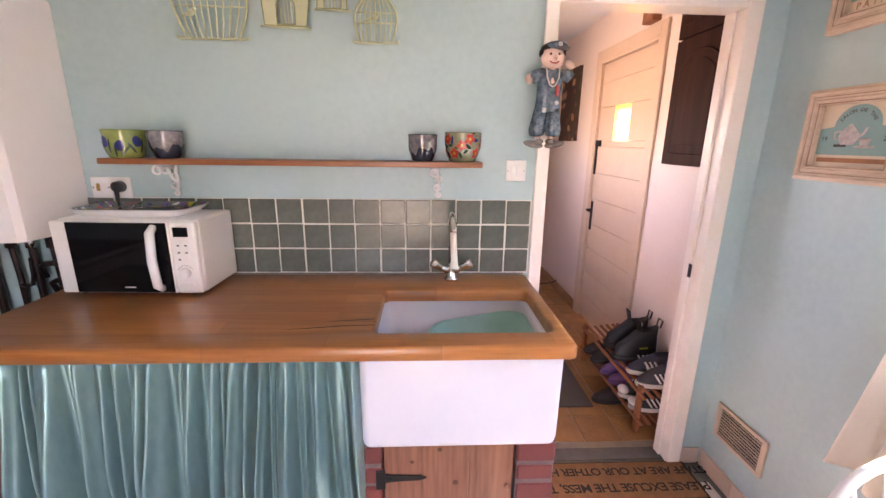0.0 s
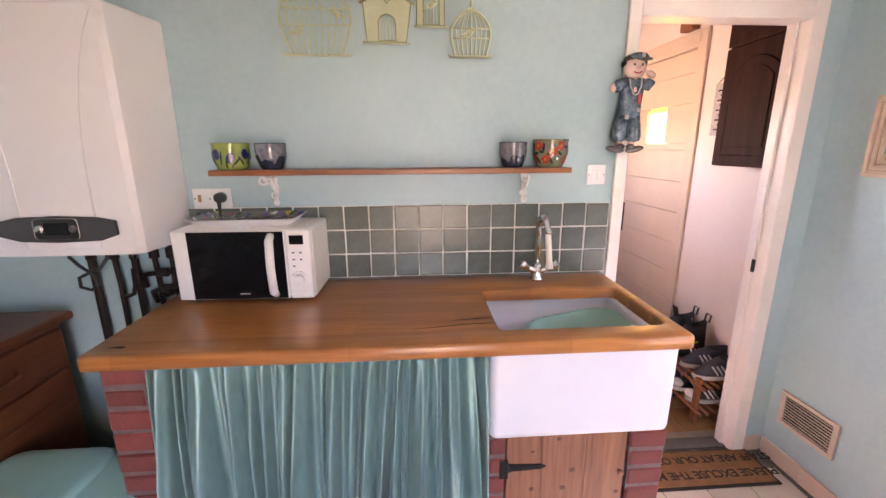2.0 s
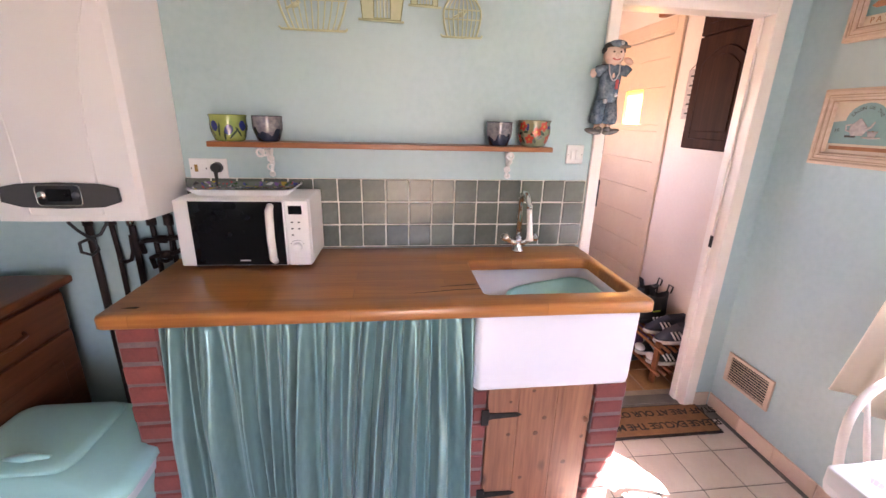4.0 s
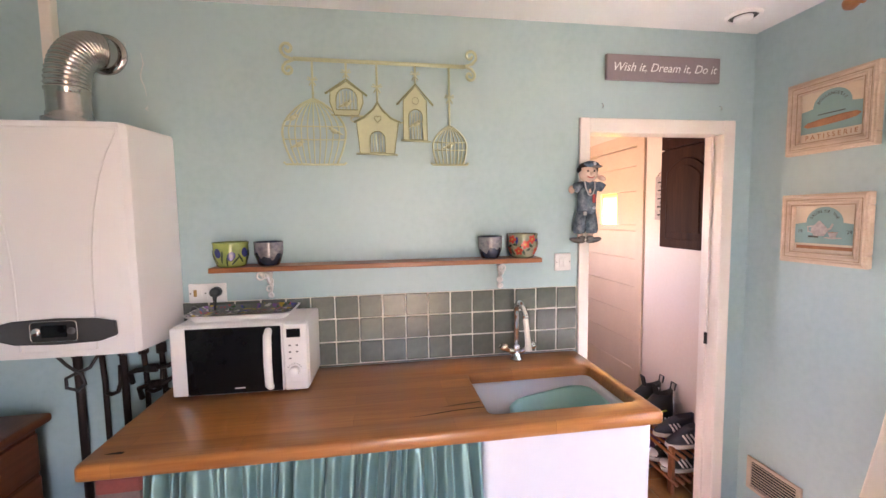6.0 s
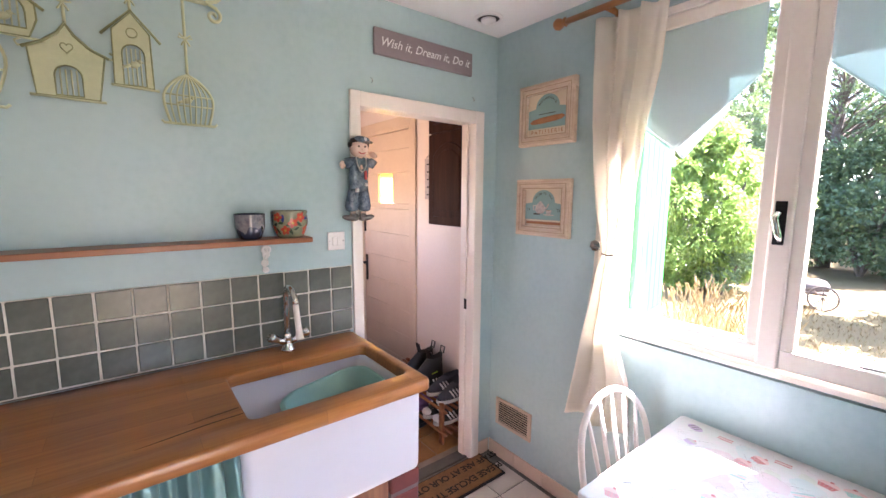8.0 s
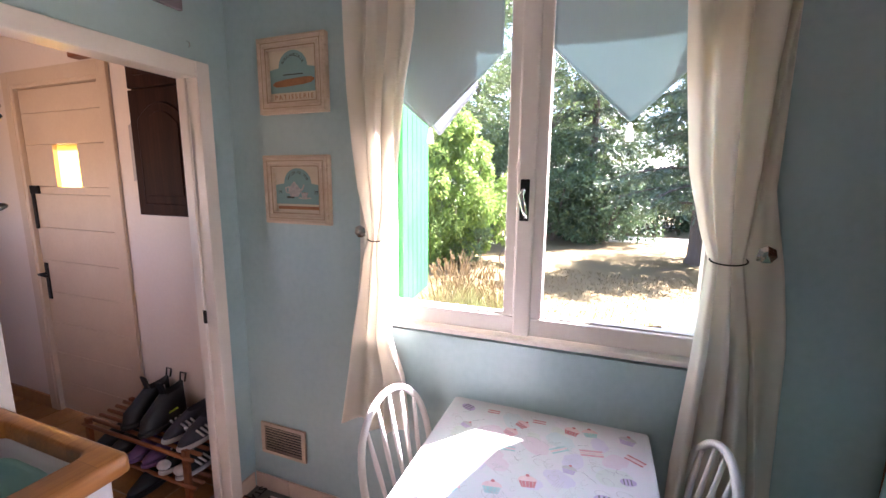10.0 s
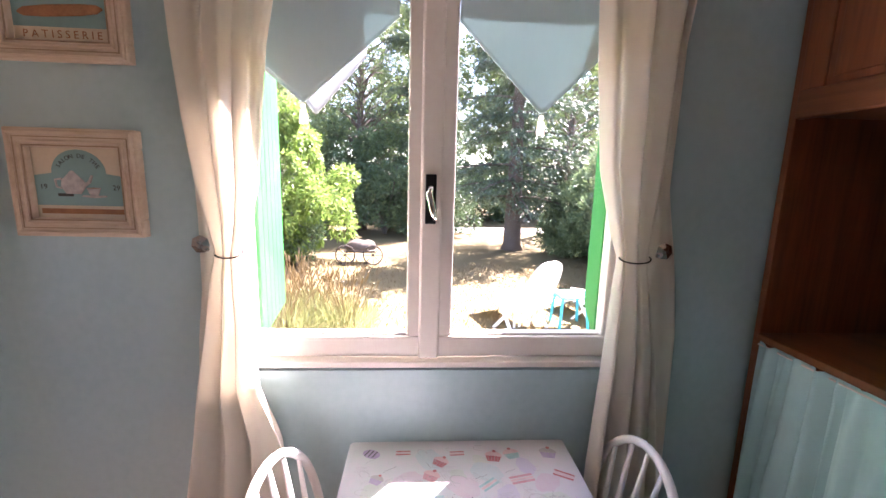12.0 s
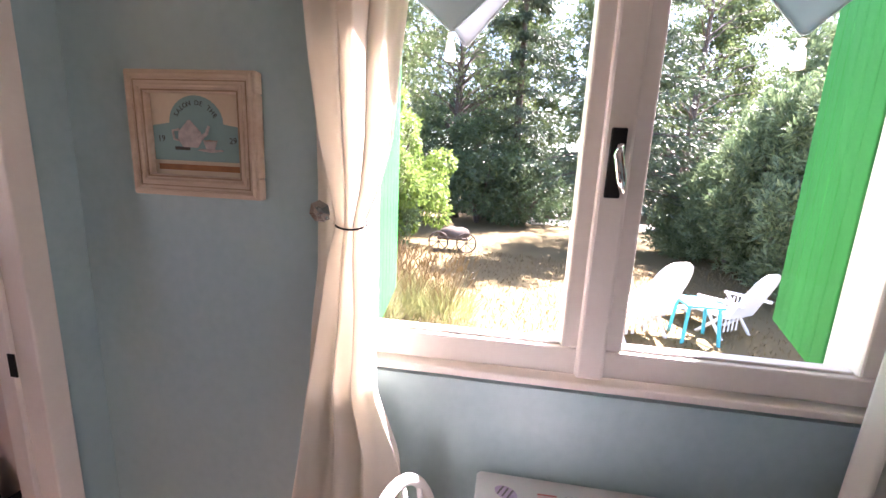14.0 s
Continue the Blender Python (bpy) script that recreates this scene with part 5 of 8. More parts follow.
# grass and lavender
P = np.stack([RNG.uniform(3.0, 8.5, 9000), RNG.uniform(-3.2, 3.2, 9000), np.full(9000, GZ)], 1)
g = thing("dry_grass", (5.5, 0, GZ), "short dry straw-coloured grass on the lawn", "grass", kind="stuff")
leaves("blades", P, 0.06, 0.012, M_straw, g, -1.4, "", np.tile((0, 0, 0.3), (9000, 1)))
for k, (x, y, s) in enumerate(((4.9, 1.72, 1.0), (4.5, 2.0, 0.9), (5.4, 2.1, 1.0), (4.75, 1.35, 0.8))):
    lv = thing("lavender_bush", (x, y, GZ), "faded lavender bush with long dry flower stalks", "bush", "lavender bushes")
    n = 700
    a, r = RNG.uniform(0, 6.28, n), 0.4 * s * np.sqrt(RNG.uniform(0, 1, n))
    O = np.stack([np.cos(a) * r * 1.6, np.sin(a) * r * 1.6, np.full(n, 1.0)], 1)
    leaves("foliage", np.stack([x + r * np.cos(a), y + r * np.sin(a), GZ + RNG.uniform(0, 0.22, n)], 1), 0.20, 0.010, M_lav, lv, 0, "", O * 2)
    bm = None
    n = 70
    for j in range(n):
        aa, rr_ = RNG.uniform(0, 6.28), RNG.uniform(0.1, 0.55) * s
        h = RNG.uniform(0.5, 0.78)
        p0 = (x + 0.15 * rr_ * math.cos(aa), y + 0.15 * rr_ * math.sin(aa), GZ + 0.1)
        p1 = (x + rr_ * math.cos(aa), y + rr_ * math.sin(aa), GZ + h)
        m_ = Vector(p0).lerp(Vector(p1), 0.86)
        bm = sweep([p0, m_, Vector(p0).lerp(Vector(p1), 0.9), p1], [0.0025, 0.002, 0.009, 0.005], 4, bm)
    part("flower_stalks", bm, M_straw, lv, "dry straw-coloured stalks")


def lounger(at, turn):
    """A white plastic reclining garden chair: legs, arms, seat with a leg rest, and a tall rounded back."""
    L = thing("garden_lounger", (0, 0, 0), "white plastic reclining garden lounger on the lawn", "garden lounger", "garden loungers")
    part("seat", bx((-0.28, -0.10, 0.30), (0.28, 0.42, 0.335), 0.012), M_white_plastic, L)
    lr = part("leg_rest", bx((-0.26, 0.40, -0.016), (0.26, 0.92, 0.016), 0.012, turn=None), M_white_plastic, L)
    lr.matrix_basis = pose(0, 0.02, 0.41, -18, 0, 0)
    back = [(0.27 * math.copysign(abs(math.cos(a)) ** 0.6, math.cos(a)), 0.42 + 0.34 * math.sin(a)) for a in (radians(k * 12) for k in range(0, 16))]
    back = [(0.27, 0.0)] + back + [(-0.27, 0.0)]
    b = part("backrest", plate(back, -0.016, 0.016, bevel=0.004), M_white_plastic, L)
    b.matrix_basis = pose(0, -0.10, 0.32, 24, 0, 0)
    for k in range(5):
        s = part("slat_groove", bx((-0.2 + 0.09 * k, 0.017, 0.05), (-0.16 + 0.09 * k, 0.021, 0.58), 0.002), M_white_plastic, b)
    for sx in (-1, 1):
        part("armrest", sweep([(sx * 0.31, -0.30, 0.56), (sx * 0.32, -0.05, 0.555), (sx * 0.31, 0.34, 0.53)], [0.025, 0.032, 0.025], 8, flat=0.5), M_white_plastic, L, "", True)
        part("leg", sweep([(sx * 0.30, 0.30, 0.53), (sx * 0.31, -0.10, 0.0)], 0.024, 8), M_white_plastic, L)
        part("leg", sweep([(sx * 0.30, -0.18, 0.555), (sx * 0.31, -0.02, 0.3), (sx * 0.31, 0.28, 0.0)], 0.024, 8), M_white_plastic, L)
        part("leg", sweep([(sx * 0.24, 0.82, 0.14), (sx * 0.25, 0.87, 0.0)], 0.02, 8), M_white_plastic, L)
    L.matrix_basis = pose(*at, 0, 0, turn) @ Matrix.Scale(0.86, 4)
    return L


l1 = lounger((4.88, -0.66, GZ), -62)
copy_thing(l1, pose(5.20, -1.66, GZ, 0, 0, -58) @ Matrix.Scale(0.86, 4))
M_cyan = surface("turquoise_plastic", (0.05, 0.45, 0.55), (0.04, 0.40, 0.50), 0.35, 4.0)
st = thing("garden_side_table", (5.0, -1.22, GZ), "small turquoise plastic garden side table", "side table")
part("tabletop", bx((4.82, -1.40, GZ + 0.38), (5.18, -1.04, GZ + 0.41), 0.012), M_cyan, st)
for sx in (-1, 1):
    for sy in (-1, 1):
        part("leg", sweep([(5.0 + sx * 0.14, -1.22 + sy * 0.14, GZ + 0.385), (5.0 + sx * 0.17, -1.22 + sy * 0.17, GZ)], 0.018, 8), M_cyan, st)

# old cart planter on the far lawn
ct = thing("garden_cart", (9.4, 1.72, GZ), "old dark wooden cart with spoked wheels standing on the shaded lawn", "cart")
part("cart_bed", bx((9.18, 1.38, GZ + 0.27), (9.62, 2.10, GZ + 0.33), 0.02), M_bark, ct)
part("cart_load", loft([[(9.4 + w * math.cos(a), 1.74 + l * math.sin(a), z + 0.02 * math.sin(3 * a)) for a in (2 * math.pi * k / 18 for k in range(18))] for z, w, l in ((GZ + 0.32, 0.21, 0.36), (GZ + 0.42, 0.22, 0.36), (GZ + 0.50, 0.17, 0.30), (GZ + 0.54, 0.08, 0.16))]), M_bark, ct, "dark weathered bundle lying on the cart", True)
for y in (1.42, 2.06):
    w = part("wheel", sweep([(9.14, y + 0.22 * math.cos(a), GZ + 0.23 + 0.22 * math.sin(a)) for a in (2 * math.pi * k / 24 for k in range(24))], 0.018, 8, closed=True), M_bark, ct)
    for k in range(8):
        a = 2 * math.pi * k / 8
        part("spoke", sweep([(9.14, y, GZ + 0.23), (9.14, y + 0.21 * math.cos(a), GZ + 0.23 + 0.21 * math.sin(a))], 0.010, 6), M_bark, w)

ct.location.x -= 0.85
ct.scale = (0.84, 0.84, 0.84)

# ---- small things: helpers ----
def spots(name, base, colours, scale, size=0.45, rough=0.25, bump=0.0, coat=0.3):
    """A printed or hand-painted pattern: scattered patches in several colours over a ground."""
    m = bpy.data.materials.new(name)
    m.use_nodes = True
    nt = m.node_tree
    p = nt.nodes["Principled BSDF"]
    co = nt.nodes.new("ShaderNodeTexCoord")
    nz = nt.nodes.new("ShaderNodeTexNoise")
    nz.inputs["Scale"].default_value = scale * 0.7
    ad = nt.nodes.new("ShaderNodeMix")
    ad.data_type, ad.blend_type = "RGBA", "LINEAR_LIGHT"
    ad.inputs[0].default_value = 0.03
    nt.links.new(co.outputs["Object"], nz.inputs[0])
    nt.links.new(co.outputs["Object"], ad.inputs[6])
    nt.links.new(nz.outputs[1], ad.inputs[7])
    v = nt.nodes.new("ShaderNodeTexVoronoi")
    v.inputs["Scale"].default_value = scale
    nt.links.new(ad.outputs[2], v.inputs[0])
    sep = nt.nodes.new("ShaderNodeSeparateColor")
    nt.links.new(v.outputs["Color"], sep.inputs[0])
    r = nt.nodes.new("ShaderNodeValToRGB")
    r.color_ramp.interpolation = "CONSTANT"
    for k, c in enumerate(colours):
        e = r.color_ramp.elements[k] if k < 2 else r.color_ramp.elements.new(k / len(colours))
        e.position, e.color = k / len(colours), rgb(*c)
    nt.links.new(sep.outputs[0], r.inputs[0])
    cut = nt.nodes.new("ShaderNodeMapRange")
    cut.inputs[1].default_value, cut.inputs[2].default_value = size, size + 0.06
    nt.links.new(v.outputs["Distance"], cut.inputs[0])
    mx = nt.nodes.new("ShaderNodeMix")
    mx.data_type = "RGBA"
    nt.links.new(cut.outputs[0], mx.inputs[0])
    nt.links.new(r.outputs[0], mx.inputs[6])
    mx.inputs[7].default_value = rgb(*base)
    nt.links.new(mx.outputs[2], p.inputs["Base Color"])
    p.inputs["Roughness"].default_value, p.inputs["Coat Weight"].default_value = rough, coat
    return m


def text_bm(body, size, bold=0.0, shear=0.0, spacing=1.0, align="CENTER", thick=0.0003):
    """Letters in the built-in font, lying in the xy plane, as a bmesh."""
    cu = bpy.data.curves.new("lettering", "FONT")
    cu.body, cu.size, cu.offset, cu.shear, cu.space_character, cu.align_x, cu.align_y, cu.extrude = body, size, bold, shear, spacing, align, "CENTER", thick
    cu.resolution_u = 3
    ob = bpy.data.objects.new("lettering", cu)
    scene.collection.objects.link(ob)
    dg = bpy.context.evaluated_depsgraph_get()
    me = bpy.data.meshes.new_from_object(ob.evaluated_get(dg))
    bm = bmesh.new()
    bm.from_mesh(me)
    bpy.data.objects.remove(ob)
    bpy.data.curves.remove(cu)
    bpy.data.meshes.remove(me)
    return bm


def lettering(name, body, size, m, material, parent, **kw):
    bm = text_bm(body, size, **kw)
    bmesh.ops.transform(bm, matrix=m, verts=bm.verts)
    return part(name, bm, material, parent)


def arc_lettering(name, body, size, radius, span, m, material, parent):
    """Letters set round an arc, standing on it."""
    bm = bmesh.new()
    n = len(body)
    for k, ch in enumerate(body):
        if ch == " ":
            continue
        a = span * (0.5 - (k + 0.5) / n)
        own = text_bm(ch, size)
        bmesh.ops.transform(own, matrix=m @ Matrix.Rotation(a, 4, "Z") @ Matrix.Translation((0, radius, 0)), verts=own.verts)
        bm = merge(bm, own)
    return part(name, bm, material, parent)


def ball(c, r, bm=None, u=14, v=9, m=None):
    own = bmesh.new()
    bmesh.ops.create_uvsphere(own, u_segments=u, v_segments=v, radius=1.0, matrix=Matrix.Translation(c) @ (m or Matrix.Identity(4)) @ Matrix.Diagonal((*(r if hasattr(r, "__len__") else (r, r, r)), 1)))
    return merge(bm, own)


ON_NORTH = lambda x, z, y: Matrix.Translation((x, y, z)) @ pose(0, 0, 0, 90, 0, 0)          # faces -y
ON_EAST = lambda y, z, x: Matrix.Translation((x, y, z)) @ pose(0, 0, 0, 90, 0, -90)         # faces -x

# ---- birdcage wall decoration ----
ar = thing("birdcage_wall_art", (-0.2, YA, 2.24), "pale green metal birdcages and birdhouses hanging from a scrolled bar", "wall decoration")
YW = 1.872
WR = 0.0035


def spiral(cx, cz, r0, turns, a0, sgn):
    return [(cx + r0 * (1 - 0.82 * k / 26) * math.cos(a0 + sgn * 2 * math.pi * turns * k / 26), YW, cz + r0 * (1 - 0.82 * k / 26) * math.sin(a0 + sgn * 2 * math.pi * turns * k / 26)) for k in range(27)]


part("bar", sweep([(-0.535, YW, 2.238), (0.165, YW, 2.232)], 0.008, 10), M_lime, ar, "", True)
for s, x in ((-1, -0.535), (1, 0.165)):
    bm = sweep([(x, YW, 2.236), (x + s * 0.03, YW, 2.245)] + spiral(x + s * 0.022, 2.276, 0.028, 1.2, radians(-60 if s > 0 else 240), s), 0.006, 8)
    bm = sweep([(x, YW, 2.234), (x + s * 0.03, YW, 2.222)] + spiral(x + s * 0.020, 2.196, 0.024, 1.2, radians(60 if s > 0 else 120), -s), 0.006, 8, bm)
    part("scroll_end", bm, M_lime, ar, "", True)


def bow(x, z, parent):
    bm = sweep([(x, YW - 0.006, z), (x - 0.016, YW - 0.01, z + 0.012), (x - 0.020, YW - 0.008, z + 0.002), (x, YW - 0.006, z), (x + 0.016, YW - 0.01, z + 0.012), (x + 0.020, YW - 0.008, z + 0.002), (x, YW - 0.006, z), (x - 0.012, YW - 0.008, z - 0.022)], 0.0026, 6)
    bm = sweep([(x, YW - 0.006, z), (x + 0.013, YW - 0.008, z - 0.022)], 0.0026, 6, bm)
    part("bow", bm, M_lime, parent, "", True)


def bird(x, z, parent, s=1.0, f=1):
    bm = ball((x, YW - 0.008, z), (0.016 * s, 0.008, 0.010 * s), None, 10, 7, pose(0, 0, 0, 0, -25 * f, 0))
    bm = ball((x + f * 0.012 * s, YW - 0.009, z + 0.010 * s), 0.0075 * s, bm, 8, 6)
    bm = sweep([(x + f * 0.017 * s, YW - 0.009, z + 0.010 * s), (x + f * 0.025 * s, YW - 0.009, z + 0.008 * s)], [0.003, 0.0005], 5, bm)
    bm = sweep([(x - f * 0.012 * s, YW - 0.008, z - 0.004 * s), (x - f * 0.034 * s, YW - 0.008, z - 0.014 * s)], [0.006, 0.003], 5, bm)
    part("bird", bm, M_lime, parent, "", True)


def wire_cage(x, top, bottom, w, nbars, hang, belly=1.15):
    """A domed cage of bent wires."""
    zb = bottom
    g = part("cage_base", sweep([(x - w * 0.56, YW, zb + 0.008), (x - w * 0.52, YW, zb), (x, YW - 0.002, zb - 0.001), (x + w * 0.52, YW, zb), (x + w * 0.56, YW, zb + 0.008)], WR * 1.2, 6), M_lime, ar, "", True)
    for k in range(nbars):
        u = -1 + 2 * k / (nbars - 1)
        pts = []
        for j in range(15):
            t = j / 14
            wid = (math.sin(math.pi * 0.5 * min(1, t / 0.52)) ** 0.75) if t < 0.52 else 1 - (1 - 0.88 / belly * 0.9) * ((t - 0.52) / 0.48) ** 1.6
            pts.append((x + u * w * 0.5 * belly * wid * 0.98, YW - 0.018 * (1 - abs(u)) * wid, top + (zb - top) * t))
        part("cage_wire", sweep(pts, WR * (1.25 if abs(u) == 1 else 0.8), 6), M_lime, g, "", True)
    for t in (0.42, 0.62):
        z = top + (zb - top) * t
        part("cage_hoop", sweep([(x - w * 0.5 * belly * 0.97, YW, z), (x, YW - 0.016, z - 0.004), (x + w * 0.5 * belly * 0.97, YW, z)], WR * 0.7, 6), M_lime, g, "", True)
    part("hanger", sweep([(x, YW, hang), (x, YW, top)], WR * 1.3, 6), M_lime, ar, "", True)
    return g


c1 = wire_cage(-0.464, 2.085, 1.822, 0.222, 11, 2.238)
bow(-0.464, 2.155, ar)
bird(-0.545, 2.005, c1)
bird(-0.525, 1.90, c1)
bird(-0.385, 1.955, c1, 1.0, -1)
c2 = wire_cage(0.094, 1.985, 1.822, 0.145, 9, 2.232, 1.02)
bow(0.094, 2.10, ar)
bird(0.09, 1.90, c2)


def house(x, top, out, hole, roof, bars, hang, by):
    """A flat sheet-metal birdhouse with an arched opening behind bars."""
    own = bmesh.new()
    o = [own.verts.new((a, YW - 0.004, b)) for a, b in out]
    i = [own.verts.new((a, YW - 0.004, b)) for a, b in hole]
    eo = [own.edges.new((o[k], o[(k + 1) % len(o)])) for k in range(len(o))]
    ei = [own.edges.new((i[k], i[(k + 1) % len(i)])) for k in range(len(i))]
    bmesh.ops.triangle_fill(own, use_beauty=True, use_dissolve=False, edges=eo + ei)
    r = bmesh.ops.extrude_face_region(own, geom=own.faces[:])
    bmesh.ops.translate(own, vec=(0, 0.004, 0), verts=[v for v in r["geom"] if isinstance(v, bmesh.types.BMVert)])
    bmesh.ops.recalc_face_normals(own, faces=own.faces)
    h = part("birdhouse", own, M_lime, ar)
    part("rim", sweep([(a, YW - 0.006, b) for a, b in out], 0.0026, 6, closed=True), M_lime_edge, h, "", True)
    part("roof_edge", sweep([(a, YW - 0.010, b) for a, b in roof], 0.0044, 6), M_lime_edge, h, "", True)
    part("arch_rim", sweep([(a, YW - 0.006, b) for a, b in hole], 0.0024, 6, closed=True), M_lime_edge, h, "", True)
    lo_, hi_ = min(b for a, b in hole), max(b for a, b in hole)
    xl, xr = min(a for a, b in hole), max(a for a, b in hole)
    for k in range(bars):
        xx = xl + (xr - xl) * (k + 1) / (bars + 1)
        part("bar_wire", sweep([(xx, YW - 0.004, lo_), (xx, YW - 0.004, hi_ - 0.012)], 0.0022, 6), M_lime, h, "", True)
    part("hanger", sweep([(x, YW, hang), (x, YW, top)], WR * 1.3, 6), M_lime, ar, "", True)
    bow(x, by, ar)
    return h


def arch(xc, w, z0, z1, n=10):
    r = w / 2
    return [(xc - r, z0), (xc + r, z0)] + [(xc + r * math.cos(math.pi * k / n), z1 - r + r * math.sin(math.pi * k / n)) for k in range(n + 1)]


h1 = house(-0.331, 2.16, [(-0.331, 2.155), (-0.268, 2.112), (-0.266, 2.07), (-0.285, 2.02), (-0.380, 2.02), (-0.398, 2.07), (-0.396, 2.112)], arch(-0.331, 0.085, 2.042, 2.128), [(-0.415, 2.103), (-0.331, 2.162), (-0.249, 2.098)], 5, 2.237, 2.188)
part("perch_rail", sweep([(-0.395, YW - 0.004, 2.022), (-0.25, YW - 0.004, 2.016)], 0.004, 6), M_lime, h1, "", True)
bird(-0.331, 2.065, h1)
h2 = house(-0.208, 2.075, [(-0.208, 2.072), (-0.190, 2.045), (-0.155, 2.012), (-0.122, 1.998), (-0.142, 1.866), (-0.283, 1.868), (-0.294, 2.001), (-0.262, 2.014), (-0.226, 2.045)], arch(-0.210, 0.062, 1.872, 1.958), [(-0.305, 1.992), (-0.262, 2.014), (-0.226, 2.045), (-0.208, 2.076), (-0.190, 2.045), (-0.155, 2.012), (-0.112, 1.992)], 4, 2.236, 2.135)
part("base_rail", sweep([(-0.298, YW - 0.004, 1.866), (-0.128, YW - 0.004, 1.862)], 0.004, 6), M_lime, h2, "", True)
part("curl", sweep([(-0.294, YW, 2.0), (-0.312, YW, 1.996), (-0.318, YW, 2.008), (-0.305, YW, 2.016)], 0.003, 6), M_lime, h2, "", True)
part("curl", sweep([(-0.122, YW, 1.998), (-0.106, YW, 1.994), (-0.098, YW, 2.006), (-0.11, YW, 2.014)], 0.003, 6), M_lime, h2, "", True)
part("heart", sweep([(-0.208 + 0.014 * math.sin(t) ** 3, YW - 0.007, 2.008 + 0.001 * (13 * math.cos(t) - 5 * math.cos(2 * t) - 2 * math.cos(3 * t) - math.cos(4 * t))) for t in (2 * math.pi * k / 24 for k in range(24))], 0.0018, 5, closed=True), M_lime_edge, h2, "", True)
h3 = house(-0.050, 2.152, [(-0.050, 2.146), (-0.004, 2.088), (-0.002, 1.922), (-0.103, 1.925), (-0.100, 2.088)], arch(-0.050, 0.058, 1.926, 2.05), [(-0.128, 2.066), (-0.050, 2.152), (0.024, 2.066)], 4, 2.234, 2.19)
part("base_rail", sweep([(-0.112, YW - 0.004, 1.922), (0.012, YW - 0.004, 1.918)], 0.004, 6), M_lime, h3, "", True)
part("round_mark", sweep([(-0.05 + 0.014 * math.cos(t), YW - 0.007, 2.085 + 0.014 * math.sin(t)) for t in (2 * math.pi * k / 18 for k in range(18))], 0.0016, 5, closed=True), M_lime_edge, h3, "", True)
bird(-0.048, 1.99, h3)

# ---- wooden sign over the door ----
M_mauve = surface("mauve_grey_painted_board", (0.27, 0.225, 0.24), (0.225, 0.185, 0.2), 0.7, 8.0, 70.0, 0.15, 0.001)
M_white_paint = surface("white_lettering", (0.82, 0.81, 0.80), (0.78, 0.77, 0.76), 0.6, 20.0)
sg = thing("wooden_sign", (1.105, YA, 2.26), "mauve-grey wooden sign with white script lettering", "sign")
part("board", bx((0.817, 1.878, 2.206), (1.392, 1.896, 2.320), 0.003), M_mauve, sg)
lettering("lettering", "Wish it, Dream it, Do it", 0.054, ON_NORTH(1.105, 2.263, 1.8772), M_white_paint, sg, shear=0.35, spacing=1.0)
for x, z in ((0.806, 2.092), (1.414, 2.094)):
    solo("wall_hook", sweep([(x, YA, z + 0.012), (x, YA - 0.012, z + 0.008), (x, YA - 0.016, z - 0.004), (x, YA - 0.008, z - 0.010)], 0.0022, 6), M_chrome, "small metal hook in the wall above the door casing", "hook", "wall hooks", smooth=True)

# ---- two framed pictures on the window wall ----
M_frame = surface("distressed_cream_frame", (0.72, 0.60, 0.48), (0.50, 0.36, 0.25), 0.6, 9.0, 60.0, 0.3, 0.002, stretch=(1, 0.25, 1))
M_print_teal = surface("printed_teal", (0.22, 0.36, 0.36), (0.19, 0.32, 0.32), 0.7, 20.0)
M_print_cream = surface("printed_cream", (0.66, 0.56, 0.42), (0.58, 0.48, 0.36), 0.7, 12.0)
M_print_dark = surface("printed_dark", (0.05, 0.055, 0.05), (0.04, 0.04, 0.04), 0.7, 20.0)
M_bread = surface("printed_bread", (0.42, 0.19, 0.08), (0.27, 0.11, 0.05), 0.7, 30.0, 120.0)
M_print_white = surface("printed_white", (0.55, 0.49, 0.46), (0.34, 0.30, 0.30), 0.7, 45.0)
M_groove = surface("dark_worn_groove", (0.28, 0.18, 0.115), (0.46, 0.34, 0.24), 0.8, 14.0, 60.0)


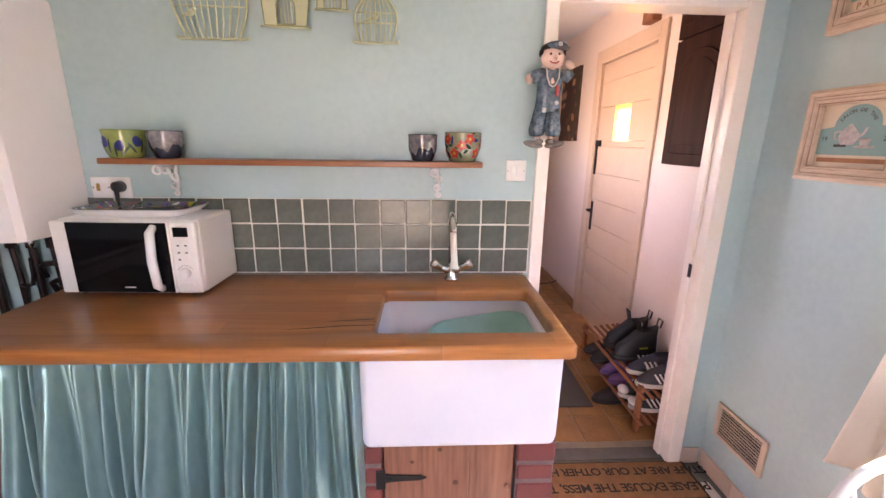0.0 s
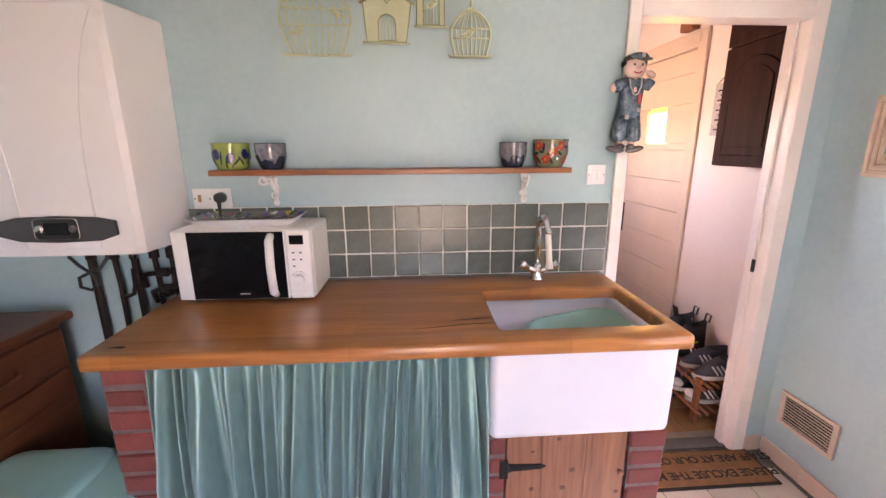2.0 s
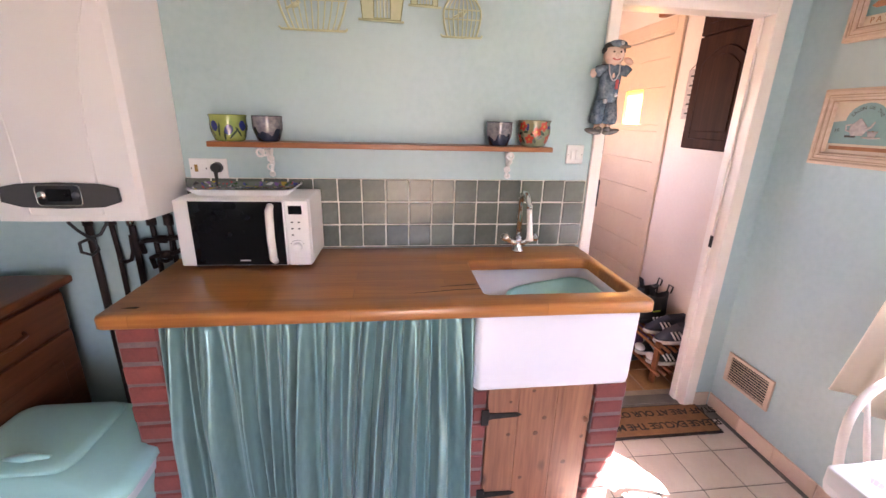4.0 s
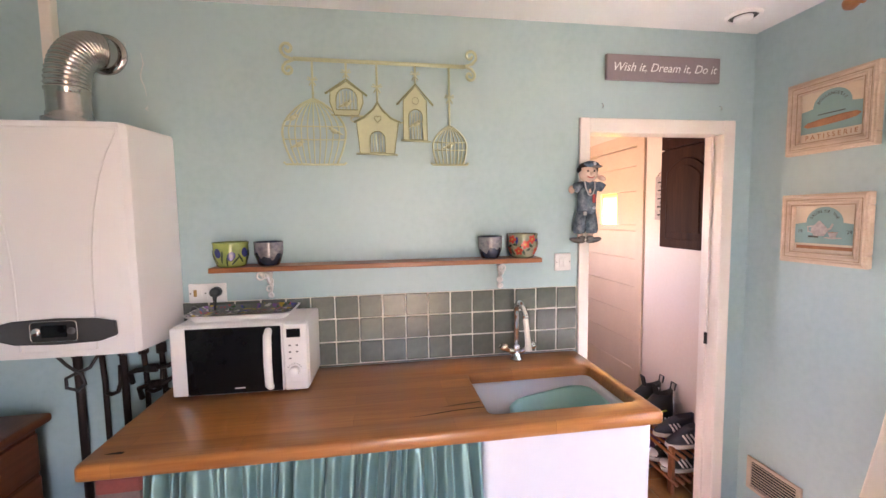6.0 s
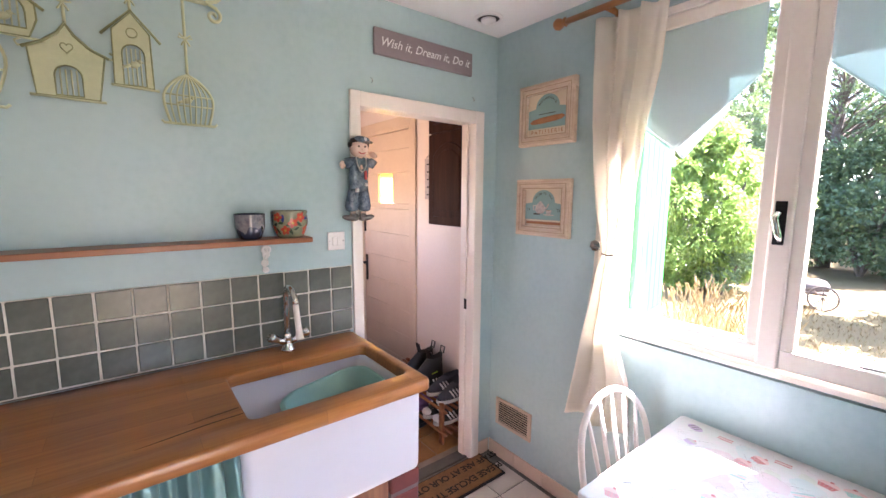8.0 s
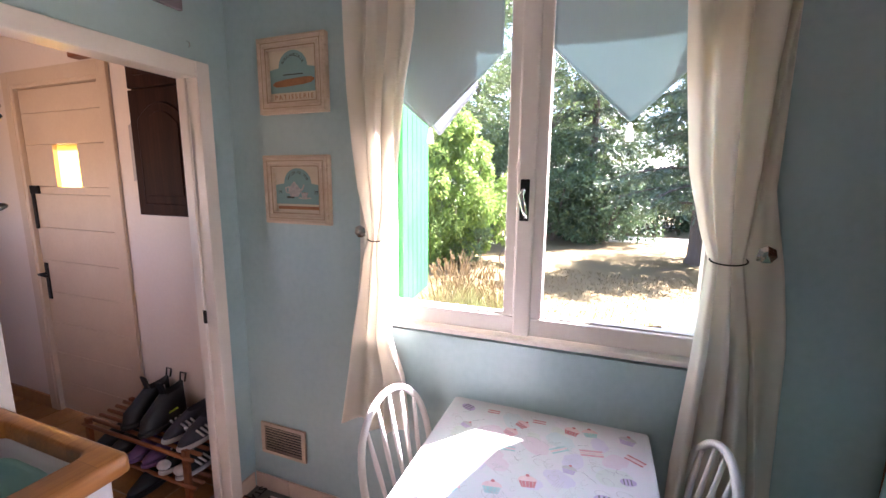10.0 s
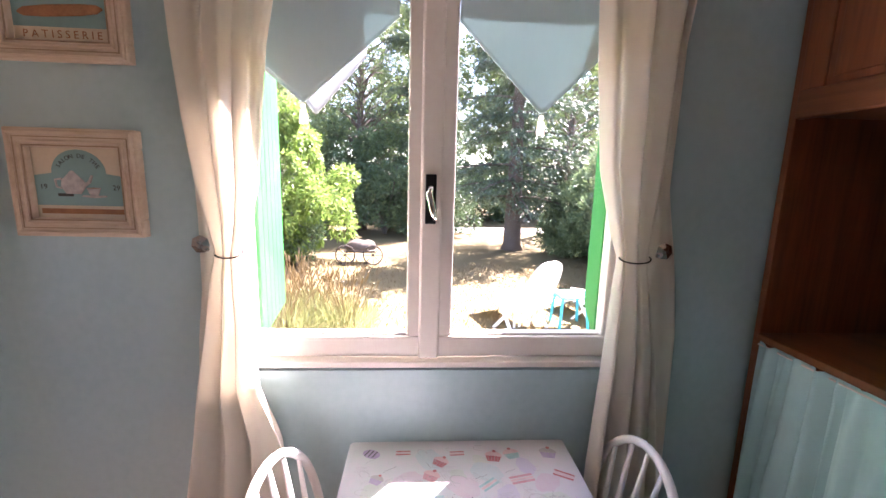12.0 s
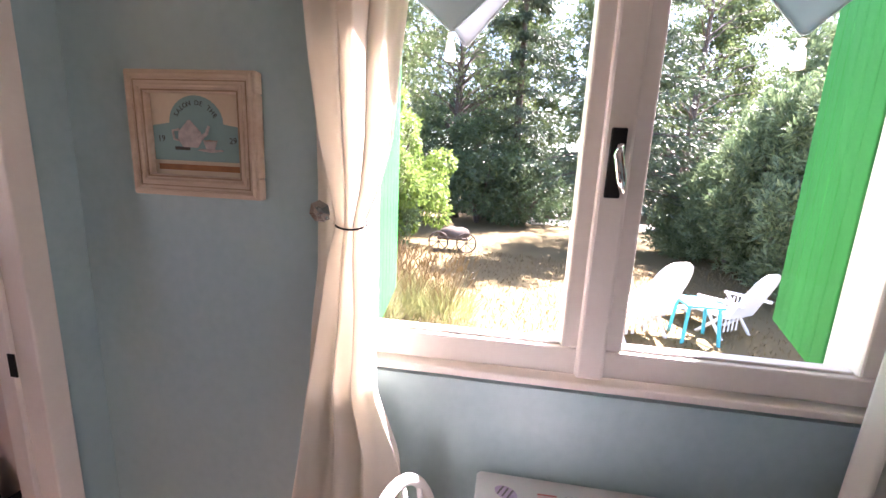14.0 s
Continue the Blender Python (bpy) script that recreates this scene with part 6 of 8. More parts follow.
def framed(y0, y1, z0, z1, label):
    f = thing("framed_picture", (XB, (y0 + y1) / 2, z0), label, "picture", "framed cafe prints")
    a, b = XB - 0.030, XB - 0.002
    w = 0.050
    for lo, hi in (((y0, z0), (y1, z0 + w)), ((y0, z1 - w), (y1, z1)), ((y0, z0 + w), (y0 + w, z1 - w)), ((y1 - w, z0 + w), (y1, z1 - w))):
        part("frame_rail", bx((a, lo[0], lo[1]), (b, hi[0], hi[1]), 0.004), M_frame, f)
    for d, t in ((0.012, 0.008), (0.036, 0.006)):
        part("moulding", sweep([(a - 0.001, y0 + d, z0 + d), (a - 0.001, y1 - d, z0 + d), (a - 0.001, y1 - d, z1 - d), (a - 0.001, y0 + d, z1 - d)], t, 8, closed=True), M_frame, f)
    for d, t in ((0.024, 0.0018), (0.046, 0.0024)):
        part("groove", sweep([(a - 0.0005, y0 + d, z0 + d), (a - 0.0005, y1 - d, z0 + d), (a - 0.0005, y1 - d, z1 - d), (a - 0.0005, y0 + d, z1 - d)], t, 6, closed=True), M_groove, f, "dark worn groove")
    p0, p1, q0, q1 = y0 + w, y1 - w, z0 + w, z1 - w
    part("print_ground", bx((XB - 0.012, p0, q0), (XB - 0.009, p1, q1)), M_print_cream, f)
    yc, r = (p0 + p1) / 2, (p1 - p0) * 0.30
    top = [(yc + r * math.cos(t), q1 - r - 0.004 + 0.9 * r * math.sin(t) + 0.1 * r) for t in (math.pi * k / 16 for k in range(17))]
    sh_ = q1 - r - 0.004
    part("print_panel", plate([(p1 - 0.002, q0 + 0.035), (p1 - 0.002, sh_)] + top + [(p0 + 0.002, sh_), (p0 + 0.002, q0 + 0.035)], XB - 0.0128, XB - 0.0121, axis="x"), M_print_teal, f)
    return f, p0, p1, q0, q1, yc, r


f1, p0, p1, q0, q1, yc, r = framed(1.363, 1.703, 1.838, 2.141, "cream distressed frame with a French bakery print")
arc_lettering("lettering", "BOULANGERIE", 0.017, r * 0.82, 2.2, ON_EAST(yc, q1 - r - 0.010, XB - 0.0135), M_print_dark, f1)
lettering("lettering", "PATISSERIE", 0.027, ON_EAST(yc, q0 + 0.017, XB - 0.0130), M_bread, f1, spacing=1.55)
part("loaf", loft([[(XB - 0.0135 - 0.002 * math.cos(t) * k2, yy, q0 + 0.075 + 0.006 * (yc - yy) / 0.1 + k2 * 0.015 * math.sin(t)) for t in (2 * math.pi * j / 10 for j in range(10))] for yy, k2 in ((yc + 0.105, 0.15), (yc + 0.09, 0.75), (yc + 0.04, 1.0), (yc - 0.05, 1.0), (yc - 0.09, 0.75), (yc - 0.105, 0.15))]), M_bread, f1, "painted brown baguette", True)
part("print_line", bx((XB - 0.0133, yc - 0.05, q0 + 0.103), (XB - 0.0129, yc + 0.05, q0 + 0.107)), M_print_dark, f1)
f2, p0, p1, q0, q1, yc, r = framed(1.368, 1.705, 1.379, 1.670, "cream distressed frame with a French tea room print")
arc_lettering("lettering", "SALON DE THE", 0.016, r * 0.84, 2.2, ON_EAST(yc, q1 - r - 0.010, XB - 0.0135), M_print_dark, f2)
lettering("lettering", "19", 0.020, ON_EAST(yc + 0.095, q0 + 0.085, XB - 0.0135), M_print_dark, f2)
lettering("lettering", "29", 0.020, ON_EAST(yc - 0.095, q0 + 0.085, XB - 0.0135), M_print_dark, f2)
fl_ = Matrix.Diagonal((0.12, 1, 1, 1))
part("teapot", lathe([(0, -0.028), (0.02, -0.028), (0.032, -0.010), (0.030, 0.008), (0.016, 0.022), (0.012, 0.026), (0.005, 0.034), (0, 0.036)], (XB - 0.0135, yc + 0.018, q0 + 0.095), 16, m=fl_), M_print_white, f2, "painted white teapot", True)
part("teapot_handle", sweep([(XB - 0.0138, yc + 0.045, q0 + 0.108), (XB - 0.0138, yc + 0.063, q0 + 0.105), (XB - 0.0138, yc + 0.060, q0 + 0.085), (XB - 0.0138, yc + 0.046, q0 + 0.082)], 0.003, 6), M_print_white, f2)
part("teapot_spout", sweep([(XB - 0.0138, yc - 0.008, q0 + 0.088), (XB - 0.0138, yc - 0.026, q0 + 0.10), (XB - 0.0138, yc - 0.034, q0 + 0.118)], [0.006, 0.004, 0.003], 6), M_print_white, f2)
part("teacup", lathe([(0, -0.014), (0.010, -0.014), (0.020, 0.010), (0, 0.010)], (XB - 0.015, yc - 0.036, q0 + 0.075), 14, m=fl_), M_print_white, f2, "painted teacup", True)
part("saucer", lathe([(0, -0.004), (0.034, 0.0), (0.030, 0.004), (0, 0.003)], (XB - 0.0145, yc - 0.036, q0 + 0.060), 16, m=fl_), M_print_white, f2, "", True)
part("tea", lathe([(0, 0), (0.016, 0), (0, 0.003)], (XB - 0.0165, yc - 0.036, q0 + 0.083), 12, m=fl_), M_bread, f2)
part("cast_shade", bx((XB - 0.0135, yc + 0.02, q0 + 0.060), (XB - 0.0129, yc + 0.06, q0 + 0.068)), M_print_dark, f2, "painted dark shade under the teapot")
part("print_line", bx((XB - 0.0126, p0 + 0.01, q0 + 0.012), (XB - 0.0121, p1 - 0.01, q0 + 0.026)), M_bread, f2)

# ---- pots on the shelf ----
SZ = 1.4185


def pot_radius(r, h, foot, z):
    return lerp_table([(0.004, r * foot), (h * 0.22, r * (foot * 0.45 + 0.52)), (h * 0.45, r * 0.955), (h * 0.72, r * 0.975), (h * 0.86, r * 0.96), (h * 0.97, r)], z)[0]


def pot(x, y, r, h, material, label, foot=0.72):
    p = thing("ceramic_pot", (x, y, SZ), label, "plant pot", "ceramic pots on the shelf")
    prof = [(0, 0), (r * foot * 0.9, 0), (r * foot, 0.004), (r * (foot * 0.45 + 0.52), h * 0.22), (r * 0.955, h * 0.45), (r * 0.975, h * 0.72), (r * 0.96, h * 0.86), (r, h * 0.95), (r * 1.01, h * 0.98), (r * 0.985, h), (r * 0.93, h * 0.985), (r * 0.86, h * 0.5), (r * foot * 0.8, 0.010), (0, 0.010)]
    part("pot_body", lathe(prof, (x, y, SZ), 32), material, p, "", True)

    def at(theta, z, lift=0.0012):
        k = pot_radius(r, h, foot, z) + lift
        return (x + k * math.cos(theta), y + k * math.sin(theta), SZ + z)

    def blob(name, theta, z, w, l, turn, material, petals=0, lift=0.0012):
        """A brush-painted oval, or a flower with petals, laid on the round side."""
        bm = bmesh.new()
        n = 30 if petals else 14
        c = bm.verts.new(at(theta, z, lift))
        ring = []
        for k in range(n):
            a = 2 * math.pi * k / n
            q = (0.62 + 0.38 * abs(math.cos(petals * a / 2))) if petals else 1.0
            dx, dz = w * q * math.cos(a), l * q * math.sin(a)
            ca, sa = math.cos(radians(turn)), math.sin(radians(turn))
            ring.append(bm.verts.new(at(theta + (dx * ca - dz * sa) / r, min(h * 0.96, max(0.005, z + dx * sa + dz * ca)), lift)))
        for k in range(n):
            bm.faces.new((c, ring[k], ring[(k + 1) % n]))
        part(name, bm, material, p, "", True)

    def drip(material, seed):
        rnd = random.Random(seed)
        ph = [rnd.uniform(0, 6.28) for _ in range(3)]

        def f(u, v):
            a = 2 * math.pi * u
            low = h * (0.40 + 0.10 * math.sin(3 * a + ph[0]) + 0.08 * math.sin(7 * a + ph[1]) + 0.04 * math.sin(13 * a + ph[2]))
            return at(a, h * 0.965 + (low - h * 0.965) * v, 0.0012 if v < 0.99 else 0.0004)

        part("drip_glaze", grid_mesh(60, 8, f, True), material, p, "runny pale glaze", True)

    return blob, drip


M_pot1 = surface("lime_glaze", (0.30, 0.36, 0.085), (0.17, 0.22, 0.06), 0.15, 22.0, 60.0, 0.05, 0.001, coat=0.5)
M_pot2 = surface("dark_blue_glaze", (0.035, 0.042, 0.075), (0.012, 0.015, 0.028), 0.12, 20.0, 60.0, 0.05, 0.001, coat=0.5)
M_drip = surface("mauve_grey_glaze", (0.24, 0.225, 0.235), (0.11, 0.105, 0.125), 0.14, 45.0, 120.0, 0.05, 0.001, coat=0.5, contrast=1.6)
M_pot4 = surface("cream_green_glaze", (0.30, 0.28, 0.17), (0.14, 0.16, 0.10), 0.15, 40.0, 60.0, 0.05, 0.001, coat=0.5)
M_gl_blue = surface("cobalt_brushwork", (0.03, 0.045, 0.22), (0.015, 0.02, 0.10), 0.15, 60.0, coat=0.4)
M_gl_green = surface("dark_green_brushwork", (0.03, 0.06, 0.03), (0.015, 0.03, 0.02), 0.15, 60.0, coat=0.4)
M_gl_red = surface("poppy_red_brushwork", (0.55, 0.085, 0.035), (0.40, 0.03, 0.025), 0.15, 60.0, coat=0.4)
M_gl_eye = surface("ochre_brushwork", (0.50, 0.33, 0.05), (0.35, 0.2, 0.04), 0.2, 60.0)
blob, drip = pot(-0.795, 1.835, 0.066, 0.096, M_pot1, "lime green ceramic pot painted with blue tulips", 0.80)
for a, z, t in ((-118, 0.055, 10), (-72, 0.042, -25), (-25, 0.056, 15), (20, 0.045, 0), (-165, 0.045, 0)):
    blob("tulip", radians(a), z, 0.015, 0.019, t, M_gl_blue, 0, 0.0018)
    blob("leaf", radians(a + 16), z - 0.014, 0.004, 0.026, t - 18, M_gl_green)
    blob("leaf", radians(a - 14), z - 0.022, 0.004, 0.022, t + 22, M_gl_green)
for x, rd, lb in ((-0.653, 0.055, "dark blue ceramic pot with a runny grey glaze"), (0.258, 0.053, "black ceramic pot with a runny mauve-grey glaze")):
    blob, drip = pot(x, 1.835, rd, 0.095, M_pot2, lb)
    drip(M_drip, int(x * 100) + 90)
blob, drip = pot(0.405, 1.835, 0.067, 0.104, M_pot4, "cream ceramic pot painted with red flowers")
for k in range(14):
    a, z = radians(26 * k - 150), (0.080, 0.030, 0.058)[k % 3]
    blob("flower", a, z, 0.021, 0.019, 20 * k, M_gl_red, 5, 0.0018)
    blob("flower_eye", a, z, 0.005, 0.005, 0, M_gl_eye, 0, 0.0024)
    blob("leaf", a + 0.34, z - 0.004, 0.006, 0.015, 30 * k, M_gl_blue if k % 3 == 0 else M_gl_green)
    blob("leaf", a + 0.22, z + (0.022 if k % 2 else -0.022), 0.011, 0.005, 15 * k, M_gl_green)

# ---- sockets and switch ----
M_brass = surface("brass_insert", (0.42, 0.26, 0.09), (0.3, 0.18, 0.06), 0.3, 20.0, metal=1.0)
for k, x in enumerate((-0.948, -0.876)):
    s = thing("wall_socket", (x, YA, 1.305), "cream double switch plate with brass inserts" if k == 0 else "cream wall socket with a black plug in it", "socket", "sockets by the boiler")
    part("plate", bx((x - 0.036, 1.889, 1.265), (x + 0.036, 1.898, 1.344), 0.003), M_white_plastic, s)
    if k == 0:
        part("brass_rocker", bx((x - 0.016, 1.886, 1.292), (x - 0.004, 1.8895, 1.320), 0.001), M_brass, s, "brass rocker")
        part("rocker", bx((x + 0.004, 1.886, 1.292), (x + 0.016, 1.8895, 1.320), 0.001), M_white_plastic, s)
        for sx in (-0.028, 0.028):
            part("screw", lathe([(0, 0.002), (0.003, 0.001), (0.003, 0)], (x + sx, 1.889, 1.305), 8, m=pose(0, 0, 0, 90, 0, 0)), M_black, s)
    else:
        pl = part("plug", lathe([(0, 0.034), (0.013, 0.034), (0.019, 0.028), (0.021, 0.0), (0, 0)], (x, 1.889, 1.310), 20, m=pose(0, 0, 0, 90, 0, 0)), M_black, s, "black round plug", True)
        part("plug_neck", sweep([(x, 1.862, 1.305), (x, 1.862, 1.275), (x - 0.003, 1.866, 1.24), (x - 0.01, 1.885, 1.18)], [0.009, 0.007, 0.0035, 0.0035], 8), M_black, pl, "", True)
sw = thing("light_switch", (0.62, YA, 1.383), "white double light switch by the door", "light switch")
part("plate", bx((0.581, 1.888, 1.343), (0.659, 1.898, 1.423), 0.003), M_white_plastic, sw)
for a, b in ((0.600, 0.6195), (0.6205, 0.640)):
    part("rocker", bx((a, 1.884, 1.362), (b, 1.8885, 1.404), 0.002), M_white_plastic, sw)
for x in (0.589, 0.651):
    part("screw", lathe([(0, 0.002), (0.002, 0.001), (0.002, 0)], (x, 1.888, 1.383), 8, m=pose(0, 0, 0, 90, 0, 0)), M_iron, sw)

# ---- tray on the microwave ----
M_tray = spots("floral_melamine", (0.16, 0.17, 0.16), [(0.08, 0.09, 0.30), (0.50, 0.36, 0.05), (0.05, 0.10, 0.04), (0.45, 0.08, 0.08), (0.60, 0.58, 0.56), (0.22, 0.12, 0.30)], 46, 0.42, 0.2)
MT = CZ + 0.2625
ty = thing("serving_tray", (-0.735, 1.78, MT), "floral melamine serving tray with a white edge, on the microwave", "tray")
t_o = [rr(-0.905, -0.575, 1.705, 1.875, 0.03, MT + 0.0), rr(-0.905, -0.575, 1.705, 1.875, 0.03, MT + 0.003), rr(-0.930, -0.548, 1.682, 1.893, 0.045, MT + 0.022), rr(-0.934, -0.544, 1.678, 1.896, 0.045, MT + 0.025), rr(-0.928, -0.550, 1.684, 1.891, 0.042, MT + 0.026), rr(-0.905, -0.575, 1.707, 1.873, 0.03, MT + 0.008)]
soft(part("tray_shell", loft(t_o), M_white_plastic, ty, "white tray edge"), 60)
part("tray_print", loft([rr(-0.927, -0.551, 1.685, 1.890, 0.042, MT + 0.0275), rr(-0.904, -0.576, 1.708, 1.872, 0.03, MT + 0.0105)], False, True), M_tray, ty, "flower-patterned tray surface", True)
stk = thing("leaning_stick", (-1.06, 1.80, 0.80), "slim grey stick with a dark end leaning beside the microwave", "stick")
part("shaft", sweep([(-1.045, 1.80, 0.84), (-0.966, 1.876, 1.225)], 0.008, 10), M_grey_dark, stk, "", True)
part("dark_end", sweep([(-0.970, 1.872, 1.205), (-0.962, 1.879, 1.245), (-0.958, 1.880, 1.252)], [0.011, 0.012, 0.009], 10), M_black, stk, "", True)

# ---- figure hung by the door: one plain painted shape ----
# lighter patches in the blue stand in for highlight streaks on the glaze
M_denim = surface("glazed_denim_blue", (0.15, 0.20, 0.25), (0.03, 0.055, 0.085), 0.2, 55.0, 120.0, 0.2, 0.002, coat=0.4, contrast=1.5)
M_skin = surface("glazed_pink_cream", (0.72, 0.52, 0.42), (0.62, 0.42, 0.34), 0.25, 30.0, coat=0.3)
M_shoe_grey = surface("glazed_grey_shoe", (0.22, 0.19, 0.17), (0.11, 0.10, 0.10), 0.2, 40.0, coat=0.3)
fb = bmesh.new()


def add(mi, own):
    global fb
    for f in own.faces:
        f.material_index = mi
        f.smooth = True
    fb = merge(fb, own)


FY_ = 1.858


def tube(rows, mi, n=18):
    """A lofted round body. rows: height, middle, half width, half depth."""
    add(mi, loft([[(cx + rx * math.cos(t), FY_ + ry * math.sin(t), z) for t in (2 * math.pi * k / n for k in range(n))] for z, cx, rx, ry in rows]))


add(1, ball((0.722, FY_, 1.784), (0.044, 0.030, 0.040)))
for s in (-1, 1):
    add(4, ball((0.722 + s * 0.040, FY_ + 0.006, 1.800), (0.008, 0.018, 0.014)))
    add(4, ball((0.722 + s * 0.015, FY_ - 0.028, 1.792), 0.0042))
add(1, ball((0.724, FY_ - 0.030, 1.781), 0.0075))
add(3, sweep([(0.706, FY_ - 0.027, 1.768), (0.716, FY_ - 0.030, 1.762), (0.728, FY_ - 0.030, 1.762), (0.738, FY_ - 0.027, 1.768)], 0.0022, 6))
add(4, ball((0.722, FY_ + 0.006, 1.816), (0.042, 0.028, 0.020)))
add(0, ball((0.732, FY_ - 0.002, 1.822), (0.040, 0.030, 0.018)))
add(2, ball((0.752, FY_ - 0.012, 1.813), (0.030, 0.026, 0.008)))
add(5, ball((0.738, FY_ - 0.028, 1.824), (0.009, 0.006, 0.009)))
tube(((1.755, 0.722, 0.018, 0.014), (1.735, 0.722, 0.022, 0.016), (1.700, 0.722, 0.018, 0.023), (1.690, 0.722, 0.006, 0.020)), 1)
tube(((1.748, 0.722, 0.030, 0.012), (1.738, 0.721, 0.048, 0.018), (1.705, 0.719, 0.047, 0.021), (1.65, 0.717, 0.044, 0.022), (1.60, 0.715, 0.047, 0.023)), 0)
for s in (-1, 1):
    tube(((1.61, 0.714 + s * 0.022, 0.025, 0.020), (1.57, 0.713 + s * 0.027, 0.028, 0.022), (1.535, 0.712 + s * 0.030, 0.031, 0.023), (1.517, 0.712 + s * 0.030, 0.027, 0.020), (1.512, 0.712 + s * 0.030, 0.012, 0.010)), 0, 14)
    tube(((1.515, 0.712 + s * 0.024, 0.012, 0.011), (1.492, 0.711 + s * 0.026, 0.012, 0.011)), 1, 12)
    add(2, ball((0.710 + s * 0.040, FY_ - 0.006, 1.484), (0.038, 0.020, 0.013), None, 14, 9, pose(0, 0, 0, 0, s * -10, 0)))
    add(2, ball((0.710 + s * 0.020, FY_ - 0.010, 1.494), (0.017, 0.016, 0.011)))
    add(5, sweep([(0.722 + s * 0.024, FY_ - 0.017, 1.748), (0.722 + s * 0.021, FY_ - 0.024, 1.715), (0.722 + s * 0.010, FY_ - 0.026, 1.690), (0.722, FY_ - 0.026, 1.684)], 0.003, 6))
add(0, sweep([(0.692, FY_, 1.732), (0.664, FY_ - 0.006, 1.722), (0.650, FY_ - 0.008, 1.708)], [0.019, 0.022, 0.019], 12))
add(1, ball((0.640, FY_ - 0.008, 1.712), (0.014, 0.012, 0.018)))
add(0, sweep([(0.752, FY_, 1.730), (0.778, FY_ - 0.006, 1.722), (0.788, FY_ - 0.008, 1.738)], [0.019, 0.022, 0.019], 12))
add(1, ball((0.784, FY_ - 0.008, 1.762), (0.022, 0.012, 0.012), None, 14, 9, pose(0, 0, 0, 0, 25, 0)))
add(3, bx((0.734, FY_ - 0.027, 1.652), (0.746, FY_ - 0.018, 1.690), 0.003))
add(5, bx((0.690, FY_ - 0.027, 1.596), (0.706, FY_ - 0.018, 1.614), 0.003))
add(5, ball((0.742, FY_ - 0.022, 1.630), (0.008, 0.006, 0.008)))
fig = solo("ceramic_figure", fb, M_denim, "glazed ceramic figure in dark blue dungarees hung beside the door", "wall figure")
for mm in (M_skin, M_shoe_grey, surface("glazed_red", (0.5, 0.08, 0.08), None, 0.2), surface("glazed_dark_brown", (0.035, 0.025, 0.022), None, 0.2), surface("glazed_pale_grey", (0.50, 0.50, 0.52), None, 0.2)):
    fig.data.materials.append(mm)

# ---- wall vent and ceiling vent ----
M_vent = surface("beige_vent_plastic", (0.60, 0.48, 0.37), (0.52, 0.41, 0.31), 0.5, 10.0)
vt = thing("wall_vent", (XB, 1.70, 0.214), "beige ventilation grille with dark slots near the floor", "vent")
# black sheet gives the vent's shaded inside as colour
part("backing", bx((XB - 0.006, 1.575, 0.220), (XB - 0.003, 1.828, 0.372)), M_black, vt, "black sheet standing in for the shaded hollow behind the slats")
for lo, hi in (((1.567, 0.214), (1.836, 0.232)), ((1.567, 0.362), (1.836, 0.379)), ((1.567, 0.232), (1.590, 0.362)), ((1.813, 0.232), (1.836, 0.362))):
    part("frame", bx((XB - 0.014, lo[0], lo[1]), (XB - 0.0025, hi[0], hi[1]), 0.002), M_vent, vt)
for k in range(9):
    z = 0.2385 + k * 0.0140
    part("slat", bx((XB - 0.013, 1.5905, z), (XB - 0.0065, 1.8125, z + 0.0034), 0.001), M_vent, vt)
cv = thing("ceiling_vent", (1.37, 1.74, TOP), "round white ceiling vent with a dark gap", "vent")
part("ring", lathe([(0.056, 0.0), (0.056, -0.012), (0.066, -0.012), (0.070, -0.004), (0.070, 0)], (1.37, 1.74, TOP - 0.001), 32), M_white_plastic, cv, "", True)
# black disc fills the gap, its shade painted in
part("gap_shade_disc", lathe([(0.0, -0.004), (0.056, -0.004)], (1.37, 1.74, TOP - 0.001), 32), M_black, cv)
part("disc", lathe([(0, -0.022), (0.030, -0.022), (0.036, -0.016), (0.036, -0.008), (0, -0.008)], (1.37, 1.74, TOP - 0.001), 28), M_white_plastic, cv, "", True)

# ---- oilcloth ----
M_oil = surface("white_oilcloth", (0.66, 0.61, 0.64), (0.57, 0.62, 0.60), 0.40, 9.0, 60.0, 0.06, 0.001, spec=0.7, contrast=1.4)
oc = thing("oilcloth", (1.25, 0.465, TZ - 0.02), "white oilcloth printed with cupcakes and cakes, on the table", "tablecloth")
o_ = lambda d, z, rj=0.012: rr(0.886 + d, 1.5965 - d * 0.2, 0.119 + d, 0.814 - d, rj, z)
oc_sheet = part("sheet", loft([o_(0.004, TZ - 0.070), o_(0.0, TZ - 0.045), o_(0.0, TZ - 0.004), o_(0.002, TZ - 0.001), o_(0.006, TZ)], False, True), M_oil, oc)
thicken(oc_sheet, 0.0008)
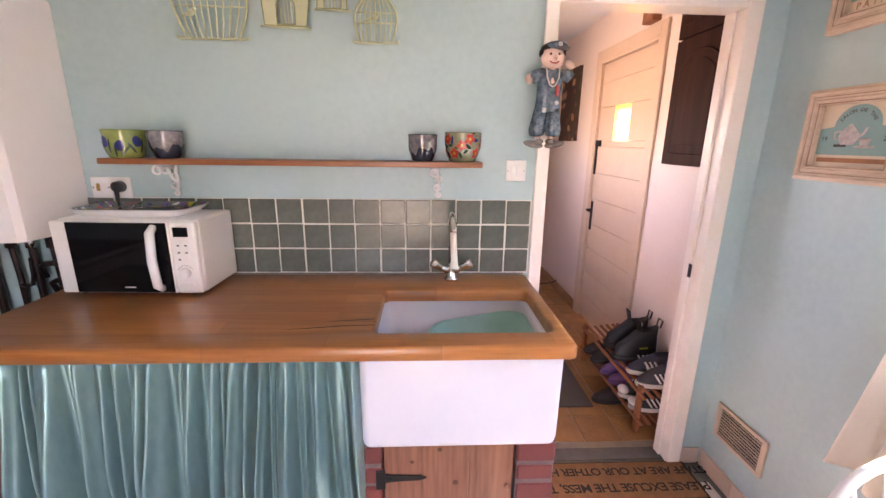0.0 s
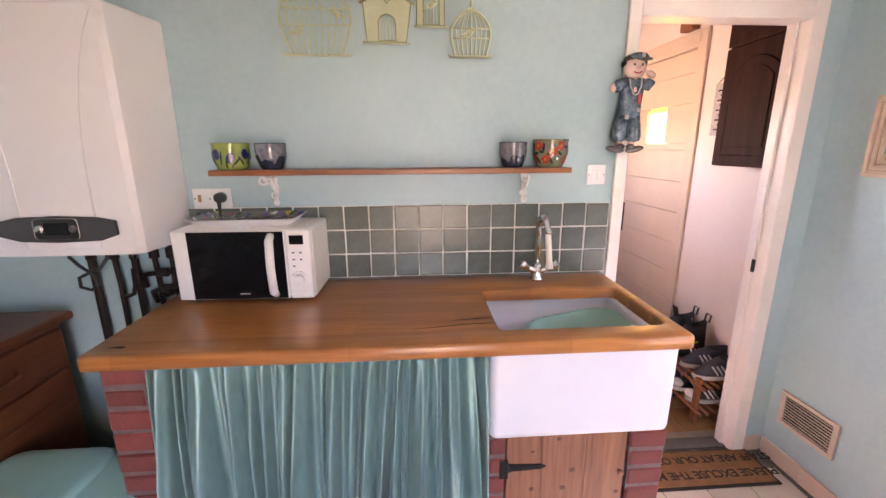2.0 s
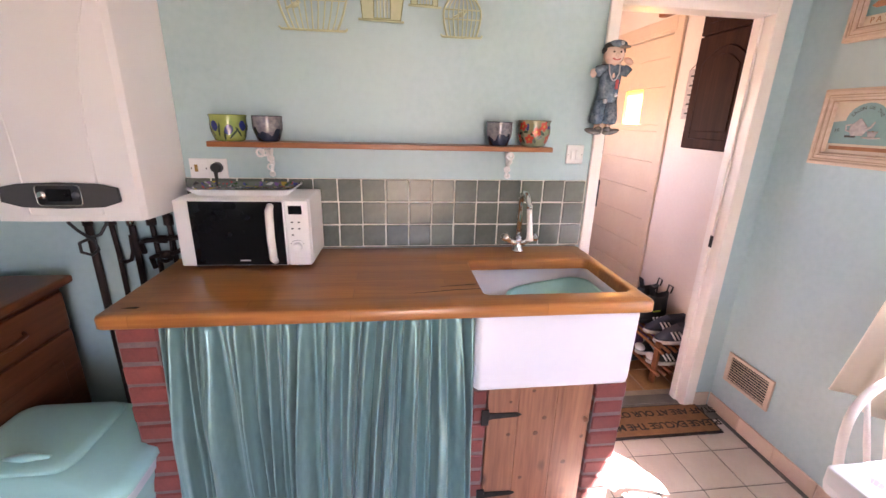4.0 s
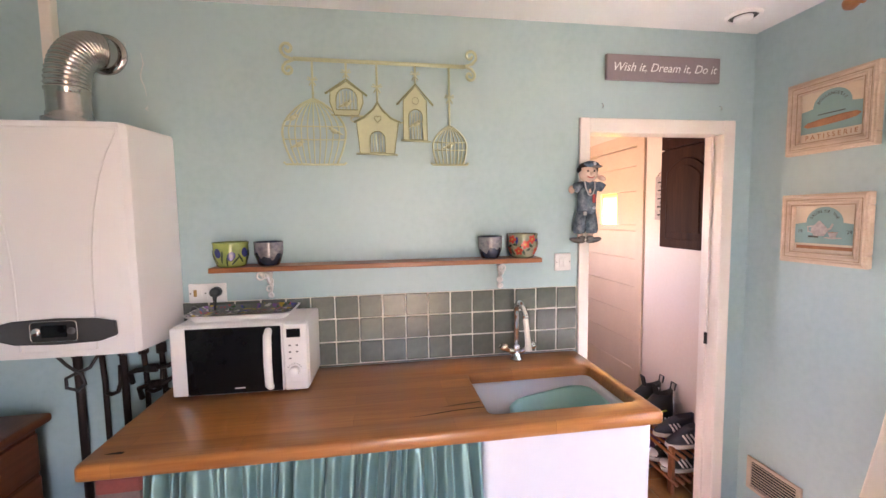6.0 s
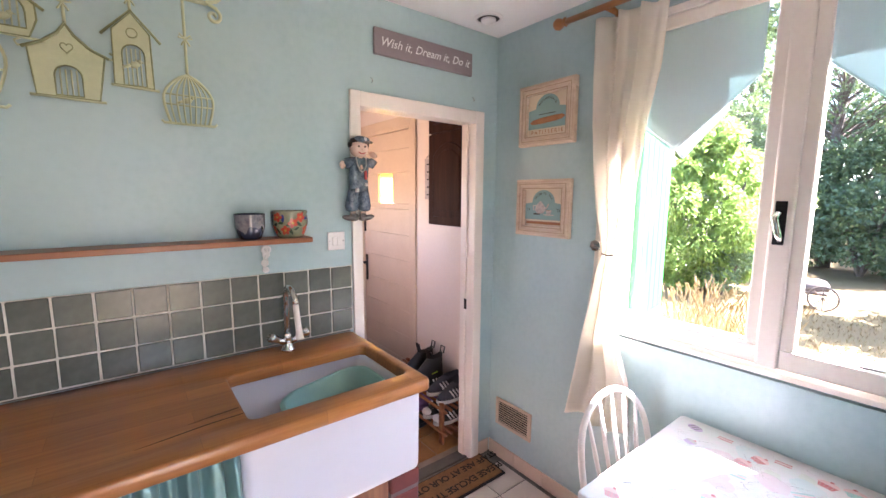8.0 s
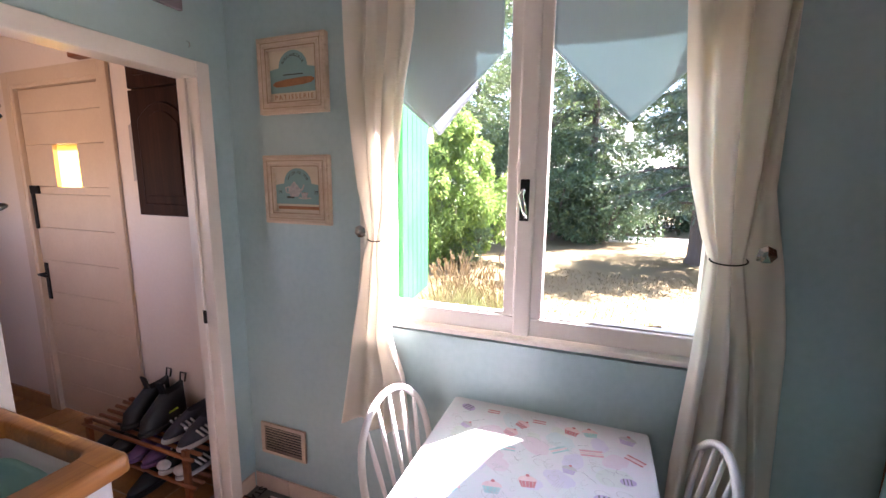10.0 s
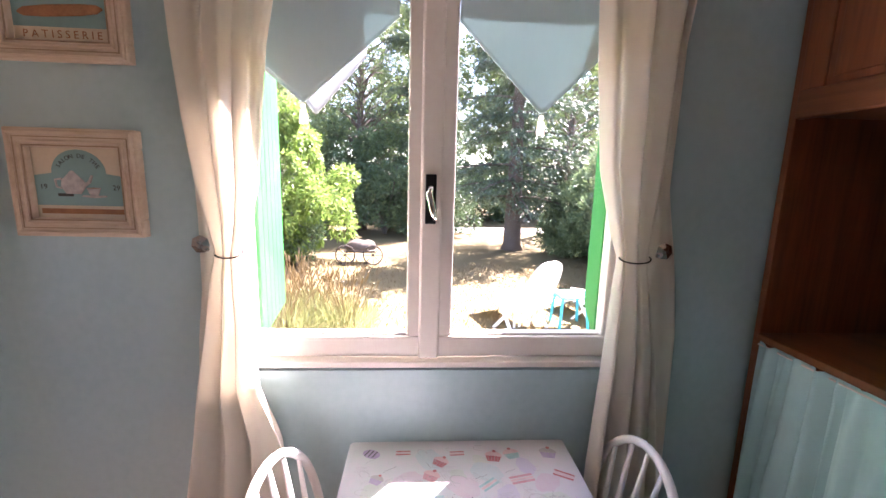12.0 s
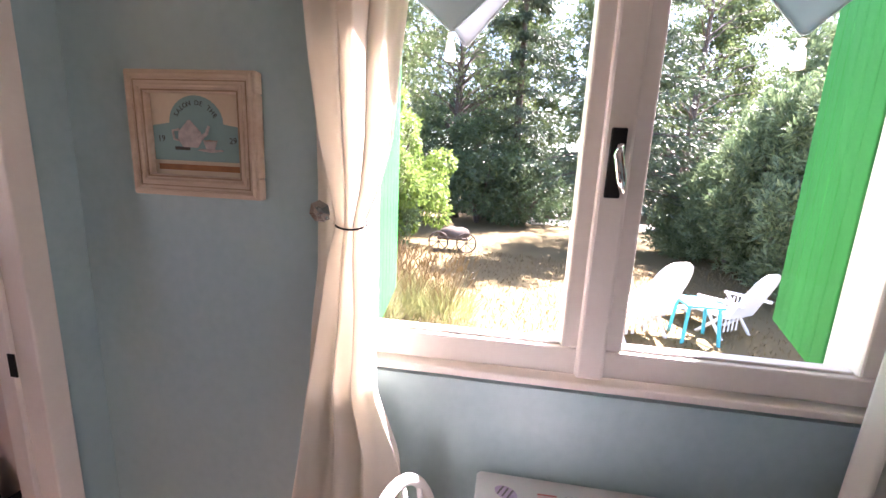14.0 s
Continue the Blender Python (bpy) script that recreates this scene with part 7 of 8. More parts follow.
M_p = {"pink": surface("print_pink", (0.60, 0.22, 0.27), (0.66, 0.40, 0.42), 0.35, 40.0), "lilac": surface("print_lilac", (0.36, 0.27, 0.47), (0.52, 0.44, 0.60), 0.35, 40.0),
       "teal": surface("print_teal", (0.22, 0.45, 0.46), (0.42, 0.60, 0.60), 0.35, 40.0), "grey": surface("print_grey", (0.40, 0.38, 0.38), (0.50, 0.48, 0.48), 0.35, 40.0),
       "rose": surface("print_rose", (0.66, 0.42, 0.43), (0.72, 0.56, 0.55), 0.35, 40.0), "red": surface("print_red", (0.47, 0.10, 0.12), (0.55, 0.2, 0.2), 0.35, 40.0), "wash_pink": surface("wash_pink", (0.63, 0.50, 0.56), (0.65, 0.58, 0.61), 0.45, 30.0), "wash_teal": surface("wash_teal", (0.50, 0.60, 0.62), (0.58, 0.62, 0.62), 0.45, 30.0),
       "wash_lilac": surface("wash_lilac", (0.56, 0.52, 0.64), (0.61, 0.57, 0.64), 0.45, 30.0), "wash_green": surface("wash_green", (0.54, 0.60, 0.53), (0.61, 0.62, 0.58), 0.45, 30.0),
       "dark": surface("print_ink", (0.10, 0.08, 0.12), (0.2, 0.18, 0.2), 0.35, 40.0)}
ink = {k: bmesh.new() for k in M_p}
prn = random.Random(5)


def stamp(colour, pts, cx, cy, a, s, lift):
    ca, sa = math.cos(a), math.sin(a)
    vs = [ink[colour].verts.new((cx + s * (x * ca - y * sa), cy + s * (x * sa + y * ca), TZ + lift)) for x, y in pts]
    f = ink[colour].faces.new(vs)


def oval(cx, cy, rx, ry, n=14, a0=0.0, a1=2 * math.pi):
    return [(cx + rx * math.cos(a0 + (a1 - a0) * k / (n - (0 if a1 - a0 > 6.2 else 1))), cy + ry * math.sin(a0 + (a1 - a0) * k / (n - (0 if a1 - a0 > 6.2 else 1)))) for k in range(n)]


def motif(kind, x, y, a, s):
    A, B = {0: ("pink", "rose"), 1: ("lilac", "grey"), 2: ("teal", "rose"), 3: ("red", "rose")}[prn.randrange(4)]
    if kind == 0:
        stamp(A, [(-0.5, -0.6), (0.5, -0.6), (0.7, 0.1), (-0.7, 0.1)], x, y, a, s, 0.0006)
        stamp(B, oval(0, 0.1, 0.78, 0.62, 12, 0, math.pi), x, y, a, s, 0.0009)
        for k in range(4):
            stamp("grey", [(-0.4 + 0.25 * k, -0.58), (-0.37 + 0.25 * k, -0.58), (-0.46 + 0.3 * k, 0.08), (-0.5 + 0.3 * k, 0.08)], x, y, a, s, 0.0012)
        stamp("red", oval(0.05, 0.72, 0.17, 0.17, 8), x, y, a, s, 0.0015)
    elif kind == 1:
        for k in range(3):
            stamp(A if k != 1 else "rose", [(-0.9, -0.4 + 0.3 * k), (0.9, -0.4 + 0.3 * k), (0.95, -0.18 + 0.3 * k), (-0.95, -0.18 + 0.3 * k)], x, y, a, s, 0.0006)
    elif kind == 2:
        stamp("lilac", oval(0, 0, 0.8, 0.55), x, y, a, s, 0.0006)
        for k in range(3):
            stamp("dark", [(-0.5 + 0.35 * k, -0.42), (-0.38 + 0.35 * k, -0.45), (-0.30 + 0.35 * k, 0.45), (-0.44 + 0.35 * k, 0.45)], x, y, a, s, 0.0010)
    elif kind == 3:
        for k in range(5):
            stamp("grey", [(-0.9 + 0.1 * (k % 2), 0.4 - 0.2 * k), (0.9 - 0.3 * (k % 3), 0.42 - 0.2 * k), (0.9 - 0.3 * (k % 3), 0.455 - 0.2 * k), (-0.9 + 0.1 * (k % 2), 0.435 - 0.2 * k)], x, y, a, s, 0.0008)
    elif kind == 4:
        stamp(B, [(-0.7, -0.5), (0.7, -0.5), (0.6, 0.4), (-0.6, 0.45)], x, y, a, s, 0.0006)
        stamp(A, oval(0.1, 0.0, 0.4, 0.3), x, y, a, s, 0.0008)
        stamp("red", oval(-0.3, 0.25, 0.14, 0.14, 8), x, y, a, s, 0.0011)
    elif kind == 6:
        for k in range(4):
            stamp("dark", [(-0.8 + 0.42 * k, -0.05 + 0.1 * (k % 2)), (-0.5 + 0.42 * k, 0.08), (-0.5 + 0.42 * k, 0.12), (-0.8 + 0.42 * k, 0.0 + 0.1 * (k % 2))], x, y, a, s, 0.0007)
    else:
        c = oval(0, 0, 0.7, 0.45, 12, 0.3, 5.0)
        for p, q in zip(c, c[1:]):
            stamp("grey", [(p[0], p[1]), (q[0], q[1]), (q[0] * 0.92, q[1] * 0.90), (p[0] * 0.92, p[1] * 0.90)], x, y, a, s, 0.0008)


for k in range(26):
    x, y, s_ = prn.uniform(0.96, 1.52), prn.uniform(0.20, 0.74), prn.uniform(0.03, 0.06)
    stamp(prn.choice(("wash_pink", "wash_teal", "wash_lilac", "wash_green")), [(px_ * prn.uniform(0.8, 1.1), py_ * prn.uniform(0.8, 1.1)) for px_, py_ in oval(0, 0, 1.0, 0.75, 16)], x, y, prn.uniform(0, 3), s_, 0.00050 + 0.000002 * k)
for i in range(7):
    for j in range(7):
        x = 0.915 + 0.65 * (i + 0.5 + prn.uniform(-0.28, 0.28)) / 7
        y = 0.15 + 0.63 * (j + 0.5 + prn.uniform(-0.28, 0.28)) / 7
        motif(prn.choice((0, 0, 0, 0, 1, 4, 4, 5, 5, 2)), x, y, -math.pi / 2 + prn.uniform(-0.7, 0.7), prn.uniform(0.024, 0.042))
for k in range(130):
    motif(prn.choice((3, 5, 5, 6)), prn.uniform(0.93, 1.56), prn.uniform(0.16, 0.77), -math.pi / 2 + prn.uniform(-1.2, 1.2), prn.uniform(0.016, 0.034))
for k, bm in ink.items():
    tagged(part("printed_pattern", bm, M_p[k], oc_sheet), kind="stuff")

# ---- doormat ----
M_coir = surface("brown_coir", (0.31, 0.155, 0.065), (0.19, 0.09, 0.036), 0.95, 30.0, 220.0, 0.9, 0.004)
M_ink = surface("black_mat_print", (0.035, 0.027, 0.02), (0.02, 0.016, 0.012), 0.95, 40.0, 200.0, 0.6, 0.002)
dm = thing("doormat", (1.13, 1.79, 0.0), "brown coir doormat with black lettering before the doorway", "doormat")
part("mat_base", bx((0.775, 1.672, 0.0), (1.512, 1.898, 0.010), 0.003), M_ink, dm, "black rubber mat edge")
part("coir", bx((0.790, 1.684, 0.008), (1.497, 1.888, 0.016), 0.003), M_coir, dm)
M180 = lambda x, y, z: Matrix.Translation((x, y, z)) @ pose(0, 0, 0, 0, 0, 180)
lettering("lettering", "PLEASE EXCUSE THE MESS, THE", 0.062, M180(1.143, 1.742, 0.0167), M_ink, dm, bold=0.0012, spacing=0.92)
lettering("lettering", "STAFF ARE AT OUR OTHER HOUSE", 0.060, M180(1.143, 1.834, 0.0167), M_ink, dm, bold=0.0012, spacing=0.92)

# ---- pipes under the boiler ----
M_pipe = surface("dark_painted_copper", (0.035, 0.020, 0.015), (0.016, 0.010, 0.008), 0.5, 20.0, 90.0, 0.1, 0.001, metal=0.4)
for k, (x, zb, bend) in enumerate(((-1.385, 0.10, 0), (-1.30, 0.10, 1), (-1.225, 0.10, 0), (-1.15, 0.62, 1), (-1.085, 0.10, 1))):
    p = thing("boiler_pipe", (x, 1.86, zb), "dark painted copper pipe running down the wall below the boiler", "pipe", "boiler pipes")
    pts = [(x, 1.862, 1.16), (x, 1.863, 1.08), (x + 0.004 * bend, 1.865, 0.97), (x, 1.866, zb)]
    part("pipe_run", sweep(pts, (0.015, 0.010, 0.013, 0.010, 0.010)[k], 12), M_pipe, p, "", True)
    part("valve", lathe([(0.011, -0.02), (0.018, -0.02), (0.018, 0.02), (0.011, 0.02)], (x, 1.8625, 1.10), 12), M_pipe if k != 2 else M_chrome, p, "", True)
    if bend:
        part("side_branch", sweep([(x, 1.864, 0.93), (x + 0.03, 1.856, 0.925), (x + 0.055, 1.852, 0.935), (x + 0.066, 1.852, 0.97), (x + 0.067, 1.856, 1.04)], 0.008, 8), M_pipe, p, "", True)
for k, (z, xa, xb) in enumerate(((1.02, -1.20, -1.02), (0.955, -1.17, -1.035))):
    m_ = thing("cross_pipe", (xa, 1.84, z), "dark painted copper pipe crossing below the boiler", "pipe", "boiler cross pipes")
    part("pipe_run", sweep([(xa, 1.868, z - 0.06), (xa + 0.005, 1.845, z - 0.01), (xa + 0.03, 1.838, z), (xb - 0.03, 1.838, z + 0.012), (xb, 1.845, z + 0.03), (xb + 0.004, 1.868, z + 0.09)], 0.010, 10), M_pipe, m_, "", True)
    part("joint", lathe([(0.010, -0.018), (0.017, -0.018), (0.017, 0.018), (0.010, 0.018)], ((xa + xb) / 2, 1.838, z + 0.006), 12, m=pose(0, 0, 0, 0, 90, 0)), M_pipe, m_, "", True)
cb = solo("boiler_cable", sweep([(-1.36, 1.74, 1.155), (-1.36, 1.735, 1.12), (-1.33, 1.73, 1.09), (-1.285, 1.728, 1.055), (-1.275, 1.727, 1.02), (-1.30, 1.726, 0.998), (-1.335, 1.726, 1.01), (-1.335, 1.727, 1.045), (-1.30, 1.73, 1.062), (-1.265, 1.74, 1.075), (-1.25, 1.76, 1.11), (-1.25, 1.77, 1.155)], 0.006, 8), M_black, "black cable hanging in a loop under the boiler", "cable", smooth=True)
gp = solo("waste_pipe", sweep([(-0.985, 1.88, 1.17), (-0.995, 1.86, 1.05), (-1.035, 1.80, 0.86)], 0.010, 10), M_alu, "grey plastic pipe slanting down beside the microwave", "pipe", smooth=True)

# ---- hall ----
hd = thing("door_1", (1.66, 3.28, 0), "cream painted plank front door with a small yellow glass light, closed", "door", kind="structure")
# cream set darker and browner, with the hall's warm shade in the colour
M_door = surface("shaded_cream_door_paint", (0.66, 0.52, 0.39), (0.58, 0.44, 0.32), 0.4, 5.0, 60.0, 0.1, 0.001)
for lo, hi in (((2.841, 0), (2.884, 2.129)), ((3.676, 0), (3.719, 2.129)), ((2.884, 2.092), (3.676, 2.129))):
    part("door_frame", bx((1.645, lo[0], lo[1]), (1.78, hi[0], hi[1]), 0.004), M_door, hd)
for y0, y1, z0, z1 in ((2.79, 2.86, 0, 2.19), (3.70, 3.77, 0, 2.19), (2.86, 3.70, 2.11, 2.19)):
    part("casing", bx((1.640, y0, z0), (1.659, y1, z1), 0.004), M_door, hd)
LY0, LY1, LZ0, LZ1 = 3.165, 3.400, 1.535, 1.745
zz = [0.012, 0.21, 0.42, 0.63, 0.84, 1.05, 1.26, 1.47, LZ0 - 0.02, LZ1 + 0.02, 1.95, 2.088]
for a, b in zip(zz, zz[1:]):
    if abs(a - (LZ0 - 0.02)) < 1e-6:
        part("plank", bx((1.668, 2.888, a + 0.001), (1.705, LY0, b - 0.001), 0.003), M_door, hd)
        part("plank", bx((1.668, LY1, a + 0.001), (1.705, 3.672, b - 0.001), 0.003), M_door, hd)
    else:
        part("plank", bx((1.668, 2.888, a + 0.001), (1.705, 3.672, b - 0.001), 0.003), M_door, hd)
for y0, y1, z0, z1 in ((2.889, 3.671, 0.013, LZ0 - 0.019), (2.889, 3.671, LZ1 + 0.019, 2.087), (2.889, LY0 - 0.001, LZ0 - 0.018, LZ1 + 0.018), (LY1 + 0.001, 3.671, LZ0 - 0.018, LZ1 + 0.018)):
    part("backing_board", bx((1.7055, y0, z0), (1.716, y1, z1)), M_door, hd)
M_amber = bpy.data.materials.new("amber_glass")
M_amber.use_nodes = True
_t = M_amber.node_tree.nodes.new("ShaderNodeBsdfTranslucent")
_t.inputs[0].default_value = (0.98, 0.74, 0.30, 1)
M_amber.node_tree.links.new(_t.outputs[0], M_amber.node_tree.nodes["Material Output"].inputs[0])
part("door_light", bx((1.690, LY0 + 0.001, LZ0 - 0.018), (1.694, LY1 - 0.001, LZ1 + 0.018)), M_amber, hd, "yellow glass light")
for z in (0.30, 1.06, 1.90):
    part("hinge", sweep([(1.662, 2.886, z - 0.05), (1.662, 2.886, z + 0.05)], 0.008, 8), M_iron, hd, "", True)
pl = part("handle_plate", bx((1.660, 3.615, 0.79), (1.6675, 3.650, 1.03), 0.003), M_iron, hd, "black iron handle plate")
part("lever", sweep([(1.662, 3.632, 0.96), (1.62, 3.632, 0.96), (1.612, 3.60, 0.962), (1.612, 3.53, 0.958)], 0.008, 8), M_iron, pl, "", True)
part("bolt", bx((1.655, 3.640, 1.25), (1.6675, 3.662, 1.52), 0.003), M_iron, hd, "dark iron door bolt")
part("bolt_keep", bx((1.650, 3.58, 1.47), (1.6675, 3.66, 1.52), 0.003), M_iron, hd)
solo("wall_box", bx((1.60, 2.90, 2.20), (1.659, 3.02, 2.34), 0.006), M_shelf, "small brown wooden box on the wall above the door", "box")

hcab = thing("wall_cabinet", (1.57, 2.2, 1.39), "dark stained oak wall cabinet with an arched panel door", "cabinet")
part("carcase", bx((1.512, 1.986, 1.392), (1.658, 2.410, 2.44), 0.003), M_dark, hcab)
for z0, z1 in ((1.395, 1.970), (1.978, 2.437)):
    d_ = part("door", bx((1.492, 1.988, z0), (1.511, 2.408, z1), 0.004), M_dark, hcab)
    w = 0.052
    pts = [(2.05 + 0.0, z0 + w + 0.004), (2.346, z0 + w + 0.004), (2.346, z1 - w - 0.085)]
    pts += [(2.198 + 0.148 * math.cos(t), z1 - w - 0.085 + 0.07 * (math.sin(t) ** 2.2)) for t in (math.pi * k / 16 for k in range(1, 16))]
    pts += [(2.05, z1 - w - 0.085)]
    part("arched_panel", plate(pts, 1.486, 1.4915, bevel=0.0015, axis="x"), M_dark, d_)
    part("panel_bead", sweep([(1.490, a, b) for a, b in pts], 0.006, 6, closed=True), M_dark, d_, "", True)
    inn = [(2.198 + (a - 2.198) * 0.78, (z0 + z1) / 2 + (b - (z0 + z1) / 2) * 0.84) for a, b in pts]
    part("panel_field", plate(inn, 1.481, 1.4858, bevel=0.002, axis="x"), M_dark, d_)
    part("knob", lathe([(0, 0.022), (0.010, 0.02), (0.012, 0.012), (0.005, 0)], (1.486, 2.03, z0 + 0.13), 12, m=pose(0, 0, 0, 0, -90, 0)), M_iron, d_, "", True)

pn = thing("wall_painting", (1.66, 4.33, 1.51), "dark canvas painting with orange dots on the hall wall", "painting")
M_paint = spots("dark_canvas", (0.04, 0.025, 0.018), [(0.20, 0.07, 0.03), (0.10, 0.04, 0.02), (0.38, 0.20, 0.10), (0.05, 0.02, 0.015)], 12, 0.4, 0.6, coat=0.0)
part("canvas", bx((1.632, 4.11, 1.515), (1.659, 4.56, 2.16), 0.002), M_paint, pn)
hs = thing("hanging_sign", (1.655, 2.56, 1.56), "cream enamel sign with lines of black writing, hung on a cord", "sign")
part("plate", bx((1.648, 2.43, 1.555), (1.6585, 2.672, 1.845), 0.002), M_print_white, hs)
for k in range(9):
    part("writing_bar", bx((1.6465, 2.455 + 0.02 * (k % 3), 1.80 - k * 0.027), (1.6478, 2.645 - 0.025 * (k % 2), 1.81 - k * 0.027)), M_print_dark, hs)
part("cord", sweep([(1.652, 2.445, 1.845), (1.652, 2.55, 1.93), (1.652, 2.66, 1.845)], 0.002, 6), M_iron, hs)
solo("hall_rug", bx((0.60, 2.33, 0.0), (1.255, 3.25, 0.010), 0.004), M_grey_dark, "dark grey rug on the hall floor", "rug")
hc_ = solo("hall_cable", sweep([(1.655, 4.32, 0.10), (1.60, 4.30, 0.08), (1.52, 4.35, 0.05), (1.45, 4.40, 0.012), (1.36, 4.42, 0.008)], 0.006, 8), M_black, "thin black cable from a plug by the hall skirting", "cable", smooth=True)
for a, b in ((3.775, 5.195), (2.0, 2.785)):
    solo("baseboard", bx((1.642, a, 0.0), (1.6585, b, 0.085), 0.003), M_hall_tile, "brown tiled skirting in the hall", "baseboard", kind="structure")

# shoe rack
M_rack = wood("reddish_slat_wood", (0.30, 0.105, 0.035), (0.18, 0.055, 0.02), "y", 0.45, 12.0)
rk = thing("shoe_rack", (1.51, 2.48, 0), "two-tier slatted wooden shoe rack along the hall wall", "shoe rack")
RX0, RX1, RY0, RY1 = 1.375, 1.630, 2.085, 2.89
for x in (RX0 + 0.008, RX1 - 0.02):
    for y in (RY0 + 0.02, RY1 - 0.04):
        part("leg", bx((x, y, 0.0), (x + 0.022, y + 0.035, 0.275), 0.004), M_rack, rk)
for z, tilt in ((0.235, 0.02), (0.085, 0.02)):
    for k in range(6):
        x = RX0 + 0.012 + k * 0.042
        part("slat", sweep([(x, RY0 - 0.02, z + tilt * k / 5), (x, RY1 + 0.01, z + tilt * k / 5)], 0.010, 10), M_rack, rk, "", True)


def shoe(L_, W_, H_, collar, up, sole, label, stripe=None, name="shoe", group="", open_back=False):
    """A shoe at the origin, its toe at +y: sole, upper with an opening, and stripes or laces."""
    s = thing(name, (0, 0, 0), label, "shoe", group)

    def outline(k, y0, y1, z, top=0.0):
        out = []
        for i in range(24):
            a = 2 * math.pi * i / 24
            yy = math.sin(a)
            y = (y0 + y1) / 2 + (y1 - y0) / 2 * yy
            t = (y + L_ / 2) / L_
            w = W_ / 2 * k * (0.72 + 0.30 * math.sin(math.pi * min(1.0, max(0.0, t)) * 0.95)) * math.copysign(abs(math.cos(a)) ** 0.75, math.cos(a))
            out.append((w, y, z + top * max(0.0, -yy) ** 2))
        return out

    part("sole", loft([outline(0.95, -L_ / 2 + 0.004, L_ / 2 - 0.006, 0.0), outline(1.03, -L_ / 2, L_ / 2, 0.006), outline(1.03, -L_ / 2, L_ / 2, 0.020), outline(0.98, -L_ / 2 + 0.004, L_ / 2 - 0.004, 0.026)]), sole, s, "", True)
    h = H_
    mid = (0.42, 0.34) if h > 0.12 else (0.36, 0.20)
    part("upper", loft([outline(0.97, -L_ / 2 + 0.005, L_ / 2 - 0.006, 0.024), outline(0.98, -L_ / 2 + 0.004, L_ / 2 - 0.012, 0.040), outline(0.86, -L_ / 2 + 0.006, L_ * mid[0], 0.026 + h * 0.35), outline(0.72, -L_ / 2 + 0.010, L_ * (mid[1] - (0.14 if h > 0.12 else 0)), 0.026 + h * 0.62),
                        outline(0.66, -L_ / 2 + 0.010, collar * L_, 0.026 + h * 0.85, h * 0.15), outline(0.62, -L_ / 2 + 0.014, collar * L_ - 0.004, 0.026 + h * 0.88, h * 0.14), outline(0.50, -L_ / 2 + 0.02, collar * L_ - 0.015, 0.026 + h * 0.45), outline(0.3, -L_ / 4, 0, 0.03)]), up, s, "", True)
    if stripe is not None:
        for sx in (-1, 1):
            for k in range(3):
                y = -0.01 + 0.026 * k
                part("stripe", sweep([(sx * W_ * 0.485, y - 0.012, 0.035), (sx * W_ * 0.46, y + 0.004, 0.026 + h * 0.36), (sx * W_ * 0.37, y + 0.018, 0.026 + h * 0.60)], 0.0055, 6), stripe, s)
        for k in range(4):
            part("lace", sweep([(-0.022, L_ * 0.05 + k * 0.018, 0.026 + h * (0.66 - 0.08 * k)), (0.022, L_ * 0.05 + k * 0.018, 0.026 + h * (0.66 - 0.08 * k))], 0.003, 6), stripe, s)
    return s


M_sh_navy = surface("dark_navy_mesh", (0.055, 0.055, 0.07), (0.035, 0.035, 0.048), 0.8, 60.0, 200.0, 0.3, 0.001)
M_sh_black = surface("black_leather", (0.016, 0.016, 0.016), (0.010, 0.010, 0.010), 0.5, 40.0, 160.0, 0.3, 0.001)
M_sh_white = surface("white_leather", (0.72, 0.68, 0.66), (0.62, 0.58, 0.56), 0.5, 40.0)
M_sh_purple = surface("purple_foam", (0.16, 0.085, 0.22), (0.12, 0.06, 0.17), 0.6, 30.0)
M_sh_sole = surface("grey_white_rubber", (0.55, 0.52, 0.50), (0.45, 0.42, 0.40), 0.7, 40.0)
M_tag = surface("yellow_green_trim", (0.45, 0.55, 0.03), None, 0.5)
TOPZ, LOWZ = 0.258, 0.108
boot = shoe(0.27, 0.105, 0.175, 0.02, M_sh_black, M_sh_black, "black walking boot on the shoe rack", None, "walking_boot", "walking boots")
part("pull_tab", sweep([(-0.018, -0.126, 0.195), (-0.02, -0.135, 0.240), (0.02, -0.135, 0.240), (0.018, -0.126, 0.195)], 0.005, 6), M_sh_black, boot)
part("tongue", bx((-0.026, -0.012, 0.15), (0.026, -0.002, 0.250), 0.005, turn=pose(0, 0, 0, -14, 0, 0)), M_sh_black, boot)
part("size_label", bx((-0.014, -0.018, 0.205), (0.014, -0.012, 0.228), 0.001), M_sh_white, boot, "small white label")
for sx in (-1, 1):
    part("trim_mark", sweep([(sx * 0.046, -0.05, 0.085), (sx * 0.047, 0.0, 0.082)], 0.005, 6), M_tag, boot, "yellow-green trim")
boot.matrix_basis = pose(1.515, 2.44, TOPZ, 0, 0, 92)
copy_thing(boot, pose(1.525, 2.58, TOPZ, 0, 0, 86))
snk = shoe(0.275, 0.10, 0.092, -0.02, M_sh_navy, M_sh_sole, "dark grey trainer with white stripes on the shoe rack", M_sh_white, "trainer", "grey trainers")
snk.matrix_basis = pose(1.515, 2.16, TOPZ, 0, 0, 93)
copy_thing(snk, pose(1.53, 2.28, TOPZ, 0, 0, 90))
wsn = shoe(0.265, 0.098, 0.088, -0.02, M_sh_black, M_sh_sole, "black trainer with white stripes on the lower tier", M_sh_white, "trainer", "black and white trainers")
part("heel_tab", bx((-0.026, -0.137, 0.04), (0.026, -0.128, 0.10), 0.004), M_sh_white, wsn, "white heel tab")
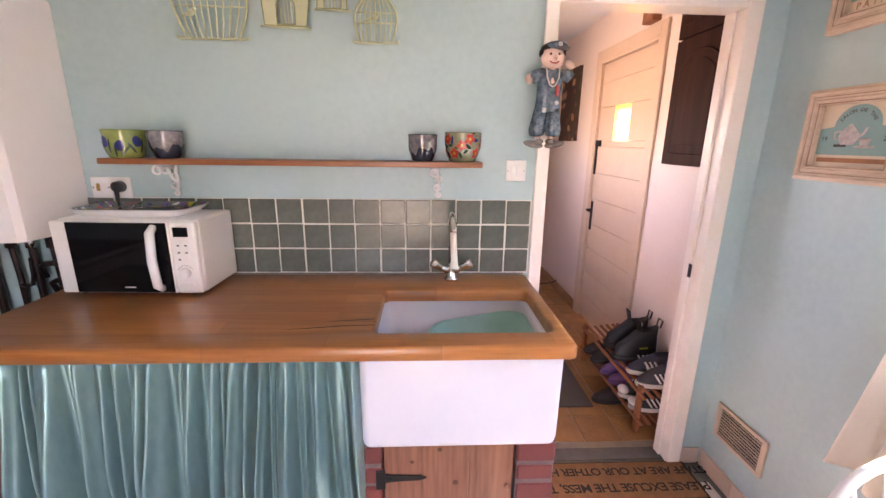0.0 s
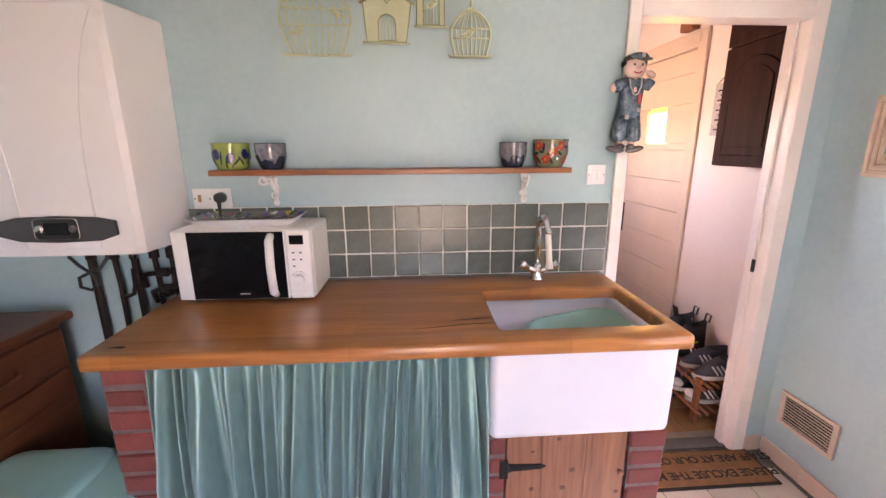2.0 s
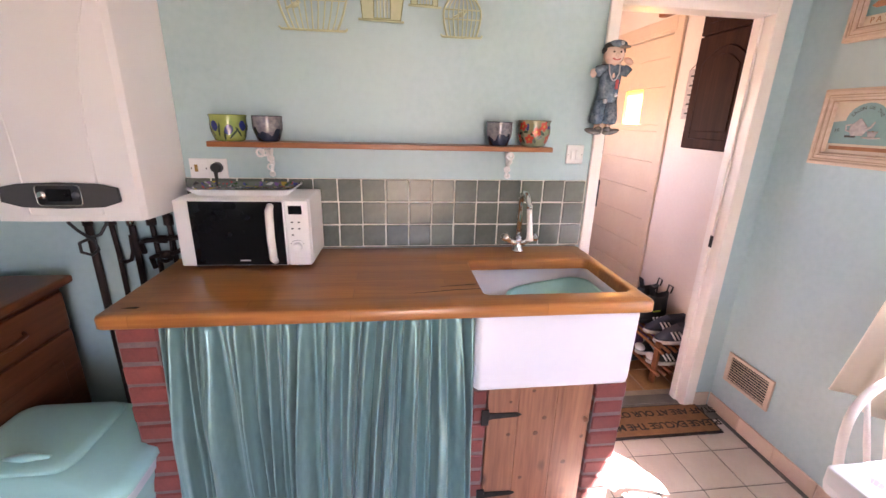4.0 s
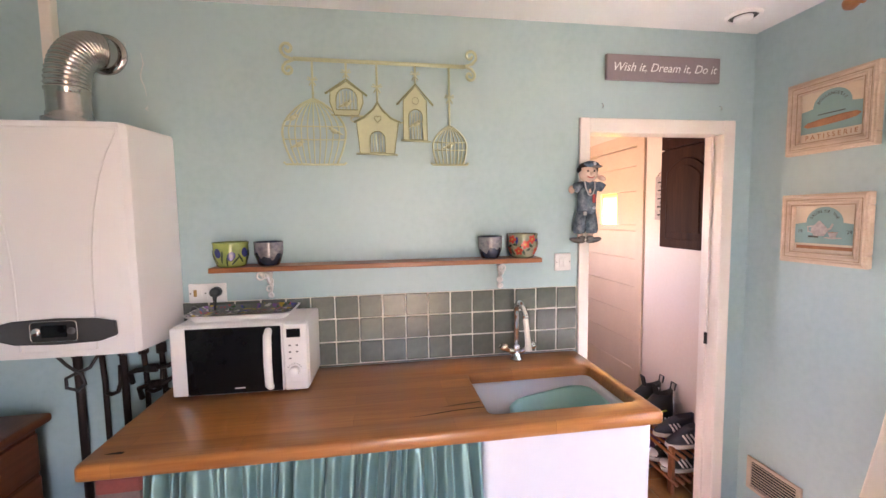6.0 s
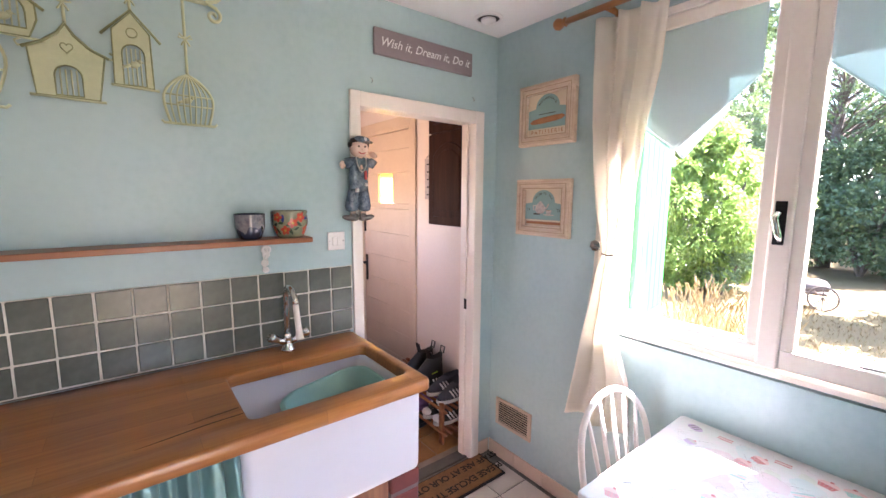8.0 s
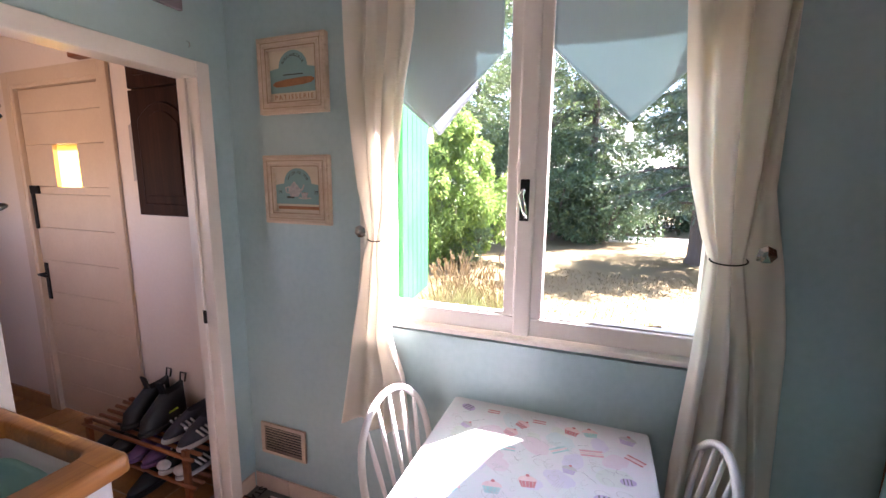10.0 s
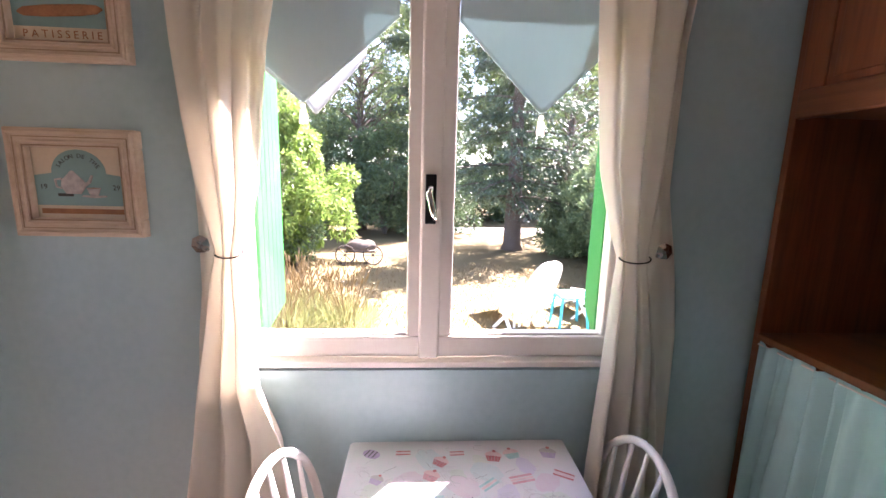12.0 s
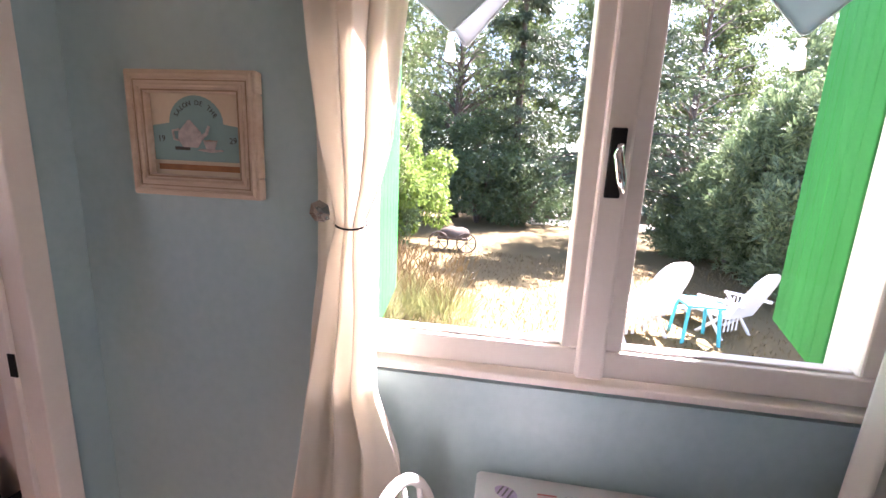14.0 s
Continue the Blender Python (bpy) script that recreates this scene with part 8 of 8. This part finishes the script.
part("toe_cap", ball((0, 0.105, 0.044), (0.036, 0.03, 0.022)), M_sh_white, wsn, "white toe cap", True)
wsn.matrix_basis = pose(1.50, 2.17, LOWZ, 0, 0, 90)
copy_thing(wsn, pose(1.495, 2.285, LOWZ, 0, 0, 92))
clg = shoe(0.255, 0.10, 0.075, 0.05, M_sh_purple, M_sh_purple, "purple foam clog on the lower tier", None, "clog", "purple clogs")
clg.matrix_basis = pose(1.49, 2.41, LOWZ, 0, 0, 90)
copy_thing(clg, pose(1.49, 2.525, LOWZ, 0, 0, 93))
bsh = shoe(0.27, 0.10, 0.08, 0.0, M_sh_black, M_sh_black, "black low shoe on the lower tier", None, "low_shoe", "black low shoes")
bsh.matrix_basis = pose(1.49, 2.66, LOWZ, 0, 0, 90)
copy_thing(bsh, pose(1.49, 2.78, LOWZ, 0, 0, 88))
copy_thing(bsh, pose(1.40, 2.40, 0.0, 0, 0, 95))

# books in the dresser
M_bk = [surface("book_" + n, c, None, 0.6, 20.0) for n, c in (("blue", (0.05, 0.08, 0.20)), ("cream", (0.50, 0.45, 0.36)), ("red", (0.25, 0.04, 0.035)), ("green", (0.05, 0.12, 0.07)))]
bx0 = HX1 - 0.355
brn = random.Random(2)
for k in range(9):
    w = brn.uniform(0.016, 0.034)
    h = brn.uniform(0.20, 0.27)
    b_ = thing("book", (bx0 - w / 2, HY1 - 0.27, 1.1085), "upright book standing on the dresser shelf", "book", "books in the dresser")
    part("cover", bx((bx0 - w, HY1 - 0.33, 1.1085), (bx0, HY1 - 0.17, 1.1085 + h), 0.002), M_bk[k % 4], b_)
    part("spine_label", bx((bx0 - w + 0.003, HY1 - 0.1698, 1.1085 + h * 0.6), (bx0 - 0.003, HY1 - 0.1690, 1.1085 + h * 0.8)), M_bk[1], b_)
    bx0 -= w + 0.0015

# ---- pieces of walls and floors ----
def piece(name, me, parent, at, turn=None):
    ob = new(name, me)
    ob.parent = parent
    ob.matrix_basis = root_of(parent).inverted() @ Matrix.Translation(at) @ (turn or Matrix.Identity(4))
    return ob


def block_mesh(name, sx, sy, sz, bevel, material):
    bm = bx((-sx / 2, -sy / 2, -sz / 2), (sx / 2, sy / 2, sz / 2), bevel, 1)
    me = bpy.data.meshes.new(name)
    bm.to_mesh(me)
    bm.free()
    me.materials.append(material)
    return me


prng = random.Random(12)
# splashback
sp_ = solo("splashback", bx((-1.012, YA - 0.006, CZ), (0.692, YA - 0.001, 1.268)), M_grout, "grey-green tiled splashback with cream grout", "splashback", kind="structure")
wall_tile = block_mesh("tile", 0.0935, 0.006, 0.0935, 0.0022, M_tile)
for j in range(3):
    for i in range(17):
        x, z = 0.690 - 0.1 * (i + 0.5), CZ + 0.004 + 0.1 * (j + 0.5)
        if x - 0.05 < -1.012:
            continue
        piece("tile", wall_tile, sp_, (x + prng.uniform(-0.0012, 0.0012), YA - 0.0078, z + prng.uniform(-0.0012, 0.0012)), pose(0, 0, 0, prng.uniform(-0.9, 0.9), prng.uniform(-0.5, 0.5), prng.uniform(-0.9, 0.9)))

solo("sealant_line", bx((-1.0, YA - 0.0155, CZ - 0.001), (0.672, YA - 0.0125, CZ + 0.004), 0.001), M_grout_dark, "dark worn sealant line behind the worktop", "sealant", kind="structure")
# kitchen floor
ft = block_mesh("floor_tile", 0.2005, 0.2005, 0.010, 0.0015, M_floor_tile)
for i in range(-17, 2):
    for j in range(-13, 2):
        x, y = 1.362 + 0.206 * (i + 0.5), 1.572 + 0.206 * (j + 0.5)
        if x - 0.1 < XA - 0.05 or x + 0.1 > XB + 0.15 or y + 0.1 > YA + 0.04 or y - 0.1 < YC - 0.2:
            continue
        piece("floor_tile", ft, floor, (x, y, -0.005 + prng.uniform(-0.0003, 0.0003)), pose(0, 0, 0, prng.uniform(-0.06, 0.06), prng.uniform(-0.06, 0.06), 0))
# skirting tiles
sk = solo("baseboard", bx((XB - 0.006, -0.47, 0.0), (XB - 0.002, YA - 0.002, 0.082)), M_grout, "beige tiled skirting along the kitchen walls", "baseboard", kind="structure")
sm = block_mesh("skirting_tile", 0.008, 0.2035, 0.084, 0.002, M_skirt)
for k in range(11):
    piece("skirting_tile", sm, sk, (XB - 0.0095, 1.786 - 0.206 * k, 0.0425))
sm2 = block_mesh("skirting_tile", 0.090, 0.008, 0.084, 0.002, M_skirt)
piece("skirting_tile", sm2, sk, (1.5385, YA - 0.0055, 0.0425))
# hall floor
ht = block_mesh("hall_tile", 0.199, 0.199, 0.010, 0.002, M_hall_tile)
for i in range(-4, 4):
    for j in range(0, 16):
        x, y = 1.10 + 0.205 * (i + 0.5), 2.05 + 0.205 * (j - 0.5)
        if x + 0.1 > 1.72 or y - 0.1 < YA + 0.03:
            continue
        piece("hall_tile", ht, floor_hall, (x, y, -0.005))
# bricks of the piers
for p, (x0, x1) in zip(piers, PIERS):
    top = CZ - 0.043 if x0 < 0 else 0.627
    n = int(round(top / 0.0715))
    step = top / n
    w = x1 - x0
    variants = [block_mesh("brick", w, 0.09, step - 0.008, 0.006, M_brick), block_mesh("brick", w * 0.99, 0.09, step - 0.011, 0.008, M_brick)]
    for k in range(n):
        piece("brick", variants[k % 2], p, ((x0 + x1) / 2 + prng.uniform(-0.003, 0.003), 1.300 + 0.045 + prng.uniform(-0.004, 0.003), (k + 0.5) * step), pose(0, 0, 0, prng.uniform(-1.2, 1.2), prng.uniform(-0.8, 0.8), prng.uniform(-1.5, 1.5)))
        if w > 0.1:
            for j in range(2):
                piece("brick", variants[(k + j + 1) % 2], p, ((x0 + x1) / 2 + prng.uniform(-0.003, 0.003), 1.300 + 0.155 + j * 0.11, (k + 0.5) * step))
